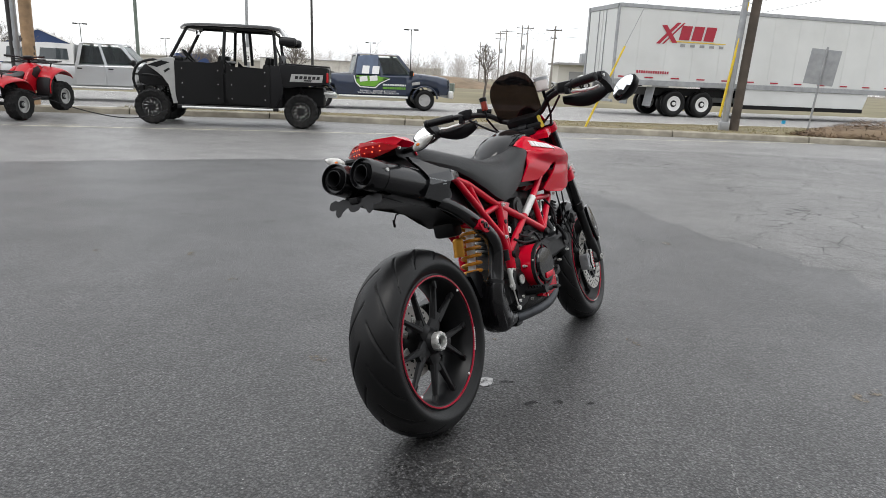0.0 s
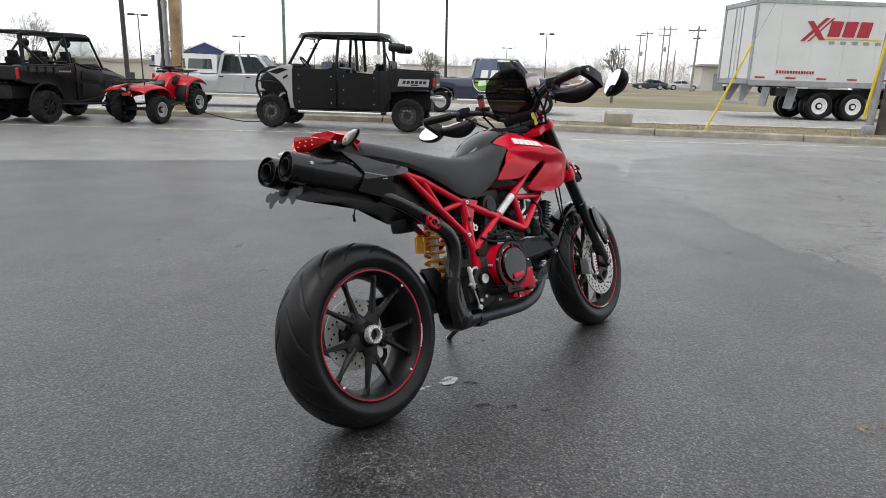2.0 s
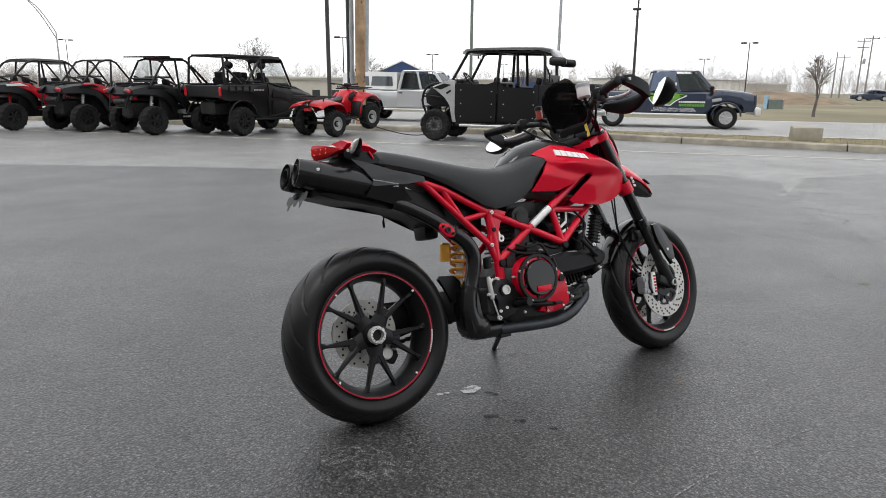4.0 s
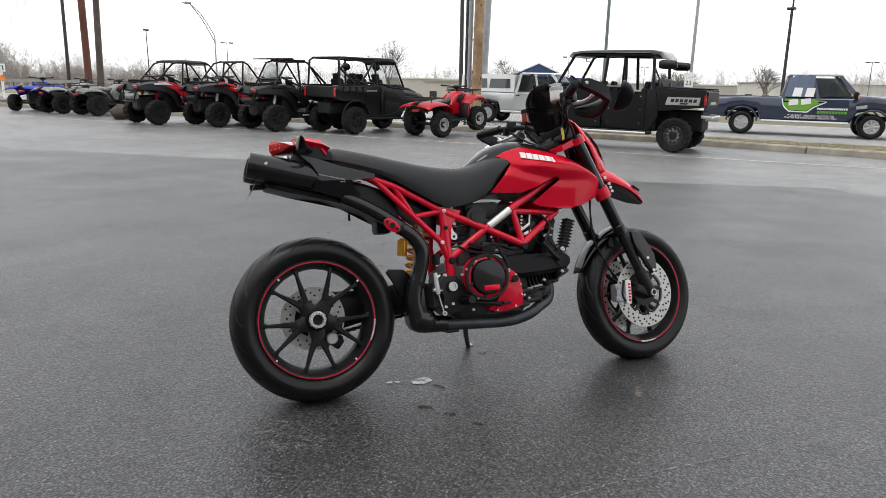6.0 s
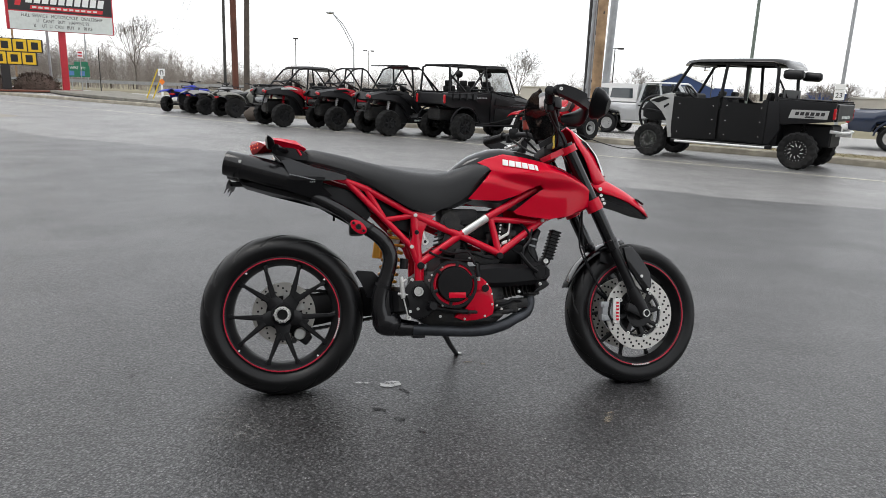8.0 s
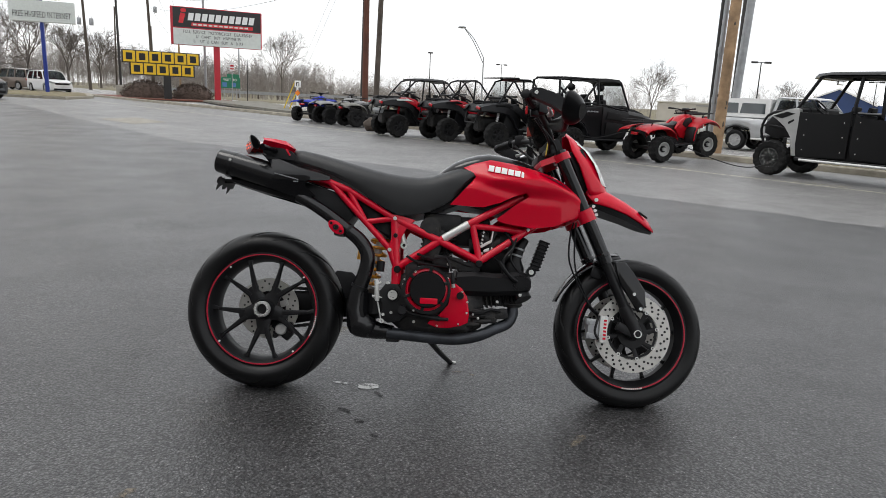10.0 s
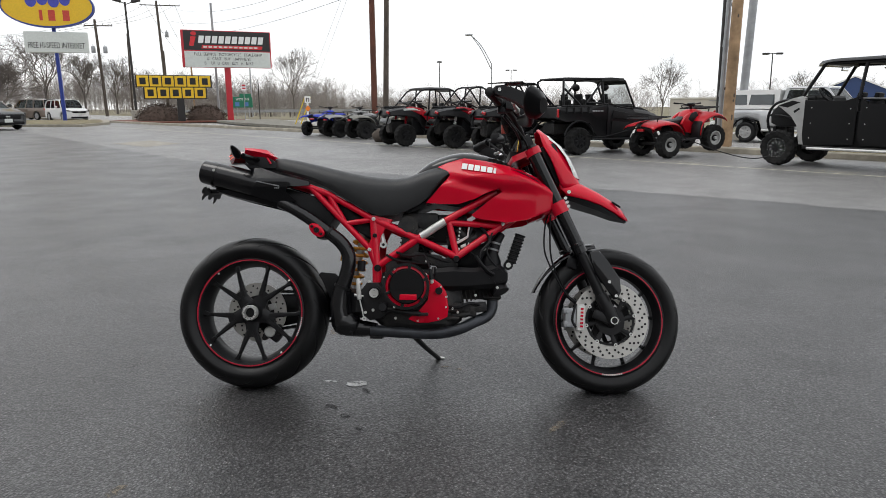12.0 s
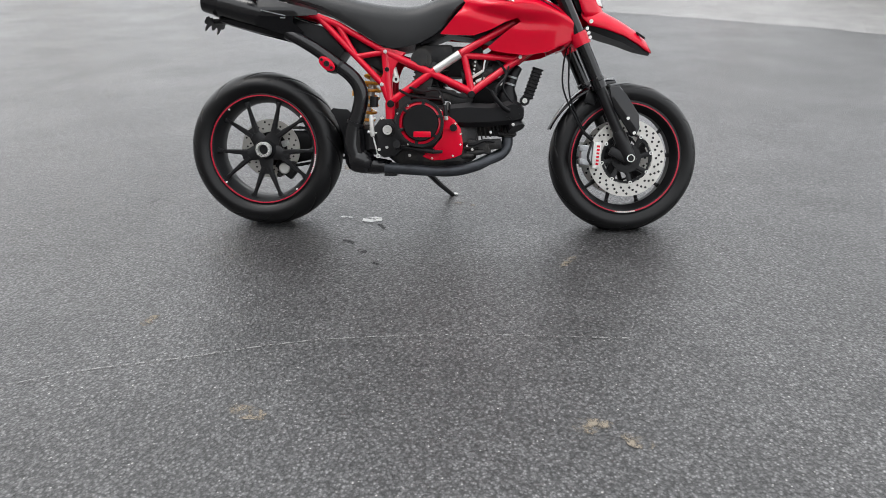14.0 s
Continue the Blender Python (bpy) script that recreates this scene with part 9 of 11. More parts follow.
def sport_utv(m, wb, body, accent, roof, label, seats=1, screen=False, h=1.80):
    t = thing("side_by_side", m, label, "side-by-side", "row of parked off-road vehicles")
    for x in (0, wb):
        for sg in (-1, 1):
            vehicle_wheel(t, x, sg * 0.66, 0.36, 0.28, 0.175, M_blackmt, M_mud, 15, 6)
    coil = M_utvred if seats > 1 else M_white
    bm = bmesh.new()
    prism_y(bm, [(0.30, 0.34), (wb - 0.42, 0.34), (wb - 0.25, 0.55), (wb - 0.3, 0.72), (wb - 0.7, 0.48), (0.75, 0.48), (0.55, 0.95), (0.35, 0.95), (0.28, 0.6)], -0.50, 0.50, 0.03)
    part("tub", bm, M_utvblk, t)
    bm = bmesh.new()
    loft(bm, [[V(x, -hw, z0), V(x, -hw * 0.9, z1 - 0.03), V(x, 0, z1), V(x, hw * 0.9, z1 - 0.03), V(x, hw, z0)] for x, hw, z0, z1 in
              ((wb - 0.5, 0.50, 0.80, 1.20), (wb - 0.2, 0.50, 0.78, 1.16), (wb + 0.15, 0.44, 0.74, 1.04), (wb + 0.42, 0.32, 0.68, 0.88), (wb + 0.52, 0.22, 0.66, 0.76))])
    part("hood", bm, body, t, "", 40)
    bm = bmesh.new()
    box(bm, (wb - 0.52, 0, 1.08), (0.22, 1.02, 0.22), Matrix.Rotation(radians(-20), 4, "Y"), 0.05, 1)
    part("dashboard", bm, M_utvmat, t)
    for sg in (-1, 1):
        shock_absorber(t, (0.04, sg * 0.50, 0.44), (0.16, sg * 0.42, 1.02), coil)
        shock_absorber(t, (wb - 0.02, sg * 0.46, 0.40), (wb - 0.06, sg * 0.34, 0.90), coil)
        for x in (0, wb):
            bm = bmesh.new()
            tube(bm, [(x - 0.08, sg * 0.20, 0.44), (x, sg * 0.54, 0.34)], 0.024, 7)
            part("suspension_arm", bm, M_utvblk, t)
            bm = bmesh.new()
            tube(bm, [(x, sg * 0.16, 0.52), (x, sg * 0.54, 0.46)], 0.020, 7)
            part("suspension_arm", bm, M_utvblk, t)
        bm = bmesh.new()
        tube(bm, [(0.02, sg * 0.50, 0.36), (0.40, sg * 0.48, 0.44), (0.80, sg * 0.44, 0.46)], [0.035, 0.04, 0.03], 8)
        part("trailing_arm", bm, M_utvblk, t)
        # rear fender standing clear of the tyre
        bm = bmesh.new()
        loft(bm, [[V(x, sg * y, z) for y, z in ((0.26, z1 - 0.01), (0.30, z1 + 0.015), (0.48, z1), (w - 0.03, z1 - 0.04), (w, z0 + 0.03), (w - 0.02, z0), (0.30, z0 + 0.02))] for x, w, z0, z1 in
                  ((-0.52, 0.52, 0.99, 1.06), (-0.46, 0.62, 0.96, 1.13), (-0.20, 0.66, 0.96, 1.19), (0.10, 0.67, 0.94, 1.21), (0.36, 0.66, 0.88, 1.19), (0.52, 0.64, 0.74, 1.13), (0.62, 0.62, 0.56, 1.05), (0.72, 0.60, 0.46, 0.98))])
        fd = part("rear_fender", bm, M_utvblk, t, "", 40)
        bm = bmesh.new()
        loft(bm, [[V(x, sg * y, z) for y, z in ((0.44, z1), (0.58, z1 - 0.015), (0.645, z0 + 0.03), (0.64, z0), (0.50, z0 + 0.04))] for x, z0, z1 in
                  ((0.10, 1.15, 1.225), (0.35, 1.08, 1.24), (0.60, 0.96, 1.20), (0.78, 0.80, 1.10), (0.92, 0.66, 1.02), (1.0, 0.60, 0.90))])
        part("side_panel", bm, accent, fd, "", 40)
        bm = bmesh.new()
        prism_y(bm, [(-0.06, 1.17), (0.30, 1.20), (0.52, 1.12), (0.30, 1.13), (-0.04, 1.12)], sg * 0.655, sg * 0.674, 0.006, 1)
        part("fender_decal", bm, M_signwht if seats > 1 else M_utvmat, fd)
        bm = bmesh.new()
        prism_y(bm, [(wb - 0.52, 0.62), (wb - 0.34, 0.86), (wb - 0.1, 0.94), (wb + 0.22, 0.90), (wb + 0.40, 0.80), (wb + 0.44, 0.88), (wb + 0.2, 1.02), (wb - 0.15, 1.12), (wb - 0.52, 1.14)], sg * 0.46, sg * 0.70, 0.03)
        part("front_fender", bm, accent, t)
        bm = bmesh.new()
        box(bm, (-0.50, sg * 0.47, 1.06), (0.05, 0.21, 0.085), Matrix.Rotation(radians(-sg * 8), 4, "X"), 0.018, 1)
        part("tail_light", bm, M_taillamp, t, "red tail lamp")
        # low side sill and half door
        bm = bmesh.new()
        prism_y(bm, [(0.70, 0.36), (wb - 0.50, 0.34), (wb - 0.42, 0.50), (wb - 0.60, 0.52), (0.9, 0.50), (0.72, 0.52)], sg * 0.50, sg * 0.66, 0.02)
        part("side_sill", bm, M_utvblk, t)
        for k in range(seats):
            x0 = 0.98 + 0.86 * k
            bm = bmesh.new()
            prism_y(bm, [(x0, 0.52), (x0 + 0.55, 0.50), (x0 + 0.62, 0.72), (x0 + 0.35, 0.66), (x0 + 0.12, 0.74), (x0 + 0.02, 0.92)], sg * 0.58, sg * 0.63, 0.012)
            part("door", bm, body if k else accent, t)
        bm = bmesh.new()
        for k in range(7):
            box(bm, (0.86 + 0.06 * k, sg * 0.662, 0.43), (0.042, 0.008, 0.045))
        part("side_script", bm, M_signwht, t, "small pale bars low on the side")
    # tail: panel, tray, silencer, gear case
    bm = bmesh.new()
    prism_y(bm, [(-0.47, 0.98), (-0.40, 0.93), (-0.30, 0.95), (-0.30, 1.14), (-0.42, 1.16)], -0.36, 0.36, 0.02)
    part("tail_panel", bm, M_utvblk, t)
    for sg in (-1, 1):
        bm = bmesh.new()
        box(bm, (0.05, sg * 0.33, 1.19), (0.72, 0.05, 0.14), None, 0.02, 1)
        part("tray_side", bm, M_utvblk, t)
    bm = bmesh.new()
    box(bm, (0.05, 0, 1.10), (0.70, 0.62, 0.05), None, 0.01, 1)
    part("cargo_tray", bm, M_utvblk, t)
    bm = bmesh.new()
    tube(bm, [(-0.40, -0.26, 0.80), (-0.40, 0.26, 0.80)], 0.085, 14)
    tube(bm, [(-0.40, -0.10, 0.80), (-0.52, -0.14, 0.78)], 0.03, 10)
    part("silencer", bm, M_galv if seats > 1 else M_engine, t)
    bm = bmesh.new()
    box(bm, (-0.02, 0, 0.62), (0.62, 0.42, 0.42), None, 0.06, 1)
    part("engine", bm, M_engine, t)
    bm = bmesh.new()
    tube(bm, [(-0.44, -0.40, 0.98), (-0.52, -0.34, 0.66), (-0.52, 0.34, 0.66), (-0.44, 0.40, 0.98)], 0.02, 7)
    part("rear_bumper", bm, M_utvblk, t)
    top = h
    end = 0.55 if not screen else 0.42
    cage(t, [[(wb - 0.50, 0.60, 1.14), (wb - 0.98, 0.54, top - 0.06), (wb - 1.12, 0.53, top), (end + 0.25, 0.53, top), (end + 0.05, 0.54, top - 0.06), (0.10, 0.50, 1.20)],
             [(0.85, 0.58, 1.05), (end + 0.38, 0.53, top)], [(0.30, 0.52, 1.42), (0.80, 0.56, 1.20)]], 0.026)
    if seats > 1:
        cage(t, [[(1.72, 0.58, 1.0), (1.62, 0.53, top)]], 0.026)
    for x, z in ((wb - 1.08, top), (end + 0.3, top), (0.24, 1.36), (0.62, 1.40)):
        bm = bmesh.new()
        tube(bm, [(x, -0.53, z), (x, 0.53, z)], 0.024, 8)
        part("cage_tube", bm, M_utvblk, t)
    if roof:
        bm = bmesh.new()
        loft(bm, [[V(x, -hw, z - 0.02), V(x, -hw * 0.9, z + 0.03), V(x, -hw * 0.4, z + 0.05), V(x, hw * 0.4, z + 0.05), V(x, hw * 0.9, z + 0.03), V(x, hw, z - 0.02)] for x, hw, z in ((wb - 0.92, 0.48, top - 0.05), (wb - 1.15, 0.57, top + 0.01), (1.0, 0.58, top + 0.02), (end + 0.1, 0.54, top - 0.01))])
        part("roof", bm, M_utvblk, t, "black roof panel", 40)
    if screen:
        bm = bmesh.new()
        box(bm, (0.36, 0, top - 0.27), (0.012, 1.00, 0.46), Matrix.Rotation(radians(14), 4, "Y"))
        part("rear_screen", bm, M_polycarb, t, "hazy clear rear screen")
        bm = bmesh.new()
        box(bm, (0.28, 0, top - 0.54), (0.03, 1.02, 0.10), Matrix.Rotation(radians(14), 4, "Y"), 0.01, 1)
        part("screen_base", bm, M_utvblk, t)
        bm = bmesh.new()
        loft(bm, [[V(x, -hw, z), V(x, -hw, z + 0.03), V(x, hw, z + 0.03), V(x, hw, z)] for x, hw, z in ((0.10, 0.58, top + 0.01), (0.62, 0.58, top + 0.03), (0.70, 0.54, top - 0.03), (wb - 1.0, 0.52, top - 0.05))])
        part("roof", bm, M_utvblk, t, "black roof panel with raised rear edge")
    for k in range(seats):
        for sg in (-1, 1):
            utv_seat(t, 0.98 + 0.80 * k, sg * 0.27, 0.68)
    steering(t, wb - 0.70, 0.27, 1.14)
    return t


def crew_black_utv(m):
    """Black utility with long cage, soft roof and clear windscreen."""
    wb = 2.22
    t = thing("side_by_side", m, "black utility side-by-side with long cage and clear windscreen", "side-by-side", "row of parked off-road vehicles")
    for x in (0, wb):
        for sg in (-1, 1):
            vehicle_wheel(t, x, sg * 0.66, 0.355, 0.28, 0.18, M_blackmt, M_mud, 15, 8)
    suspension(t, 0, 0.62, 0.35, M_utvblk)
    suspension(t, wb, 0.62, 0.35, M_utvblk)
    bm = bmesh.new()
    prism_y(bm, [(0.40, 0.40), (wb - 0.48, 0.38), (wb - 0.36, 0.65), (wb - 0.42, 0.95), (0.42, 0.92)], -0.60, 0.60, 0.03)
    part("tub", bm, M_utvmat, t)
    for sg in (-1, 1):
        bm = bmesh.new()
        loft(bm, [[V(x, sg * y, z) for y, z in ((0.46, z1), (w - 0.05, z1 - 0.01), (w - 0.01, z1 - 0.05), (w, (z0 + z1) / 2 + 0.05), (w - 0.035, (z0 + z1) / 2), (w - 0.03, z0), (0.46, z0))] for x, w, z0, z1 in
                  ((-0.56, 0.66, 0.92, 1.20), (-0.50, 0.70, 0.88, 1.22), (-0.34, 0.71, 0.84, 1.22), (0.0, 0.71, 0.86, 1.22), (0.36, 0.71, 0.80, 1.22), (0.48, 0.71, 0.58, 1.22), (0.60, 0.71, 0.46, 1.24), (0.88, 0.71, 0.44, 1.28))])
        part("bed_side", bm, M_utvblk, t, "", 40)
        bm = bmesh.new()
        loft(bm, [[V(x, sg * y, z) for y, z in ((0.60, z1), (0.70, z1 - 0.02), (0.73, z1 - 0.14), (0.70, (z0 + z1) / 2), (0.725, z0 + 0.12), (0.69, z0), (0.60, z0))] for x, z0, z1 in
                  ((0.89, 0.44, 1.28), (1.2, 0.43, 1.20), (wb - 0.80, 0.43, 1.16), (wb - 0.52, 0.48, 1.14), (wb - 0.46, 0.62, 1.10))])
        dr = part("door", bm, M_utvblk, t, "", 40)
        bm = bmesh.new()
        for k in range(7):
            box(bm, (0.42 + 0.05 * k, sg * 0.712, 1.10), (0.034, 0.008, 0.036))
        part("side_script", bm, M_galv, dr, "small grey bars")
        bm = bmesh.new()
        loft(bm, [[V(x, sg * y, z) for y, z in ((0.40, z1), (0.62, z1 - 0.03), (0.71, z1 - 0.12), (0.71, z0), (0.40, z0))] for x, z0, z1 in
                  ((wb - 0.46, 0.60, 1.18), (wb - 0.32, 0.80, 1.16), (wb, 0.86, 1.12), (wb + 0.30, 0.84, 1.04), (wb + 0.46, 0.76, 0.94))])
        part("front_fender", bm, M_utvblk, t, "", 40)
        bm = bmesh.new()
        box(bm, (-0.57, sg * 0.60, 1.05), (0.05, 0.08, 0.22), None, 0.02, 1)
        part("tail_light", bm, M_taillamp, t, "red tail lamp")
        for k in range(4):
            bm = bmesh.new()
            box(bm, (-0.38 + 0.22 * k, sg * 0.716, 1.12), (0.05, 0.03, 0.17), None, 0.012, 1)
            part("bed_rib", bm, M_utvmat, t)
        for xc in (0.0, wb):
            bm = bmesh.new()
            tube(bm, [(xc + 0.45 * math.cos(a), sg * 0.735, 0.40 + 0.45 * math.sin(a)) for a in [radians(12 + 13 * k) for k in range(13)]], 0.026, 6)
            part("fender_flare", bm, M_blackpl, t)
        bm = bmesh.new()
        tube(bm, [(-0.55, sg * 0.715, 1.225), (0.5, sg * 0.715, 1.23), (0.9, sg * 0.715, 1.285), (1.25, sg * 0.72, 1.20), (wb - 0.5, sg * 0.715, 1.15)], 0.018, 6)
        part("rub_rail", bm, M_blackpl, t)
        bm = bmesh.new()
        prism_y(bm, [(0.98, 0.52), (wb - 0.62, 0.55), (wb - 0.66, 0.80), (1.02, 0.84)], sg * 0.715, sg * 0.745, 0.012)
        part("door_panel", bm, M_utvmat, dr)
        bm = bmesh.new()
        prism_y(bm, [(1.00, 0.92), (wb - 0.68, 0.88), (wb - 0.70, 1.04), (1.04, 1.12)], sg * 0.722, sg * 0.748, 0.012)
        part("door_panel", bm, M_utvmat, dr)
        bm = bmesh.new()
        tube(bm, [(0.40, sg * 0.70, 0.40), (wb - 0.45, sg * 0.70, 0.38)], 0.03, 8)
        part("rock_slider", bm, M_blackpl, t)
        bm = bmesh.new()
        blob(bm, (0.98 - 0.3 * (sg > 0), sg * 0.42, 1.70), (0.11, 0.10, 0.10), 2)
        part("speaker_pod", bm, M_utvmat, t, "round black speaker pod under the roof")
        for x in (1.35, 0.55):
            utv_seat(t, x, sg * 0.32, 0.86)
    bm = bmesh.new()
    loft(bm, [[V(x, -hw, z0), V(x, -hw * 0.92, z1 - 0.03), V(x, 0, z1), V(x, hw * 0.92, z1 - 0.03), V(x, hw, z0)] for x, hw, z0, z1 in
              ((wb - 0.45, 0.50, 0.85, 1.24), (wb - 0.1, 0.50, 0.82, 1.22), (wb + 0.25, 0.46, 0.74, 1.12), (wb + 0.48, 0.38, 0.66, 0.92), (wb + 0.54, 0.30, 0.62, 0.80))])
    part("hood", bm, M_utvblk, t, "", 40)
    bm = bmesh.new()
    box(bm, (wb - 0.50, 0, 1.16), (0.25, 1.16, 0.22), None, 0.05, 1)
    part("dashboard", bm, M_utvmat, t)
    bm = bmesh.new()
    box(bm, (0.0, 0, 0.98), (1.0, 1.0, 0.14), None, 0.03, 1)
    part("cargo_bed", bm, M_utvblk, t)
    bm = bmesh.new()
    box(bm, (-0.54, 0, 1.06), (0.05, 1.10, 0.28), None, 0.02, 1)
    part("tailgate", bm, M_utvblk, t)
    bm = bmesh.new()
    box(bm, (-0.20, 0, 0.66), (0.55, 0.5, 0.30), None, 0.04, 1)
    part("engine", bm, M_engine, t)
    top = 1.90
    cage(t, [[(wb - 0.42, 0.64, 1.18), (wb - 0.72, 0.58, top - 0.05), (wb - 0.82, 0.57, top), (-0.30, 0.57, top), (-0.42, 0.58, top - 0.06), (-0.44, 0.64, 1.15)],
             [(0.82, 0.64, 1.22), (0.76, 0.57, top)], [(-0.38, 0.58, top - 0.25), (0.10, 0.60, 1.25)], [(0.74, 0.57, top - 0.1), (0.30, 0.6, 1.3)]], 0.028)
    for x, z in ((wb - 0.78, top), (0.76, top), (-0.34, top), (0.80, 1.30)):
        bm = bmesh.new()
        tube(bm, [(x, -0.57, z), (x, 0.57, z)], 0.026, 8)
        part("cage_tube", bm, M_utvblk, t)
    bm = bmesh.new()
    loft(bm, [[V(x, -hw, z - 0.05), V(x, -hw * 0.96, z + 0.01), V(x, -hw * 0.6, z + 0.03), V(x, hw * 0.6, z + 0.03), V(x, hw * 0.96, z + 0.01), V(x, hw, z - 0.05)] for x, hw, z in ((wb - 0.66, 0.57, top - 0.08), (wb - 0.80, 0.62, top), (1.2, 0.62, top + 0.02), (0.74, 0.61, top))])
    part("roof", bm, M_utvmat, t, "black soft roof", 40)
    bm = bmesh.new()
    loft(bm, [[V(wb - 0.43 + e, -0.56, 1.20), V(wb - 0.43 + e, 0.56, 1.20), V(wb - 0.71 + e, 0.53, top - 0.07), V(wb - 0.71 + e, -0.53, top - 0.07)] for e in (0, 0.006)])
    part("windscreen", bm, M_polycarb, t, "clear windscreen")
    bm = bmesh.new()
    loft(bm, [[V(-0.36, -0.5 + e, top - 0.05), V(-0.30, -0.5 + e, 1.45), V(0.15, -0.5 + e, 1.30)] for e in (0, 0.006)])
    part("side_net", bm, M_polycarb, t, "hazy clear flap")
    steering(t, wb - 0.72, 0.32, 1.25)
    return t


def quad(m, body, label, r=0.29, racks=True, sport=False):
    t = thing("quad_bike", m, label, "quad bike", "row of parked off-road vehicles")
    wb = 1.24
    for x, yy in ((0, 0.42), (wb, 0.42)):
        for sg in (-1, 1):
            vehicle_wheel(t, x, sg * yy, r, 0.22, 0.15, M_silver if body is M_atvred else M_blackmt, M_mud, 14, 0 if body is M_atvred else 6, "dish" if body is M_atvred else "spoke")
    for x in (0, wb):
        bm = bmesh.new()
        tube(bm, [(x, -0.40, r), (x, 0.40, r)], 0.035, 8)
        part("axle", bm, M_engine, t)
    bm = bmesh.new()
    box(bm, (0.6, 0, 0.46), (0.6, 0.34, 0.34), None, 0.05, 1)
    part("engine", bm, M_engine, t)
    for sg in (-1, 1):
        for nm, side in (("rear_fender", [(0.40, 0.50), (0.33, 0.64), (0.20, 0.735), (0.0, 0.765), (-0.2, 0.765), (-0.36, 0.74), (-0.43, 0.69)]),
                         ("front_fender", [(wb - 0.40, 0.44), (wb - 0.36, 0.62), (wb - 0.24, 0.75), (wb - 0.02, 0.82), (wb + 0.16, 0.81), (wb + 0.30, 0.74), (wb + 0.36, 0.66)])):
            bm = bmesh.new()
            sm, _ = spline([V(x, 0, z) for x, z in side], [0] * len(side), 4)
            loops = [[bm.verts.new(p + V(0, sg * y, dz)) for y, dz in ((0.10, 0.03), (0.22, 0.02), (0.36, 0.0), (0.45, -0.025), (0.49, -0.06))] for p in sm]
            ring_faces(bm, loops, False, False)
            ob = part(nm, bm, body, t, "", 60)
            ob.modifiers.new("thickness", "SOLIDIFY").thickness = 0.012
        bm = bmesh.new()
        prism_y(bm, [(0.58, 0.66), (0.70, 0.46), (0.86, 0.42), (0.98, 0.55), (1.10, 0.74), (1.04, 0.86), (0.86, 0.88), (0.70, 0.80)], sg * 0.13, sg * 0.21, 0.03)
        part("side_cover", bm, body, t)
        bm = bmesh.new()
        prism_y(bm, [(0.76, 0.74), (0.84, 0.85), (0.97, 0.88), (1.05, 0.78), (0.98, 0.68), (0.86, 0.66)], sg * 0.20, sg * 0.222, 0.01)
        part("tank_panel", bm, M_utvblk, t, "black tank side panel")
        bm = bmesh.new()
        prism_y(bm, [(wb - 0.44, 0.34), (wb - 0.40, 0.60), (wb - 0.34, 0.68), (wb - 0.27, 0.60), (wb - 0.31, 0.44), (wb - 0.34, 0.33)], sg * 0.22, sg * 0.47, 0.015)
        part("leg_shield", bm, M_utvblk, t, "black leg shield")
        bm = bmesh.new()
        box(bm, (0.62, sg * 0.36, 0.33), (0.55, 0.20, 0.04), None, 0.015, 1)
        part("footwell", bm, M_utvblk, t)
    bm = bmesh.new()
    loft(bm, [[V(x, -hw, z0), V(x, -hw, z1 - 0.05), V(x, -hw * 0.5, z1), V(x, hw * 0.5, z1), V(x, hw, z1 - 0.05), V(x, hw, z0)] for x, hw, z0, z1 in ((0.70, 0.12, 0.5, 0.80), (0.85, 0.16, 0.5, 0.90), (1.05, 0.18, 0.55, 0.93), (1.28, 0.16, 0.6, 0.86), (1.48, 0.10, 0.6, 0.74))])
    part("tank_cowl", bm, body, t)
    bm = bmesh.new()
    loft(bm, [[V(x, -hw, z0), V(x, -hw, z1 - 0.03), V(x, -hw * 0.6, z1), V(x, hw * 0.6, z1), V(x, hw, z1 - 0.03), V(x, hw, z0)] for x, hw, z0, z1 in ((-0.22, 0.12, 0.66, 0.76), (0.0, 0.15, 0.66, 0.80), (0.35, 0.15, 0.64, 0.77), (0.62, 0.12, 0.64, 0.76), (0.78, 0.09, 0.66, 0.84))])
    part("seat", bm, M_seat, t, "black quad seat")
    bm = bmesh.new()
    tube(bm, [(0.92, -0.40, 1.06), (0.98, -0.18, 1.04), (1.02, 0, 1.0), (0.98, 0.18, 1.04), (0.92, 0.40, 1.06)], 0.014, 7, True, 3)
    tube(bm, [(1.02, 0, 1.0), (1.12, 0, 0.8)], 0.03, 7)
    box(bm, (1.04, 0, 1.02), (0.10, 0.18, 0.08), None, 0.02, 1)
    part("handlebar", bm, M_utvblk, t)
    for sg in (-1, 1):
        bm = bmesh.new()
        tube(bm, [(0.92, sg * 0.40, 1.06), (0.95, sg * 0.28, 1.05)], 0.02, 8)
        part("grip", bm, M_rubber, t)
        bm = bmesh.new()
        blob(bm, (1.42, sg * 0.24, 0.72), (0.06, 0.08, 0.05), 2)
        part("headlight", bm, M_clear, t)
    bm = bmesh.new()
    box(bm, (-0.36, 0, 0.62), (0.05, 0.20, 0.06), None, 0.01, 1)
    part("tail_light", bm, M_taillamp, t)
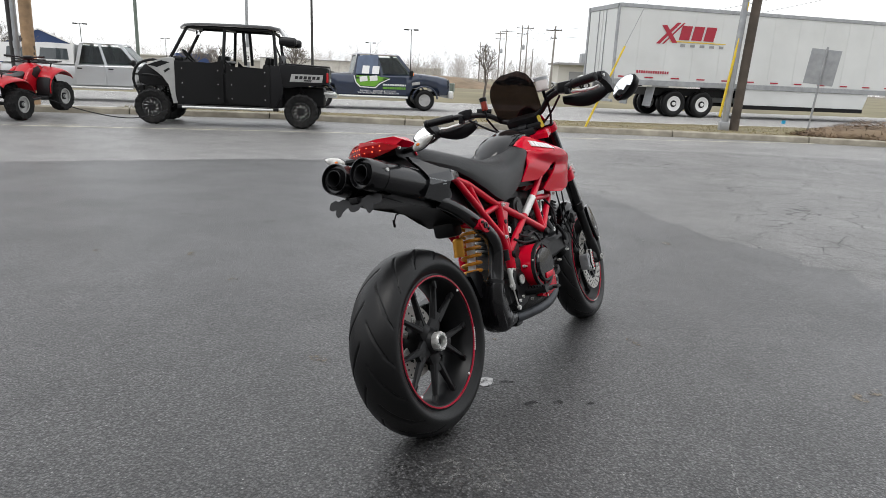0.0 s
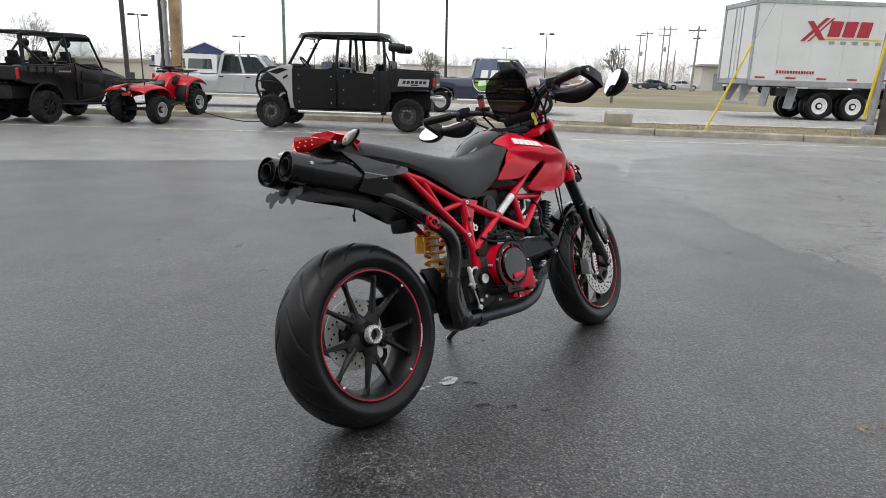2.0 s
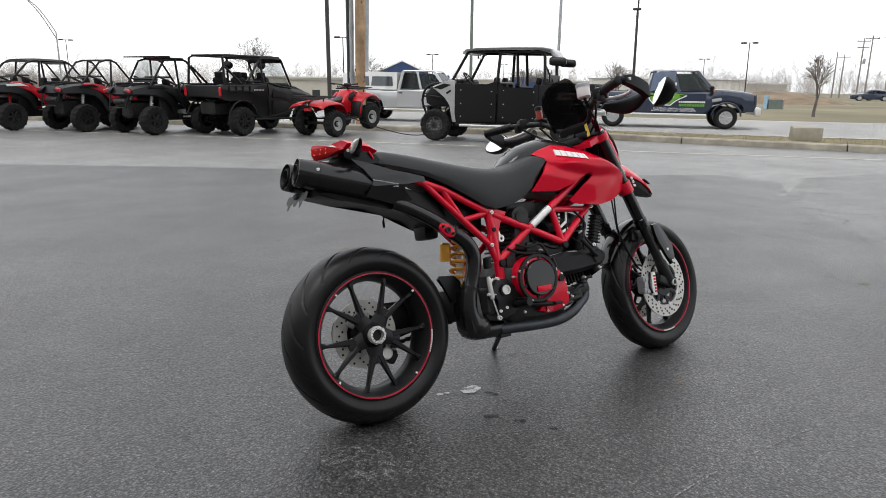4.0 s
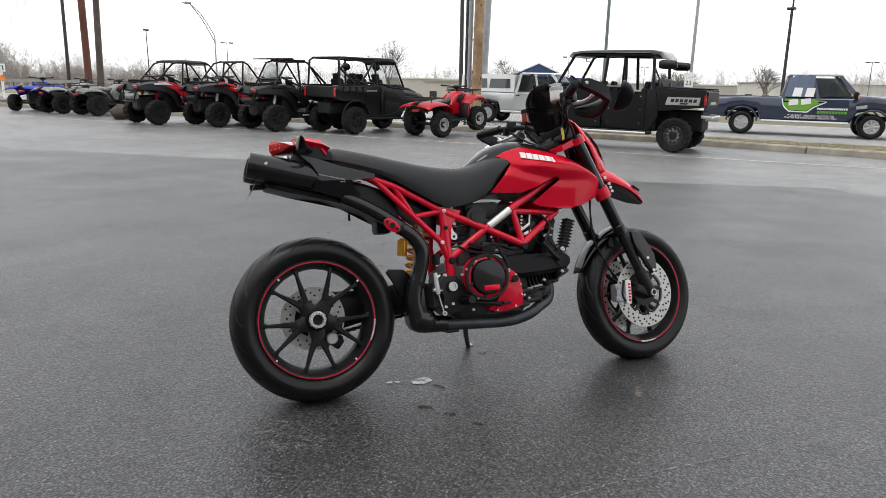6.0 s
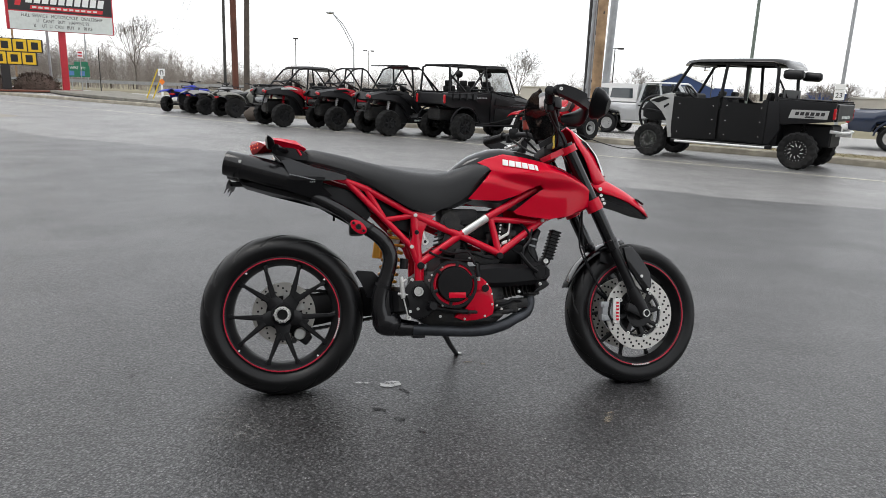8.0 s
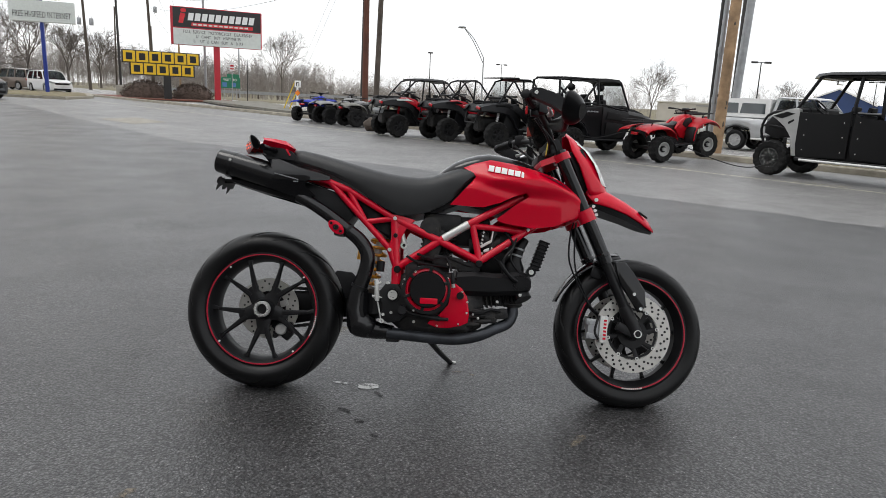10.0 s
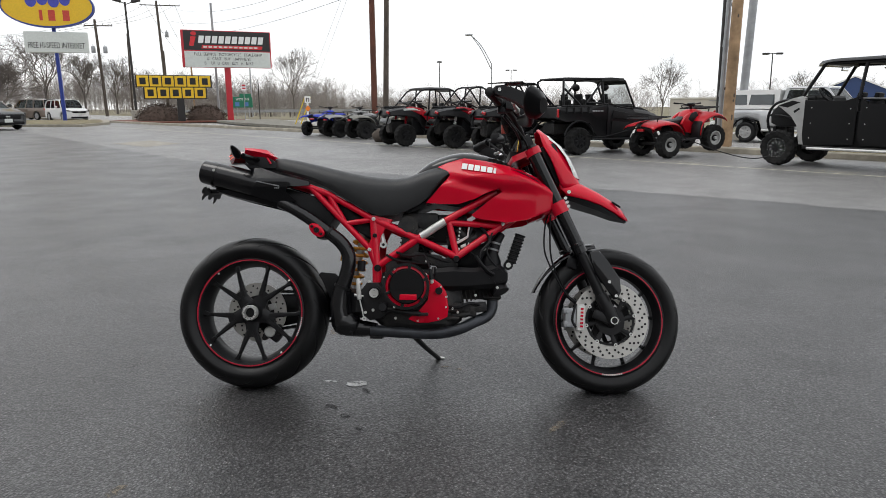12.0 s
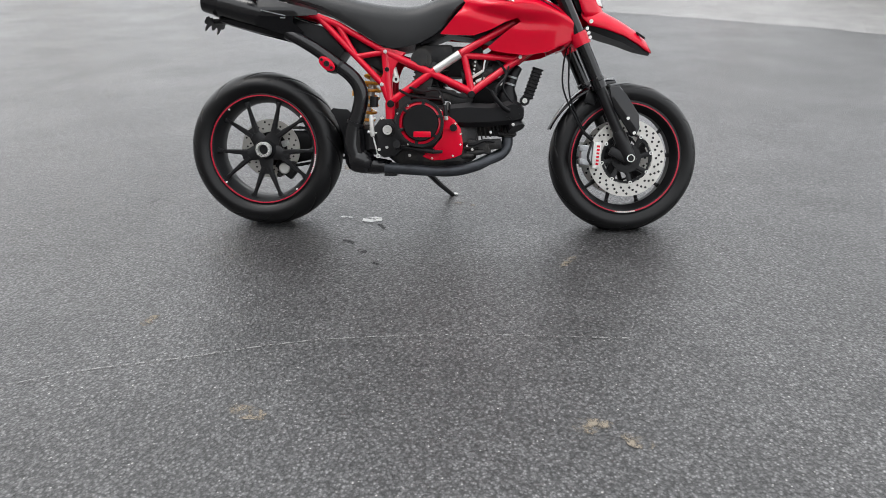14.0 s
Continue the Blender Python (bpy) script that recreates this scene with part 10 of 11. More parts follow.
    if racks:
        for x0, x1, z in ((-0.40, 0.12, 0.86), (1.08, 1.46, 0.93)):
            bm = bmesh.new()
            tube(bm, [(x0, -0.38, z), (x1, -0.38, z), (x1, 0.38, z), (x0, 0.38, z), (x0, -0.38, z)], 0.013, 6)
            tube(bm, [(x0, -0.30, z), (x0 - 0.02, -0.33, z + 0.06), (x0 - 0.02, 0.33, z + 0.06), (x0, 0.30, z)], 0.012, 6)
            for y in (-0.3, 0.3):
                tube(bm, [((x0 + x1) / 2, y, z), ((x0 + x1) / 2, y * 0.8, z - 0.14)], 0.012, 6)
            rack = part("rack", bm, M_utvblk, t, "black tube carrier rack")
            for y in (-0.24, -0.12, 0, 0.12, 0.24):
                bm = bmesh.new()
                tube(bm, [(x0, y, z), (x1, y, z)], 0.010, 6)
                part("rack_bar", bm, M_utvblk, rack)
    return t


def car_body(t, stations, body_mat, name="body"):
    """stations: x, half width, sill z, belt z."""
    bm = bmesh.new()
    loops = []
    for x, hw, z0, z1 in stations:
        h = z1 - z0
        loops.append([V(x, s * hw * k, z0 + h * f) for s, k, f in ((-1, 0.90, 0), (-1, 0.98, 0.2), (-1, 1.0, 0.55), (-1, 0.97, 0.85), (-1, 0.88, 0.97), (-1, 0.5, 1.02), (1, 0.5, 1.02), (1, 0.88, 0.97), (1, 0.97, 0.85), (1, 1.0, 0.55), (1, 0.98, 0.2), (1, 0.90, 0))])
    loft(bm, loops)
    return part(name, bm, body_mat, t, "", 45)


def greenhouse(t, prof, hw0, hw1, z0, z1, body_mat, windows):
    """prof: x at the base front, top front, top rear and base rear; windows: x ranges of the side panes at mid height."""
    xf, xtf, xtr, xr = prof
    bm = bmesh.new()
    edges = [0.02] + [u for w in windows for u in w][1:-1] + [0.98]
    edges = [edges[0]] + [(edges[i] + edges[i + 1]) / 2 for i in range(1, len(edges) - 1, 2)] + [edges[-1]]
    for sg in (-1, 1):
        for u in edges:
            lo, hi = xr + (xf - xr) * u, xtr + (xtf - xtr) * u
            w = 0.05 if 0.1 < u < 0.9 else 0.06
            loft(bm, [[V(lo - w, sg * hw0, z0 - 0.05), V(lo + w, sg * hw0, z0 - 0.05), V(lo + w, sg * (hw0 - 0.06), z0 - 0.05), V(lo - w, sg * (hw0 - 0.06), z0 - 0.05)],
                      [V(hi - w, sg * hw1, z1), V(hi + w, sg * hw1, z1), V(hi + w, sg * (hw1 - 0.06), z1), V(hi - w, sg * (hw1 - 0.06), z1)]])
            part("pillar", bm, body_mat, t)
            bm = bmesh.new()
    for xx in (xr + (xf - xr) * 0.30, xr + (xf - xr) * 0.68):
        for sg in (-1, 1):
            bm = bmesh.new()
            box(bm, (xx, sg * hw0 * 0.45, z0 + 0.08), (0.14, 0.44, 0.5), Matrix.Rotation(radians(-8), 4, "Y"), 0.04, 1)
            box(bm, (xx - 0.04, sg * hw0 * 0.45, z0 + 0.40), (0.08, 0.24, 0.16), None, 0.03, 1)
            part("seat", bm, M_utvmat, t)
    bm = bmesh.new()
    loft(bm, [[V(x, -hw1 * k, z), V(x, -hw1 * 0.7 * k, z + 0.045), V(x, hw1 * 0.7 * k, z + 0.045), V(x, hw1 * k, z)] for x, k, z in ((xtr - 0.06, 0.97, z1 - 0.03), (xtr, 1.02, z1 + 0.005), (xtf, 1.02, z1 + 0.005), (xtf + 0.08, 0.97, z1 - 0.03))])
    part("roof", bm, body_mat, t)
    gl = 0.012
    for sg in (-1, 1):
        for a0, a1 in windows:
            bm = bmesh.new()

            def at(u, f):
                lo = xr + (xf - xr) * u
                hi = xtr + (xtf - xtr) * u
                hw = hw0 + (hw1 - hw0) * f
                return V(lo + (hi - lo) * f, sg * (hw + gl), z0 + (z1 - z0) * f)
            loft(bm, [[at(a0, 0.08), at(a1, 0.08), at(a1, 0.88), at(a0, 0.88)], [at(a0, 0.08) - V(0, sg * 0.02, 0), at(a1, 0.08) - V(0, sg * 0.02, 0), at(a1, 0.88) - V(0, sg * 0.02, 0), at(a0, 0.88) - V(0, sg * 0.02, 0)]])
            part("side_window", bm, M_carpane, t)
    for xb, xt, nm in ((xf, xtf, "windscreen"), (xr, xtr, "rear_window")):
        sgn = 1 if nm == "windscreen" else -1
        bm = bmesh.new()

        def wp(c, f, o):
            return V(xb + (xt - xb) * f + sgn * o, c * (hw0 + (hw1 - hw0) * f) * 0.9, z0 + (z1 - z0) * f + 0.01)
        loft(bm, [[wp(-1, 0.06, o), wp(1, 0.06, o), wp(1, 0.92, o), wp(-1, 0.92, o)] for o in (0.0, 0.015)])
        part(nm, bm, M_carpane, t)
    return t


M_carpane = glass("car_window_glass", (0.55, 0.62, 0.60), 0.55, 0.03)
M_cargl = mat("dark_car_glass", (0.05, 0.06, 0.065), 0.06, var=0.2, scale=1.5, coat=0.6)
M_carsilver = mat("silver_car_paint", (0.52, 0.53, 0.54), 0.3, 0.3, var=0.05, scale=1, coat=0.6, dirt=0.1)
M_carblue = mat("dark_blue_car_paint", (0.016, 0.027, 0.058), 0.3, 0.1, var=0.06, scale=1, coat=0.7, dirt=0.08)
M_cargrey = mat("graphite_car_paint", (0.012, 0.014, 0.016), 0.28, 0.0, var=0.06, scale=1, coat=0.5)
M_carwhite = mat("white_car_paint", (0.75, 0.75, 0.74), 0.35, var=0.05, scale=1, coat=0.5)
M_cartan = mat("tan_car_paint", (0.20, 0.16, 0.13), 0.35, 0.3, var=0.06, scale=1, coat=0.5)
M_hubcap = mat("wheel_silver", (0.5, 0.5, 0.5), 0.35, 0.7, var=0.1)
M_trailer = mat("white_trailer_panel", (0.62, 0.63, 0.62), 0.45, var=0.05, scale=0.8, dirt=0.18, dirt_col=(0.35, 0.34, 0.31))
M_dkred = mat("dark_red_vinyl", (0.36, 0.015, 0.035), 0.5, var=0.08)


def lamps(t, x, hw, z, w, h, material, name, label=""):
    for sg in (-1, 1):
        bm = bmesh.new()
        box(bm, (x, sg * (hw - w / 2), z), (0.10, w, h), None, 0.025, 1)
        part(name, bm, material, t, label)


def pickup(m, paint, label, cap=False, decal=False, wb=3.75):
    t = thing("pickup_truck", m, label, "pickup truck")
    fo, ro = 0.95, 1.20
    for x in (0, wb):
        for sg in (-1, 1):
            vehicle_wheel(t, x, sg * 0.84, 0.39, 0.27, 0.22, M_hubcap, M_rubber, 0, 7)
    st = [(-ro, 0.92, 0.62, 1.16), (-ro + 0.1, 0.96, 0.58, 1.22), (-0.55, 0.98, 0.55, 1.24), (-0.45, 0.98, 0.80, 1.24), (0, 0.98, 0.90, 1.24), (0.45, 0.98, 0.80, 1.24), (0.55, 0.98, 0.50, 1.24), (1.2, 0.98, 0.48, 1.25), (wb - 0.60, 0.98, 0.48, 1.30), (wb - 0.45, 0.98, 0.80, 1.33), (wb, 0.97, 0.90, 1.32),
          (wb + 0.45, 0.96, 0.80, 1.27), (wb + 0.55, 0.95, 0.58, 1.26), (wb + fo - 0.12, 0.93, 0.60, 1.21), (wb + fo - 0.02, 0.89, 0.62, 1.16), (wb + fo, 0.86, 0.64, 1.10)]
    car_body(t, st, paint)
    greenhouse(t, (wb - 0.35, wb - 1.00, 1.30, 1.12), 0.90, 0.76, 1.22, 1.93, paint, ((0.06, 0.44), (0.49, 0.90)))
    for sg in (-1, 1):
        for k, x0 in enumerate((1.14, 2.12)):
            bm = bmesh.new()
            prism_y(bm, [(x0, 0.55), (x0 + 0.93, 0.55), (x0 + 0.93, 1.19), (x0, 1.19)], sg * 0.976, sg * 0.992, 0.006, 1)
            dr = part("door", bm, paint, t)
            bm = bmesh.new()
            box(bm, (x0 + 0.14, sg * 1.0, 1.10), (0.16, 0.03, 0.04), None, 0.01, 1)
            part("door_handle", bm, M_blackpl, dr)
        bm = bmesh.new()
        box(bm, (wb - 0.55, sg * 1.08, 1.33), (0.14, 0.22, 0.22), None, 0.04, 1)
        mr = part("wing_mirror", bm, M_blackpl, t)
        if decal:
            bm = bmesh.new()
            box(bm, (wb - 0.51, sg * 1.12, 1.30), (0.08, 0.12, 0.1), None, 0.02, 1)
            part("mirror_indicator", bm, mat("lit_amber", (1.0, 0.30, 0.02), 0.3, emit=1.2) if sg > 0 else M_amber, mr, "lit amber indicator")
        bm = bmesh.new()
        tube(bm, [(0.6, sg * 0.98, 0.47), (wb - 0.65, sg * 0.98, 0.47)], 0.04, 8)
        part("step_bar", bm, M_alu, t)
        for x in (0, wb):
            bm = bmesh.new()
            pts = [V(x + 0.47 * math.cos(a), sg * 0.975, 0.42 + 0.47 * math.sin(a)) for a in [math.pi * (0.02 + 0.96 * k / 14) for k in range(15)]]
            tube(bm, pts, 0.03, 6)
            part("wheel_arch", bm, M_blackpl if not decal else paint, t)
        bm = bmesh.new()
        box(bm, (wb / 2, sg * 0.35, 0.62), (wb + 1.4, 0.1, 0.14))
        part("chassis_rail", bm, M_blackpl, t)
    bm = bmesh.new()
    box(bm, (0.05, 0, 1.0), (2.0, 1.5, 0.5))
    part("bed_floor", bm, M_blackpl, t)
    lamps(t, wb + fo - 0.08, 0.92, 0.99, 0.26, 0.32, M_clear, "headlight", "clear headlamp")
    lamps(t, -ro - 0.01, 0.97, 0.98, 0.16, 0.36, M_taillamp, "tail_light", "red tail lamp")
    bm = bmesh.new()
    box(bm, (wb + fo - 0.02, 0, 0.97), (0.10, 1.20, 0.40), None, 0.02, 1)
    gr = part("grille", bm, M_blackpl, t)
    for k in range(3):
        bm = bmesh.new()
        box(bm, (wb + fo + 0.04, 0, 0.86 + 0.11 * k), (0.03, 1.1, 0.035), None, 0.008, 1)
        part("grille_bar", bm, M_alu, gr)
    for x in (wb + fo + 0.05, -ro - 0.08):
        bm = bmesh.new()
        box(bm, (x, 0, 0.62), (0.20, 1.90, 0.27), None, 0.05)
        part("bumper", bm, M_alu, t, "chrome bumper")
    bm = bmesh.new()
    box(bm, (-ro - 0.005, 0, 0.98), (0.06, 1.4, 0.42), None, 0.02, 1)
    part("tailgate", bm, paint, t)
    if cap:
        bm = bmesh.new()
        loft(bm, [[V(x, -hw, 1.22), V(x, -hw * 0.9, z), V(x, hw * 0.9, z), V(x, hw, 1.22)] for x, hw, z in ((-ro + 0.05, 0.94, 1.84), (0.2, 0.95, 1.90), (1.10, 0.94, 1.88))])
        cp = part("bed_cap", bm, M_carwhite, t, "white bed cap with dark windows")
        for sg in (-1, 1):
            for x0, x1 in ((-0.95, -0.02), (0.05, 0.95)):
                bm = bmesh.new()
                loft(bm, [[V(x0, sg * (0.918 + o), 1.36), V(x1, sg * (0.918 + o), 1.36), V(x1 - 0.04, sg * (0.872 + o), 1.72), V(x0 + 0.04, sg * (0.872 + o), 1.72)] for o in (0.0, 0.02)])
                part("cap_window", bm, M_cargl, cp)
    if decal:
        M_green = mat("green_vinyl", (0.14, 0.36, 0.03), 0.45, var=0.06)
        for sg in (-1, 1):
            y = sg * 0.994
            bm = bmesh.new()
            prism_y(bm, [(1.22, 0.98), (1.36, 0.84), (1.90, 0.82), (2.06, 0.98), (2.42, 1.14), (2.10, 1.16), (2.05, 1.19), (1.22, 1.19)], y, y + sg * 0.006)
            dc = part("door_decal", bm, M_green, t, "green and white pentagon decal")
            bm = bmesh.new()
            ring = [(1.14, 1.19), (1.20, 0.96), (1.36, 0.80), (1.90, 0.78), (2.08, 0.94), (2.42, 1.11)]
            for (xa, za), (xb, zb) in zip(ring, ring[1:]):
                d = V(xb - xa, 0, zb - za)
                box(bm, ((xa + xb) / 2, y + sg * 0.006, (za + zb) / 2), (d.length, 0.008, 0.035), Matrix.Rotation(-math.atan2(d.z, d.x), 4, "Y"))
            part("decal_edge", bm, M_white, dc)
            bm = bmesh.new()
            for k in range(2):
                x0 = 1.36 + 0.36 * k
                box(bm, (x0 + 0.12, y + sg * 0.010, 1.08 + 0.03 * k), (0.28, 0.008, 0.18), Matrix.Rotation(radians(-8), 4, "Y"))
            part("decal_shape", bm, M_white, dc)
            bm = bmesh.new()
            loft(bm, [[V(x, sg * (0.90 - 0.14 * f + o), 1.22 + 0.71 * f) for x, f in ((1.20, 0.04), (2.02, 0.04), (2.02, 0.97), (1.50, 0.97), (1.30, 0.88))] for o in (0.016, 0.022)])
            part("window_decal", bm, mat("perforated_window_film", (0.10, 0.13, 0.20), 0.5, var=0.2, scale=4), dc, "blue-grey film on the rear window")
            bm = bmesh.new()
            for k in range(2):
                x0 = 1.42 + 0.36 * k
                loft(bm, [[V(x + x0, sg * (0.90 - 0.14 * f + o), 1.22 + 0.71 * f) for x, f in ((0, 0.06), (0.26, 0.06), (0.29, 0.45), (0.05, 0.45))] for o in (0.022, 0.028)])
            part("decal_shape", bm, M_white, dc)
            bm = bmesh.new()
            for k in range(14):
                box(bm, (2.20 + 0.062 * k, sg * 0.995, 0.90), (0.045, 0.008, 0.06))
            part("name_bar", bm, M_white, t, "row of white bars")
            bm = bmesh.new()
            for k in range(10):
                box(bm, (2.22 + 0.085 * k, sg * 0.995, 0.79), (0.06, 0.008, 0.08))
            part("number_bar", bm, M_green, t, "row of green bars")
            rotm = Matrix.Rotation(radians(90), 4, "X") if sg < 0 else Matrix.Rotation(radians(180), 4, "Z") @ Matrix.Rotation(radians(90), 4, "X")
            for row, z in (("PLUMBING - HEATING & COOLING", 0.665), ("WATER RESTORATION - EXCAVATION", 0.595)):
                letters(row, 0.085, M_white, t, Matrix.Translation((2.02, sg * 0.996, z)) @ rotm, "lettering", 1.0, 0.002)
            bm = bmesh.new()
            box(bm, (wb - 0.35, sg * 0.99, 0.98), (0.30, 0.01, 0.10), Matrix.Rotation(radians(-8), 4, "Y"), 0.004, 1)
            part("fender_badge", bm, M_hubcap, t)
    return t


def table(keys, x):
    """Smooth value between (x, value) keys."""
    for (x0, a), (x1, b) in zip(keys, keys[1:]):
        if x <= x1:
            f = min(max((x - x0) / (x1 - x0), 0.0), 1.0)
            return a + (b - a) * (f * 0.45 + 0.55 * f * f * (3 - 2 * f))
    return keys[-1][1]


def shaped_body(t, paint, wb, ro, fo, hw, belt, r, nose, tail):
    """A car's lower body with round wheel arches; nose and tail are the heights of the bonnet's and boot's edges."""
    x0, x1 = -ro, wb + fo
    plan = [(x0, hw * 0.72), (x0 + 0.12, hw * 0.90), (x0 + 0.5, hw * 0.98), (wb * 0.3, hw * 0.985), (wb, hw), (x1 - 0.45, hw * 0.96), (x1 - 0.14, hw * 0.86), (x1, hw * 0.66)]
    top = [(x0, tail - 0.16), (x0 + 0.10, tail), (x0 + 0.6, belt + 0.02), (wb * 0.5, belt), (wb - 0.5, belt - 0.01), (wb + 0.2, (belt + nose) / 2 + 0.03), (x1 - 0.22, nose), (x1 - 0.05, nose - 0.09), (x1, nose - 0.22)]
    low = [(x0, 0.40), (x0 + 0.2, 0.25), (0.6, 0.20), (wb - 0.6, 0.20), (x1 - 0.3, 0.19), (x1, 0.24)]
    xs = {x0, x0 + 0.05, x0 + 0.12, x1, x1 - 0.05, x1 - 0.14}
    ar = r + 0.055
    for c in (0.0, wb):
        xs.update(c + ar * math.cos(radians(15 * k)) for k in range(13))
        xs.update((c - ar - 0.012, c + ar + 0.012))
    n = 26
    xs.update(x0 + (x1 - x0) * (k + 0.5) / n for k in range(n))
    loops = []
    for x in sorted(xs):
        z0 = table(low, x)
        for c in (0.0, wb):
            if abs(x - c) <= ar:
                z0 = max(z0, r + math.sqrt(max(0.0, ar * ar - (x - c) ** 2)))
        w, z1 = table(plan, x), table(top, x)
        zs = [z0, max(z0 + 0.01, 0.36), max(z0 + 0.02, 0.56), max(z0 + 0.03, z1 - 0.17), z1 - 0.055, z1 - 0.01, z1 + 0.012, z1 + 0.022]
        half = list(zip((0.93, 0.985, 1.0, 0.985, 0.945, 0.86, 0.55, 0.0), zs))
        loops.append([V(x, -w * k, z) for k, z in half] + [V(x, w * k, z) for k, z in reversed(half[:-1])])
    bm = bmesh.new()
    loft(bm, loops)
    return part("body", bm, paint, t, "", 40)


def shaped_cabin(t, paint, crown, hw0, hw1, z0, sides):
    """Windscreen, roof and rear window lofted along crown, a list of (x, z); sides: x pairs of the side panes at sill and at roof."""
    def section(x, z, inset=0.0):
        f = min(1.0, max(0.0, (z - z0) / 0.40))
        w = hw0 + (hw1 - hw0) * f - inset
        z -= inset
        return [V(x, -w, max(z0 - 0.03, z - 0.05)), V(x, -w * 0.86, z - 0.012), V(x, -w * 0.5, z + 0.018), V(x, 0, z + 0.028), V(x, w * 0.5, z + 0.018), V(x, w * 0.86, z - 0.012), V(x, w, max(z0 - 0.03, z - 0.05))]
    a, b = crown[2][0], crown[-3][0]
    for name, rng_x, material in (("windscreen", (a, 99), M_carpane), ("roof", (b, a), paint), ("rear_window", (-99, b), M_carpane)):
        pts = [p for p in crown if rng_x[0] <= p[0] <= rng_x[1]]
        bm = bmesh.new()
        loops = [section(x, z) + list(reversed(section(x, z, 0.02))) for x, z in pts]
        loft(bm, loops)
        part(name, bm, material, t, "", 40)
    for sg in (-1, 1):
        for lo0, lo1, hi0, hi1 in sides:
            bm = bmesh.new()

            def at(x, f, o):
                zt = table(list(reversed(crown)), x) - 0.06
                return V(x, sg * (hw0 + (hw1 - hw0) * min(1.0, f * (zt - z0) / 0.40) + o), z0 - 0.01 + (zt - z0) * f)
            loft(bm, [[at(lo0, 0, o), at(lo1, 0, o), at(hi1, 0.94, o), at(hi0, 0.94, o)] for o in (0.0, -0.015)])
            part("side_window", bm, M_carpane, t)
        ends = [(crown[0][0], crown[0][1], crown[2][0], crown[2][1]), (crown[-1][0], crown[-1][1], crown[-3][0], crown[-3][1])]
        ends += [((p[1] + q[0]) / 2, z0, (p[3] + q[2]) / 2, table(list(reversed(crown)), (p[3] + q[2]) / 2)) for p, q in zip(sides, sides[1:])]
        for xb, zb, xt, zt in ends:
            bm = bmesh.new()
            tube(bm, [(xb, sg * (hw0 - 0.01), zb - 0.04), ((xb + xt) / 2, sg * (hw0 * 0.45 + hw1 * 0.55), (zb + zt) / 2 - 0.005), (xt, sg * (hw1 - 0.01), zt - 0.035)], 0.045, 8)
            part("pillar", bm, paint, t)
        bm = bmesh.new()
        tube(bm, [(x, sg * (hw1 - 0.005), z - 0.04) for x, z in crown[2:-2]], 0.03, 8)
        part("roof_rail", bm, paint, t)
    for xx in (a - 0.55, a - 1.35):
        for sg in (-1, 1):
            bm = bmesh.new()
            box(bm, (xx, sg * hw0 * 0.45, z0 + 0.0), (0.14, 0.44, 0.42), Matrix.Rotation(radians(-8), 4, "Y"), 0.04, 1)
            box(bm, (xx - 0.04, sg * hw0 * 0.45, z0 + 0.24), (0.08, 0.24, 0.16), None, 0.03, 1)
            part("seat", bm, M_utvmat, t)


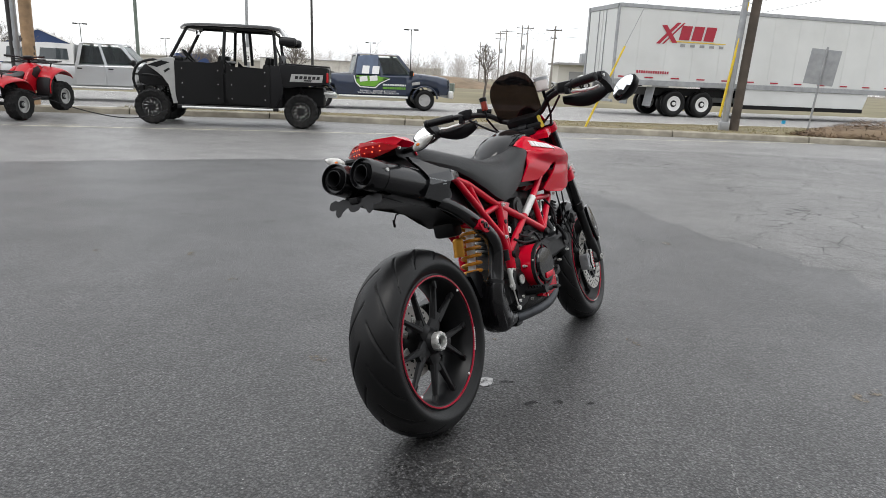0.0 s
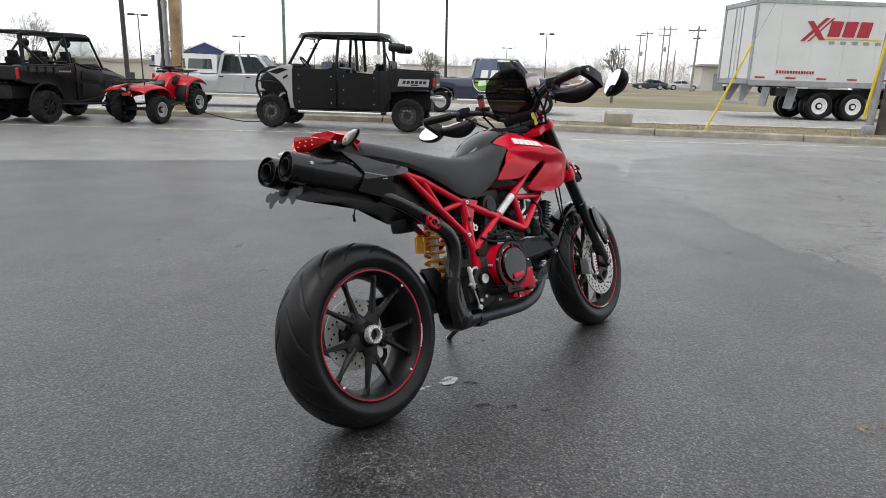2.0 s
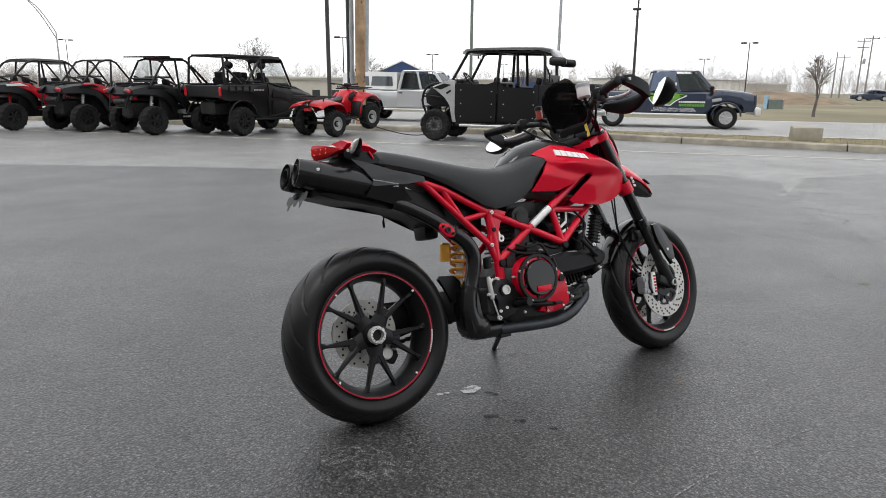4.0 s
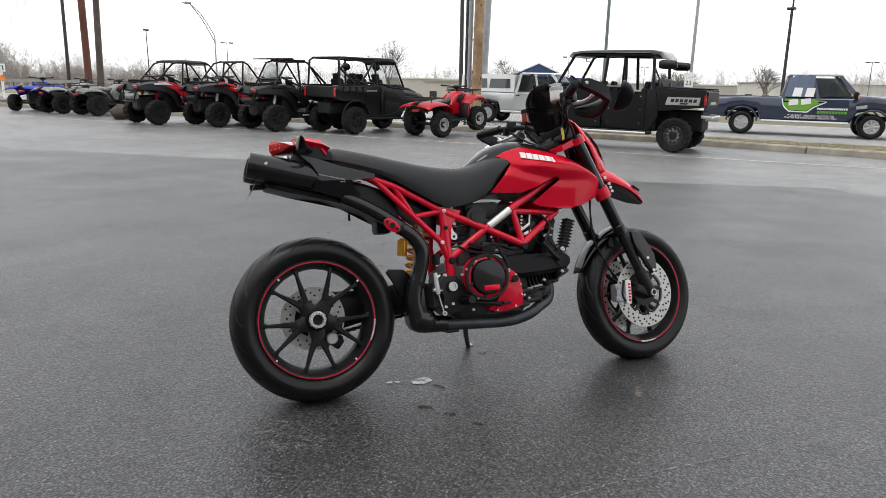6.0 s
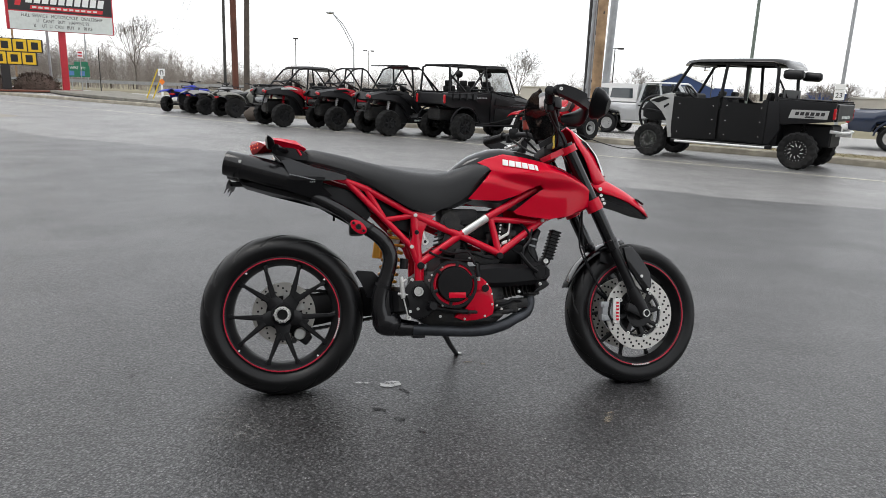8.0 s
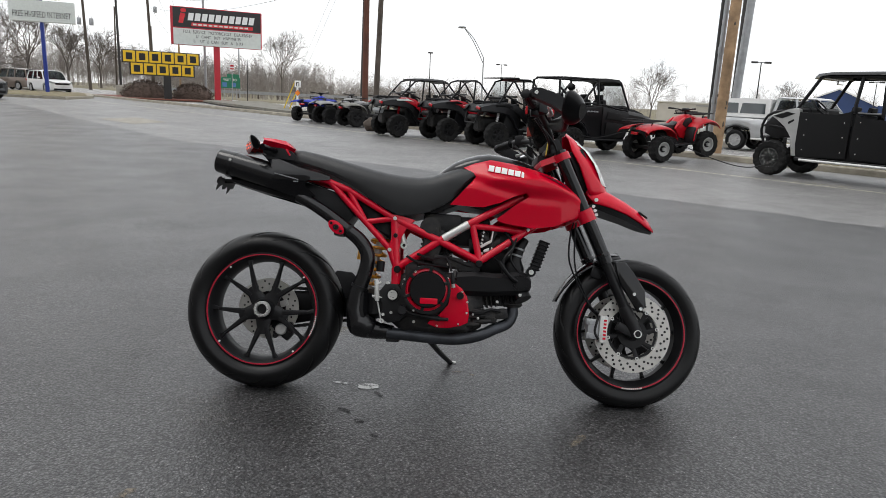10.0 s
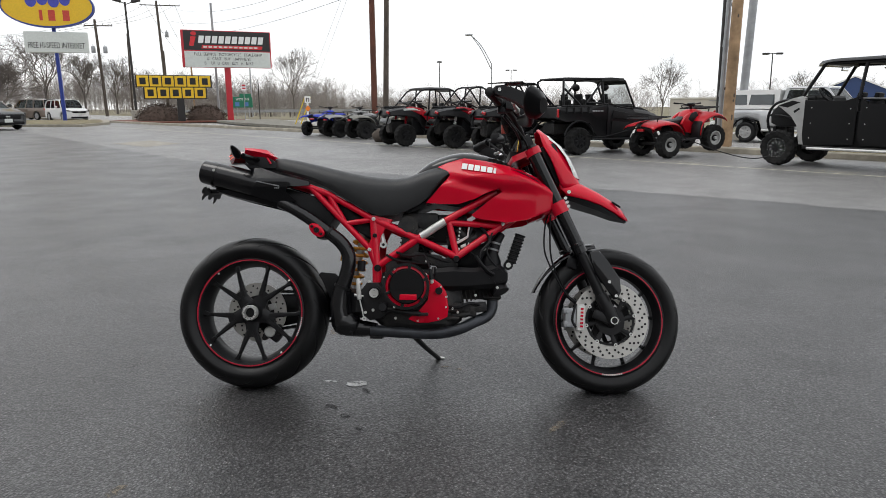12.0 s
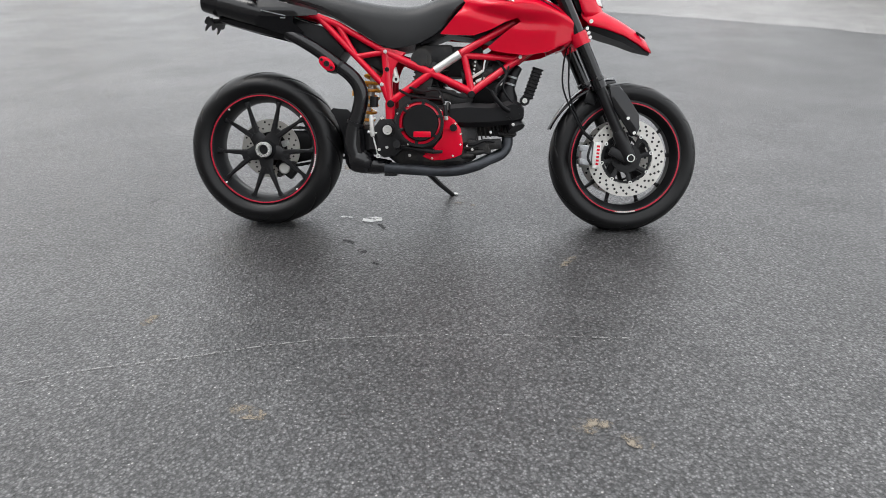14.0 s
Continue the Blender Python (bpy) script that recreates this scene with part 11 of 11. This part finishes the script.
def saloon(m, paint, label, L=4.75, hw=0.93, belt=0.92, roof=1.40, form="coupe", rim=None):
    t = thing("parked_car", m, label, "car", "parked cars")
    wb = L * 0.575
    ro, fo = L * 0.22, L * 0.205
    r = 0.345
    for x in (0, wb):
        for sg in (-1, 1):
            vehicle_wheel(t, x, sg * (hw - 0.115), r, 0.23, 0.235, rim or M_hubcap, M_rubber, 0, 7)
    nose = belt - (0.17 if form == "coupe" else 0.12)
    shaped_body(t, paint, wb, ro, fo, hw, belt, r, nose, belt + 0.04)
    xf = wb + fo
    h = roof
    if form == "coupe":
        crown = [(wb - 0.42, belt - 0.02), (wb - 0.80, h - 0.24), (wb - 1.22, h - 0.03), (wb - 1.65, h), (wb * 0.25, h - 0.06), (0.10, h - 0.20), (-0.62, belt + 0.02)]
        sides = [(wb * 0.36, wb - 0.85, wb * 0.34, wb - 1.20), (0.30, wb * 0.30, 0.42, wb * 0.28)]
    else:
        back = -ro + 0.22 if form == "van" else -ro + 0.30
        crown = [(wb - 0.15 if form == "van" else wb - 0.30, belt), (wb - 0.45, h - 0.26), (wb - 0.80, h - 0.03), (wb - 1.2, h), (0.2, h), (back + 0.12, h - 0.06), (back + 0.04, h - 0.30), (back - 0.08, belt)]
        sides = [(wb * 0.52, wb - 0.55, wb * 0.52, wb - 0.85), (0.30, wb * 0.48, 0.24, wb * 0.48), (-ro + 0.42, 0.22, -ro + 0.5, 0.16)]
    shaped_cabin(t, paint, crown, hw * 0.90, hw * 0.70 if form == "coupe" else hw * 0.78, belt, sides)
    for sg in (-1, 1):
        bm = bmesh.new()
        lx = xf - (0.18 if form == "coupe" else 0.16)
        loft(bm, [[V(x, sg * y, z0), V(x, sg * y, z1), V(x - 0.07, sg * y * 0.97, z1), V(x - 0.07, sg * y * 0.97, z0)] for x, y, z0, z1 in ((xf + 0.005, hw * 0.56, nose - 0.17, nose - 0.10), (xf - 0.02, hw * 0.70, nose - 0.18, nose - 0.07), (lx + 0.06, hw * 0.84, nose - 0.17, nose - 0.03), (lx - 0.10, hw * 0.925, nose - 0.12, nose - 0.02))])
        part("headlight", bm, M_clear, t, "clear slanting headlamp")
        bm = bmesh.new()
        tall = form == "van"
        box(bm, (-ro + 0.05, sg * hw * 0.78, belt - 0.10 + (0.10 if tall else 0)), (0.10, 0.26, 0.34 if tall else 0.17), Matrix.Rotation(radians(14 * sg), 4, "Z"), 0.025, 1)
        part("tail_light", bm, M_taillamp, t, "red tail lamp")
        bm = bmesh.new()
        blob(bm, (wb - 0.78, sg * (hw + 0.08), belt + 0.09), (0.07, 0.11, 0.075), 2)
        part("wing_mirror", bm, paint, t)
        bm = bmesh.new()
        prism_y(bm, [(wb * 0.36, 0.30), (wb - 0.56, 0.30), (wb - 0.52, belt - 0.20), (wb - 0.60, belt - 0.10), (wb * 0.34, belt - 0.10)], sg * (hw * 0.984), sg * (hw * 0.984 + 0.012), 0.005, 1)
        dr = part("door", bm, paint, t)
        bm = bmesh.new()
        box(bm, (wb * 0.42, sg * (hw + 0.012), belt - 0.16), (0.20, 0.03, 0.03), None, 0.01, 1)
        part("door_handle", bm, paint, dr)
    zg = nose - 0.20
    bm = bmesh.new()
    box(bm, (xf - 0.005, 0, zg), (0.06, hw * 1.12, 0.20 if form == "coupe" else 0.14), None, 0.028, 2)
    gr = part("grille", bm, M_blackpl, t, "wide black grille")
    bm = bmesh.new()
    box(bm, (xf + 0.028, 0, zg + 0.01), (0.012, 0.17, 0.06), None, 0.005, 1)
    part("badge", bm, M_silver, gr, "small plain bright badge")
    bm = bmesh.new()
    box(bm, (xf - 0.03, 0, 0.30), (0.12, hw * 1.36, 0.12), None, 0.03, 1)
    part("lower_grille", bm, M_blackpl, t)
    bm = bmesh.new()
    box(bm, (xf + 0.035, 0.0, zg - 0.155), (0.02, 0.31, 0.15), None, 0.004, 1)
    part("number_plate", bm, M_signwht, t, "pale plate with plain bars")
    if form == "van":
        bm = bmesh.new()
        box(bm, (-ro - 0.02, 0, 0.50), (0.12, hw * 1.5, 0.22), None, 0.05, 2)
        part("rear_bumper", bm, paint, t)
    return t


def box_trailer(m):
    """A long van trailer; local origin on the ground under its rear end."""
    t = thing("box_trailer", m, "long white box trailer with dark red markings", "trailer")
    Lx, hw, z0, z1 = 16.1, 1.29, 1.22, 4.08
    bm = bmesh.new()
    box(bm, (Lx / 2, 0, (z0 + z1) / 2), (Lx, hw * 2, z1 - z0), None, 0.02, 1)
    body = part("body", bm, M_trailer, t)
    for sg in (-1, 1):
        for k in range(14):
            bm = bmesh.new()
            box(bm, (0.9 + 1.17 * k, sg * (hw + 0.004), (z0 + z1) / 2 + 0.1), (0.035, 0.012, z1 - z0 - 0.35))
            part("panel_seam", bm, M_trailer, body)
        bm = bmesh.new()
        box(bm, (Lx / 2, sg * (hw + 0.01), z0 + 0.05), (Lx, 0.04, 0.2), None, 0.01, 1)
        part("bottom_rail", bm, M_galv, body)
        bm = bmesh.new()
        box(bm, (Lx / 2, sg * (hw + 0.01), z1 - 0.06), (Lx, 0.04, 0.14), None, 0.01, 1)
        part("top_rail", bm, M_galv, body)
        for k in range(14):
            bm = bmesh.new()
            box(bm, (0.35 + 1.12 * k, sg * (hw + 0.015), z0 + 0.24), (0.36, 0.012, 0.05))
            part("reflector_strip", bm, M_dkred, body)
        # plain block emblem
        shapes = [[(x0, 2.90), (x0 + 0.44, 2.90), (x0 + 0.54, 3.42), (x0 + 0.10, 3.42)] for x0 in (2.55, 3.08, 3.61)]
        shapes += [[(1.60, 2.72), (1.76, 2.72), (2.58, 3.52), (2.42, 3.52)], [(1.86, 2.72), (1.94, 2.72), (2.76, 3.52), (2.68, 3.52)], [(1.78, 3.40), (2.0, 3.40), (2.5, 2.78), (2.28, 2.78)]]
        for k, sh in enumerate(shapes):
            bm = bmesh.new()
            prism_y(bm, sh, sg * (hw + 0.012), sg * (hw + 0.020 + 0.002 * (k > 4)))
            part("emblem_block", bm, M_dkred, body, "dark red slanted block")
        bm = bmesh.new()
        box(bm, (3.4, sg * (hw + 0.016), 2.83), (2.4, 0.01, 0.035))
        part("emblem_line", bm, M_yellow, body)
        for k in range(5):
            bm = bmesh.new()
            box(bm, (2.75 + 0.42 * k, sg * (hw + 0.016), 2.70), (0.20, 0.01, 0.10))
            part("emblem_bar", bm, M_atvgrey, body)
        bm = bmesh.new()
        for k in range(14):
            box(bm, (0.95 + 0.10 * k, sg * (hw + 0.016), 1.66), (0.065, 0.01, 0.10))
        part("address_bar", bm, M_dkred, body, "small dark red bars")
        # skirt
        bm = bmesh.new()
        prism_y(bm, [(5.4, z0), (5.65, 0.55), (11.6, 0.55), (11.8, z0)], sg * (hw - 0.05), sg * (hw - 0.02))
        part("side_skirt", bm, M_trailer, t, "white side skirt")
        bm = bmesh.new()
        box(bm, (8.6, sg * (hw - 0.02), 0.48), (6.0, 0.04, 0.16))
        part("skirt_edge", bm, M_blackpl, t)
        for x in (2.75, 4.0):
            vehicle_wheel(t, x, sg * 1.08, 0.51, 0.28, 0.29, M_carwhite, M_rubber, 0, 0, "dish")
            vehicle_wheel(t, x, sg * 0.75, 0.51, 0.28, 0.29, M_carwhite, M_rubber, 0, 0, "dish")
        bm = bmesh.new()
        box(bm, (1.75, sg * 0.95, 0.75), (0.03, 0.6, 0.75), Matrix.Rotation(radians(10), 4, "Y"))
        part("mud_flap", bm, M_galv, t)
        bm = bmesh.new()
        box(bm, (0.02, sg * 0.95, 1.30), (0.05, 0.16, 0.10))
        part("tail_light", bm, M_taillamp, t)
        bm = bmesh.new()
        prism_y(bm, [(0.05, 1.2), (0.05, 0.55), (0.15, 0.55), (0.55, 1.2)], sg * 0.5, sg * 0.6)
        part("bumper_strut", bm, M_galv, t)
    bm = bmesh.new()
    box(bm, (0.08, 0, 0.55), (0.1, 2.3, 0.1), None, 0.01, 1)
    part("rear_bumper", bm, M_galv, t)
    bm = bmesh.new()
    box(bm, (4.4, 0, 0.95), (5.0, 1.6, 0.3))
    part("axle_frame", bm, M_blackpl, t)
    bm = bmesh.new()
    for sg in (-1, 1):
        box(bm, (-0.02, sg * (hw - 0.05), (z0 + z1) / 2), (0.06, 0.14, z1 - z0))
    box(bm, (-0.02, 0, z1 - 0.08), (0.06, hw * 2, 0.16))
    box(bm, (-0.02, 0, z0 + 0.08), (0.06, hw * 2, 0.16))
    part("door_frame", bm, M_galv, t)
    for sg in (-1, 1):
        bm = bmesh.new()
        box(bm, (-0.015, sg * 0.58, (z0 + z1) / 2), (0.04, 1.10, z1 - z0 - 0.35), None, 0.01, 1)
        d = part("rear_door", bm, M_trailer, t)
        bm = bmesh.new()
        tube(bm, [(-0.05, sg * 0.3, z0 + 0.2), (-0.05, sg * 0.3, z1 - 0.2)], 0.018, 6)
        part("lock_rod", bm, M_galv, d)
    return t


def semi_truck(m):
    t = thing("semi_truck", m, "white highway tractor with a white trailer far off", "truck")
    for x in (0, 1.3, 5.2):
        for sg in (-1, 1):
            vehicle_wheel(t, x, sg * 1.0, 0.5, 0.3, 0.28, M_hubcap, M_rubber, 0, 0, "dish")
    bm = bmesh.new()
    prism_y(bm, [(2.4, 0.9), (5.9, 0.7), (6.0, 1.6), (4.9, 1.95), (4.5, 2.7), (3.9, 3.5), (2.4, 3.8)], -1.15, 1.15, 0.1)
    part("cab", bm, M_carwhite, t)
    bm = bmesh.new()
    loft(bm, [[V(4.95, y, 2.0), V(4.6, y, 2.7), V(4.66, y, 2.7), V(5.0, y, 2.0)] for y in (-1, 1)])
    for sg in (-1, 1):
        prism_y(bm, [(3.7, 2.0), (4.7, 2.0), (4.4, 2.65), (3.7, 2.65)], sg * 1.152, sg * 1.165)
    part("window", bm, M_cargl, t)
    bm = bmesh.new()
    box(bm, (1.0, 0, 0.9), (6, 0.8, 0.3))
    part("chassis", bm, M_blackpl, t)
    bm = bmesh.new()
    box(bm, (-6.2, 0, 2.6), (14, 2.5, 2.8), None, 0.03, 1)
    part("trailer_body", bm, M_trailer, t)
    return t


def on_road(s, n, turn=0.0):
    return Matrix.Translation(rp(s, n, road_z(s) + 0.002)) @ Matrix.Rotation(ROAD_TURN + turn, 4, "Z")


def heading(x, y, z, deg, pitch=0.0):
    return Matrix.Translation((x, y, z)) @ Matrix.Rotation(radians(deg), 4, "Z") @ Matrix.Rotation(radians(pitch), 4, "Y")


def build_vehicles():
    # black crew utility vehicle parked along the kerb
    h = 195.8
    near_rear = V(-4.33, 12.90, 0)
    left = V(-math.sin(radians(h)), math.cos(radians(h)), 0)
    o = near_rear - left * 0.64
    crew_utv(heading(o.x, o.y, 0, h) @ Matrix.Scale(0.965, 4))
    quad(heading(-9.57, 11.33, 0.0, 94, -5.5) @ Matrix.Scale(1.006, 4), M_atvred, "red quad bike with front wheels up on the kerb")
    crew_black_utv(heading(-11.33, 10.03, 0.0, 95) @ Matrix.Scale(0.897, 4))
    sport_utv(heading(-12.80, 8.90, 0.0, 91) @ Matrix.Scale(0.880, 4), 2.1, M_utvblk, M_utvblk, False, "black sport side-by-side with clear rear screen", 1, True, 1.86)
    sport_utv(heading(-14.61, 8.32, 0.0, 93) @ Matrix.Scale(0.879, 4), 2.05, M_utvblk, M_utvred, False, "black and red two-seat side-by-side with open cage", 1, False, 1.82)
    sport_utv(heading(-15.98, 7.35, 0.0, 96) @ Matrix.Scale(0.881, 4), 2.75, M_utvblk, M_utvred, True, "red and black four-seat side-by-side with black roof", 2, False, 1.78)
    quad(heading(-20.38, 7.27, 0.0, 105) @ Matrix.Scale(1.023, 4), M_atvcamo, "camouflage quad bike with racks", 0.31)
    quad(heading(-21.86, 6.71, 0.0, 105) @ Matrix.Scale(1.022, 4), M_atvgrey, "grey and black quad bike", 0.30)
    quad(heading(-23.45, 6.35, 0.0, 140) @ Matrix.Scale(1.021, 4), M_atvblue, "blue sport quad bike at the end of the row", 0.27, False, True)
    # tow strap between the vehicles
    bm = bmesh.new()
    tube(bm, [(-11.07, 9.97, 0.62), (-10.40, 10.43, 0.42), (-9.73, 10.97, 0.62), (-9.08, 11.25, 0.55), (-8.14, 11.80, 0.20), (-7.22, 11.82, 0.12), (-6.40, 11.66, 0.32)], 0.010, 5, True, 6)
    ob = new("security_cable", finish(bm, "security_cable", M_blackpl))
    tagged(ob, "slack steel cable strung between the parked vehicles", "cable")
    bm = bmesh.new()
    blob(bm, (0, 0, 0.20), (0.24, 0.30, 0.24), 3)
    for v in bm.verts:
        v.co += 0.06 * noise.noise_vector(v.co * 6)
    t = thing("stump", Matrix.Translation((-18.13, 7.43, 0)) @ Matrix.Scale(0.93, 4), "round brown weathered log by the kerb", "log")
    part("log", bm, M_wooddk, t)
    # on the road
    pickup(on_road(7.6, 10.6) @ Matrix.Scale(0.91, 4), M_carblue, "dark blue pickup with green and white work decals", decal=True)
    pickup(on_road(-0.5, 10.2) @ Matrix.Scale(0.86, 4), M_carsilver, "silver pickup with white bed cap", cap=True, wb=3.57)
    box_trailer(on_road(18.6, 12.5))
    # corner car park
    saloon(heading(-39.8, -9.35, 0, 39) @ Matrix.Scale(1.19, 4), M_cargrey, "graphite fastback coupe parked by the island", hw=0.95, rim=M_blackgl)
    saloon(heading(-60.5, -8.0, 0, 30), M_carwhite, "white crossover parked by the inn sign", 4.6, 0.92, 1.02, 1.66, "wagon")
    saloon(heading(-66.1, -10.0, 0, 230), M_cartan, "tan minivan with red tail lamps by the inn sign", 4.9, 0.96, 1.05, 1.78, "van")
    saloon(heading(-64.0, -15.5, 0, 225), M_cargrey, "dark crossover parked by the restaurant", 4.6, 0.92, 1.0, 1.65, "wagon")
    # far right
    semi_truck(heading(9.6, 92, 0.02, 188))
    for k, (x, y, p) in enumerate(((-6.2, 108, M_carsilver), (-4.3, 104, M_carblue), (-2.6, 107, M_carsilver), (-38, 165, M_carwhite), (-46, 160, M_cargrey))):
        saloon(heading(x, y, -0.12 if k < 3 else -2.2, 10 + 180 * (k % 2)), p, "parked car far across the road")


build_vehicles()
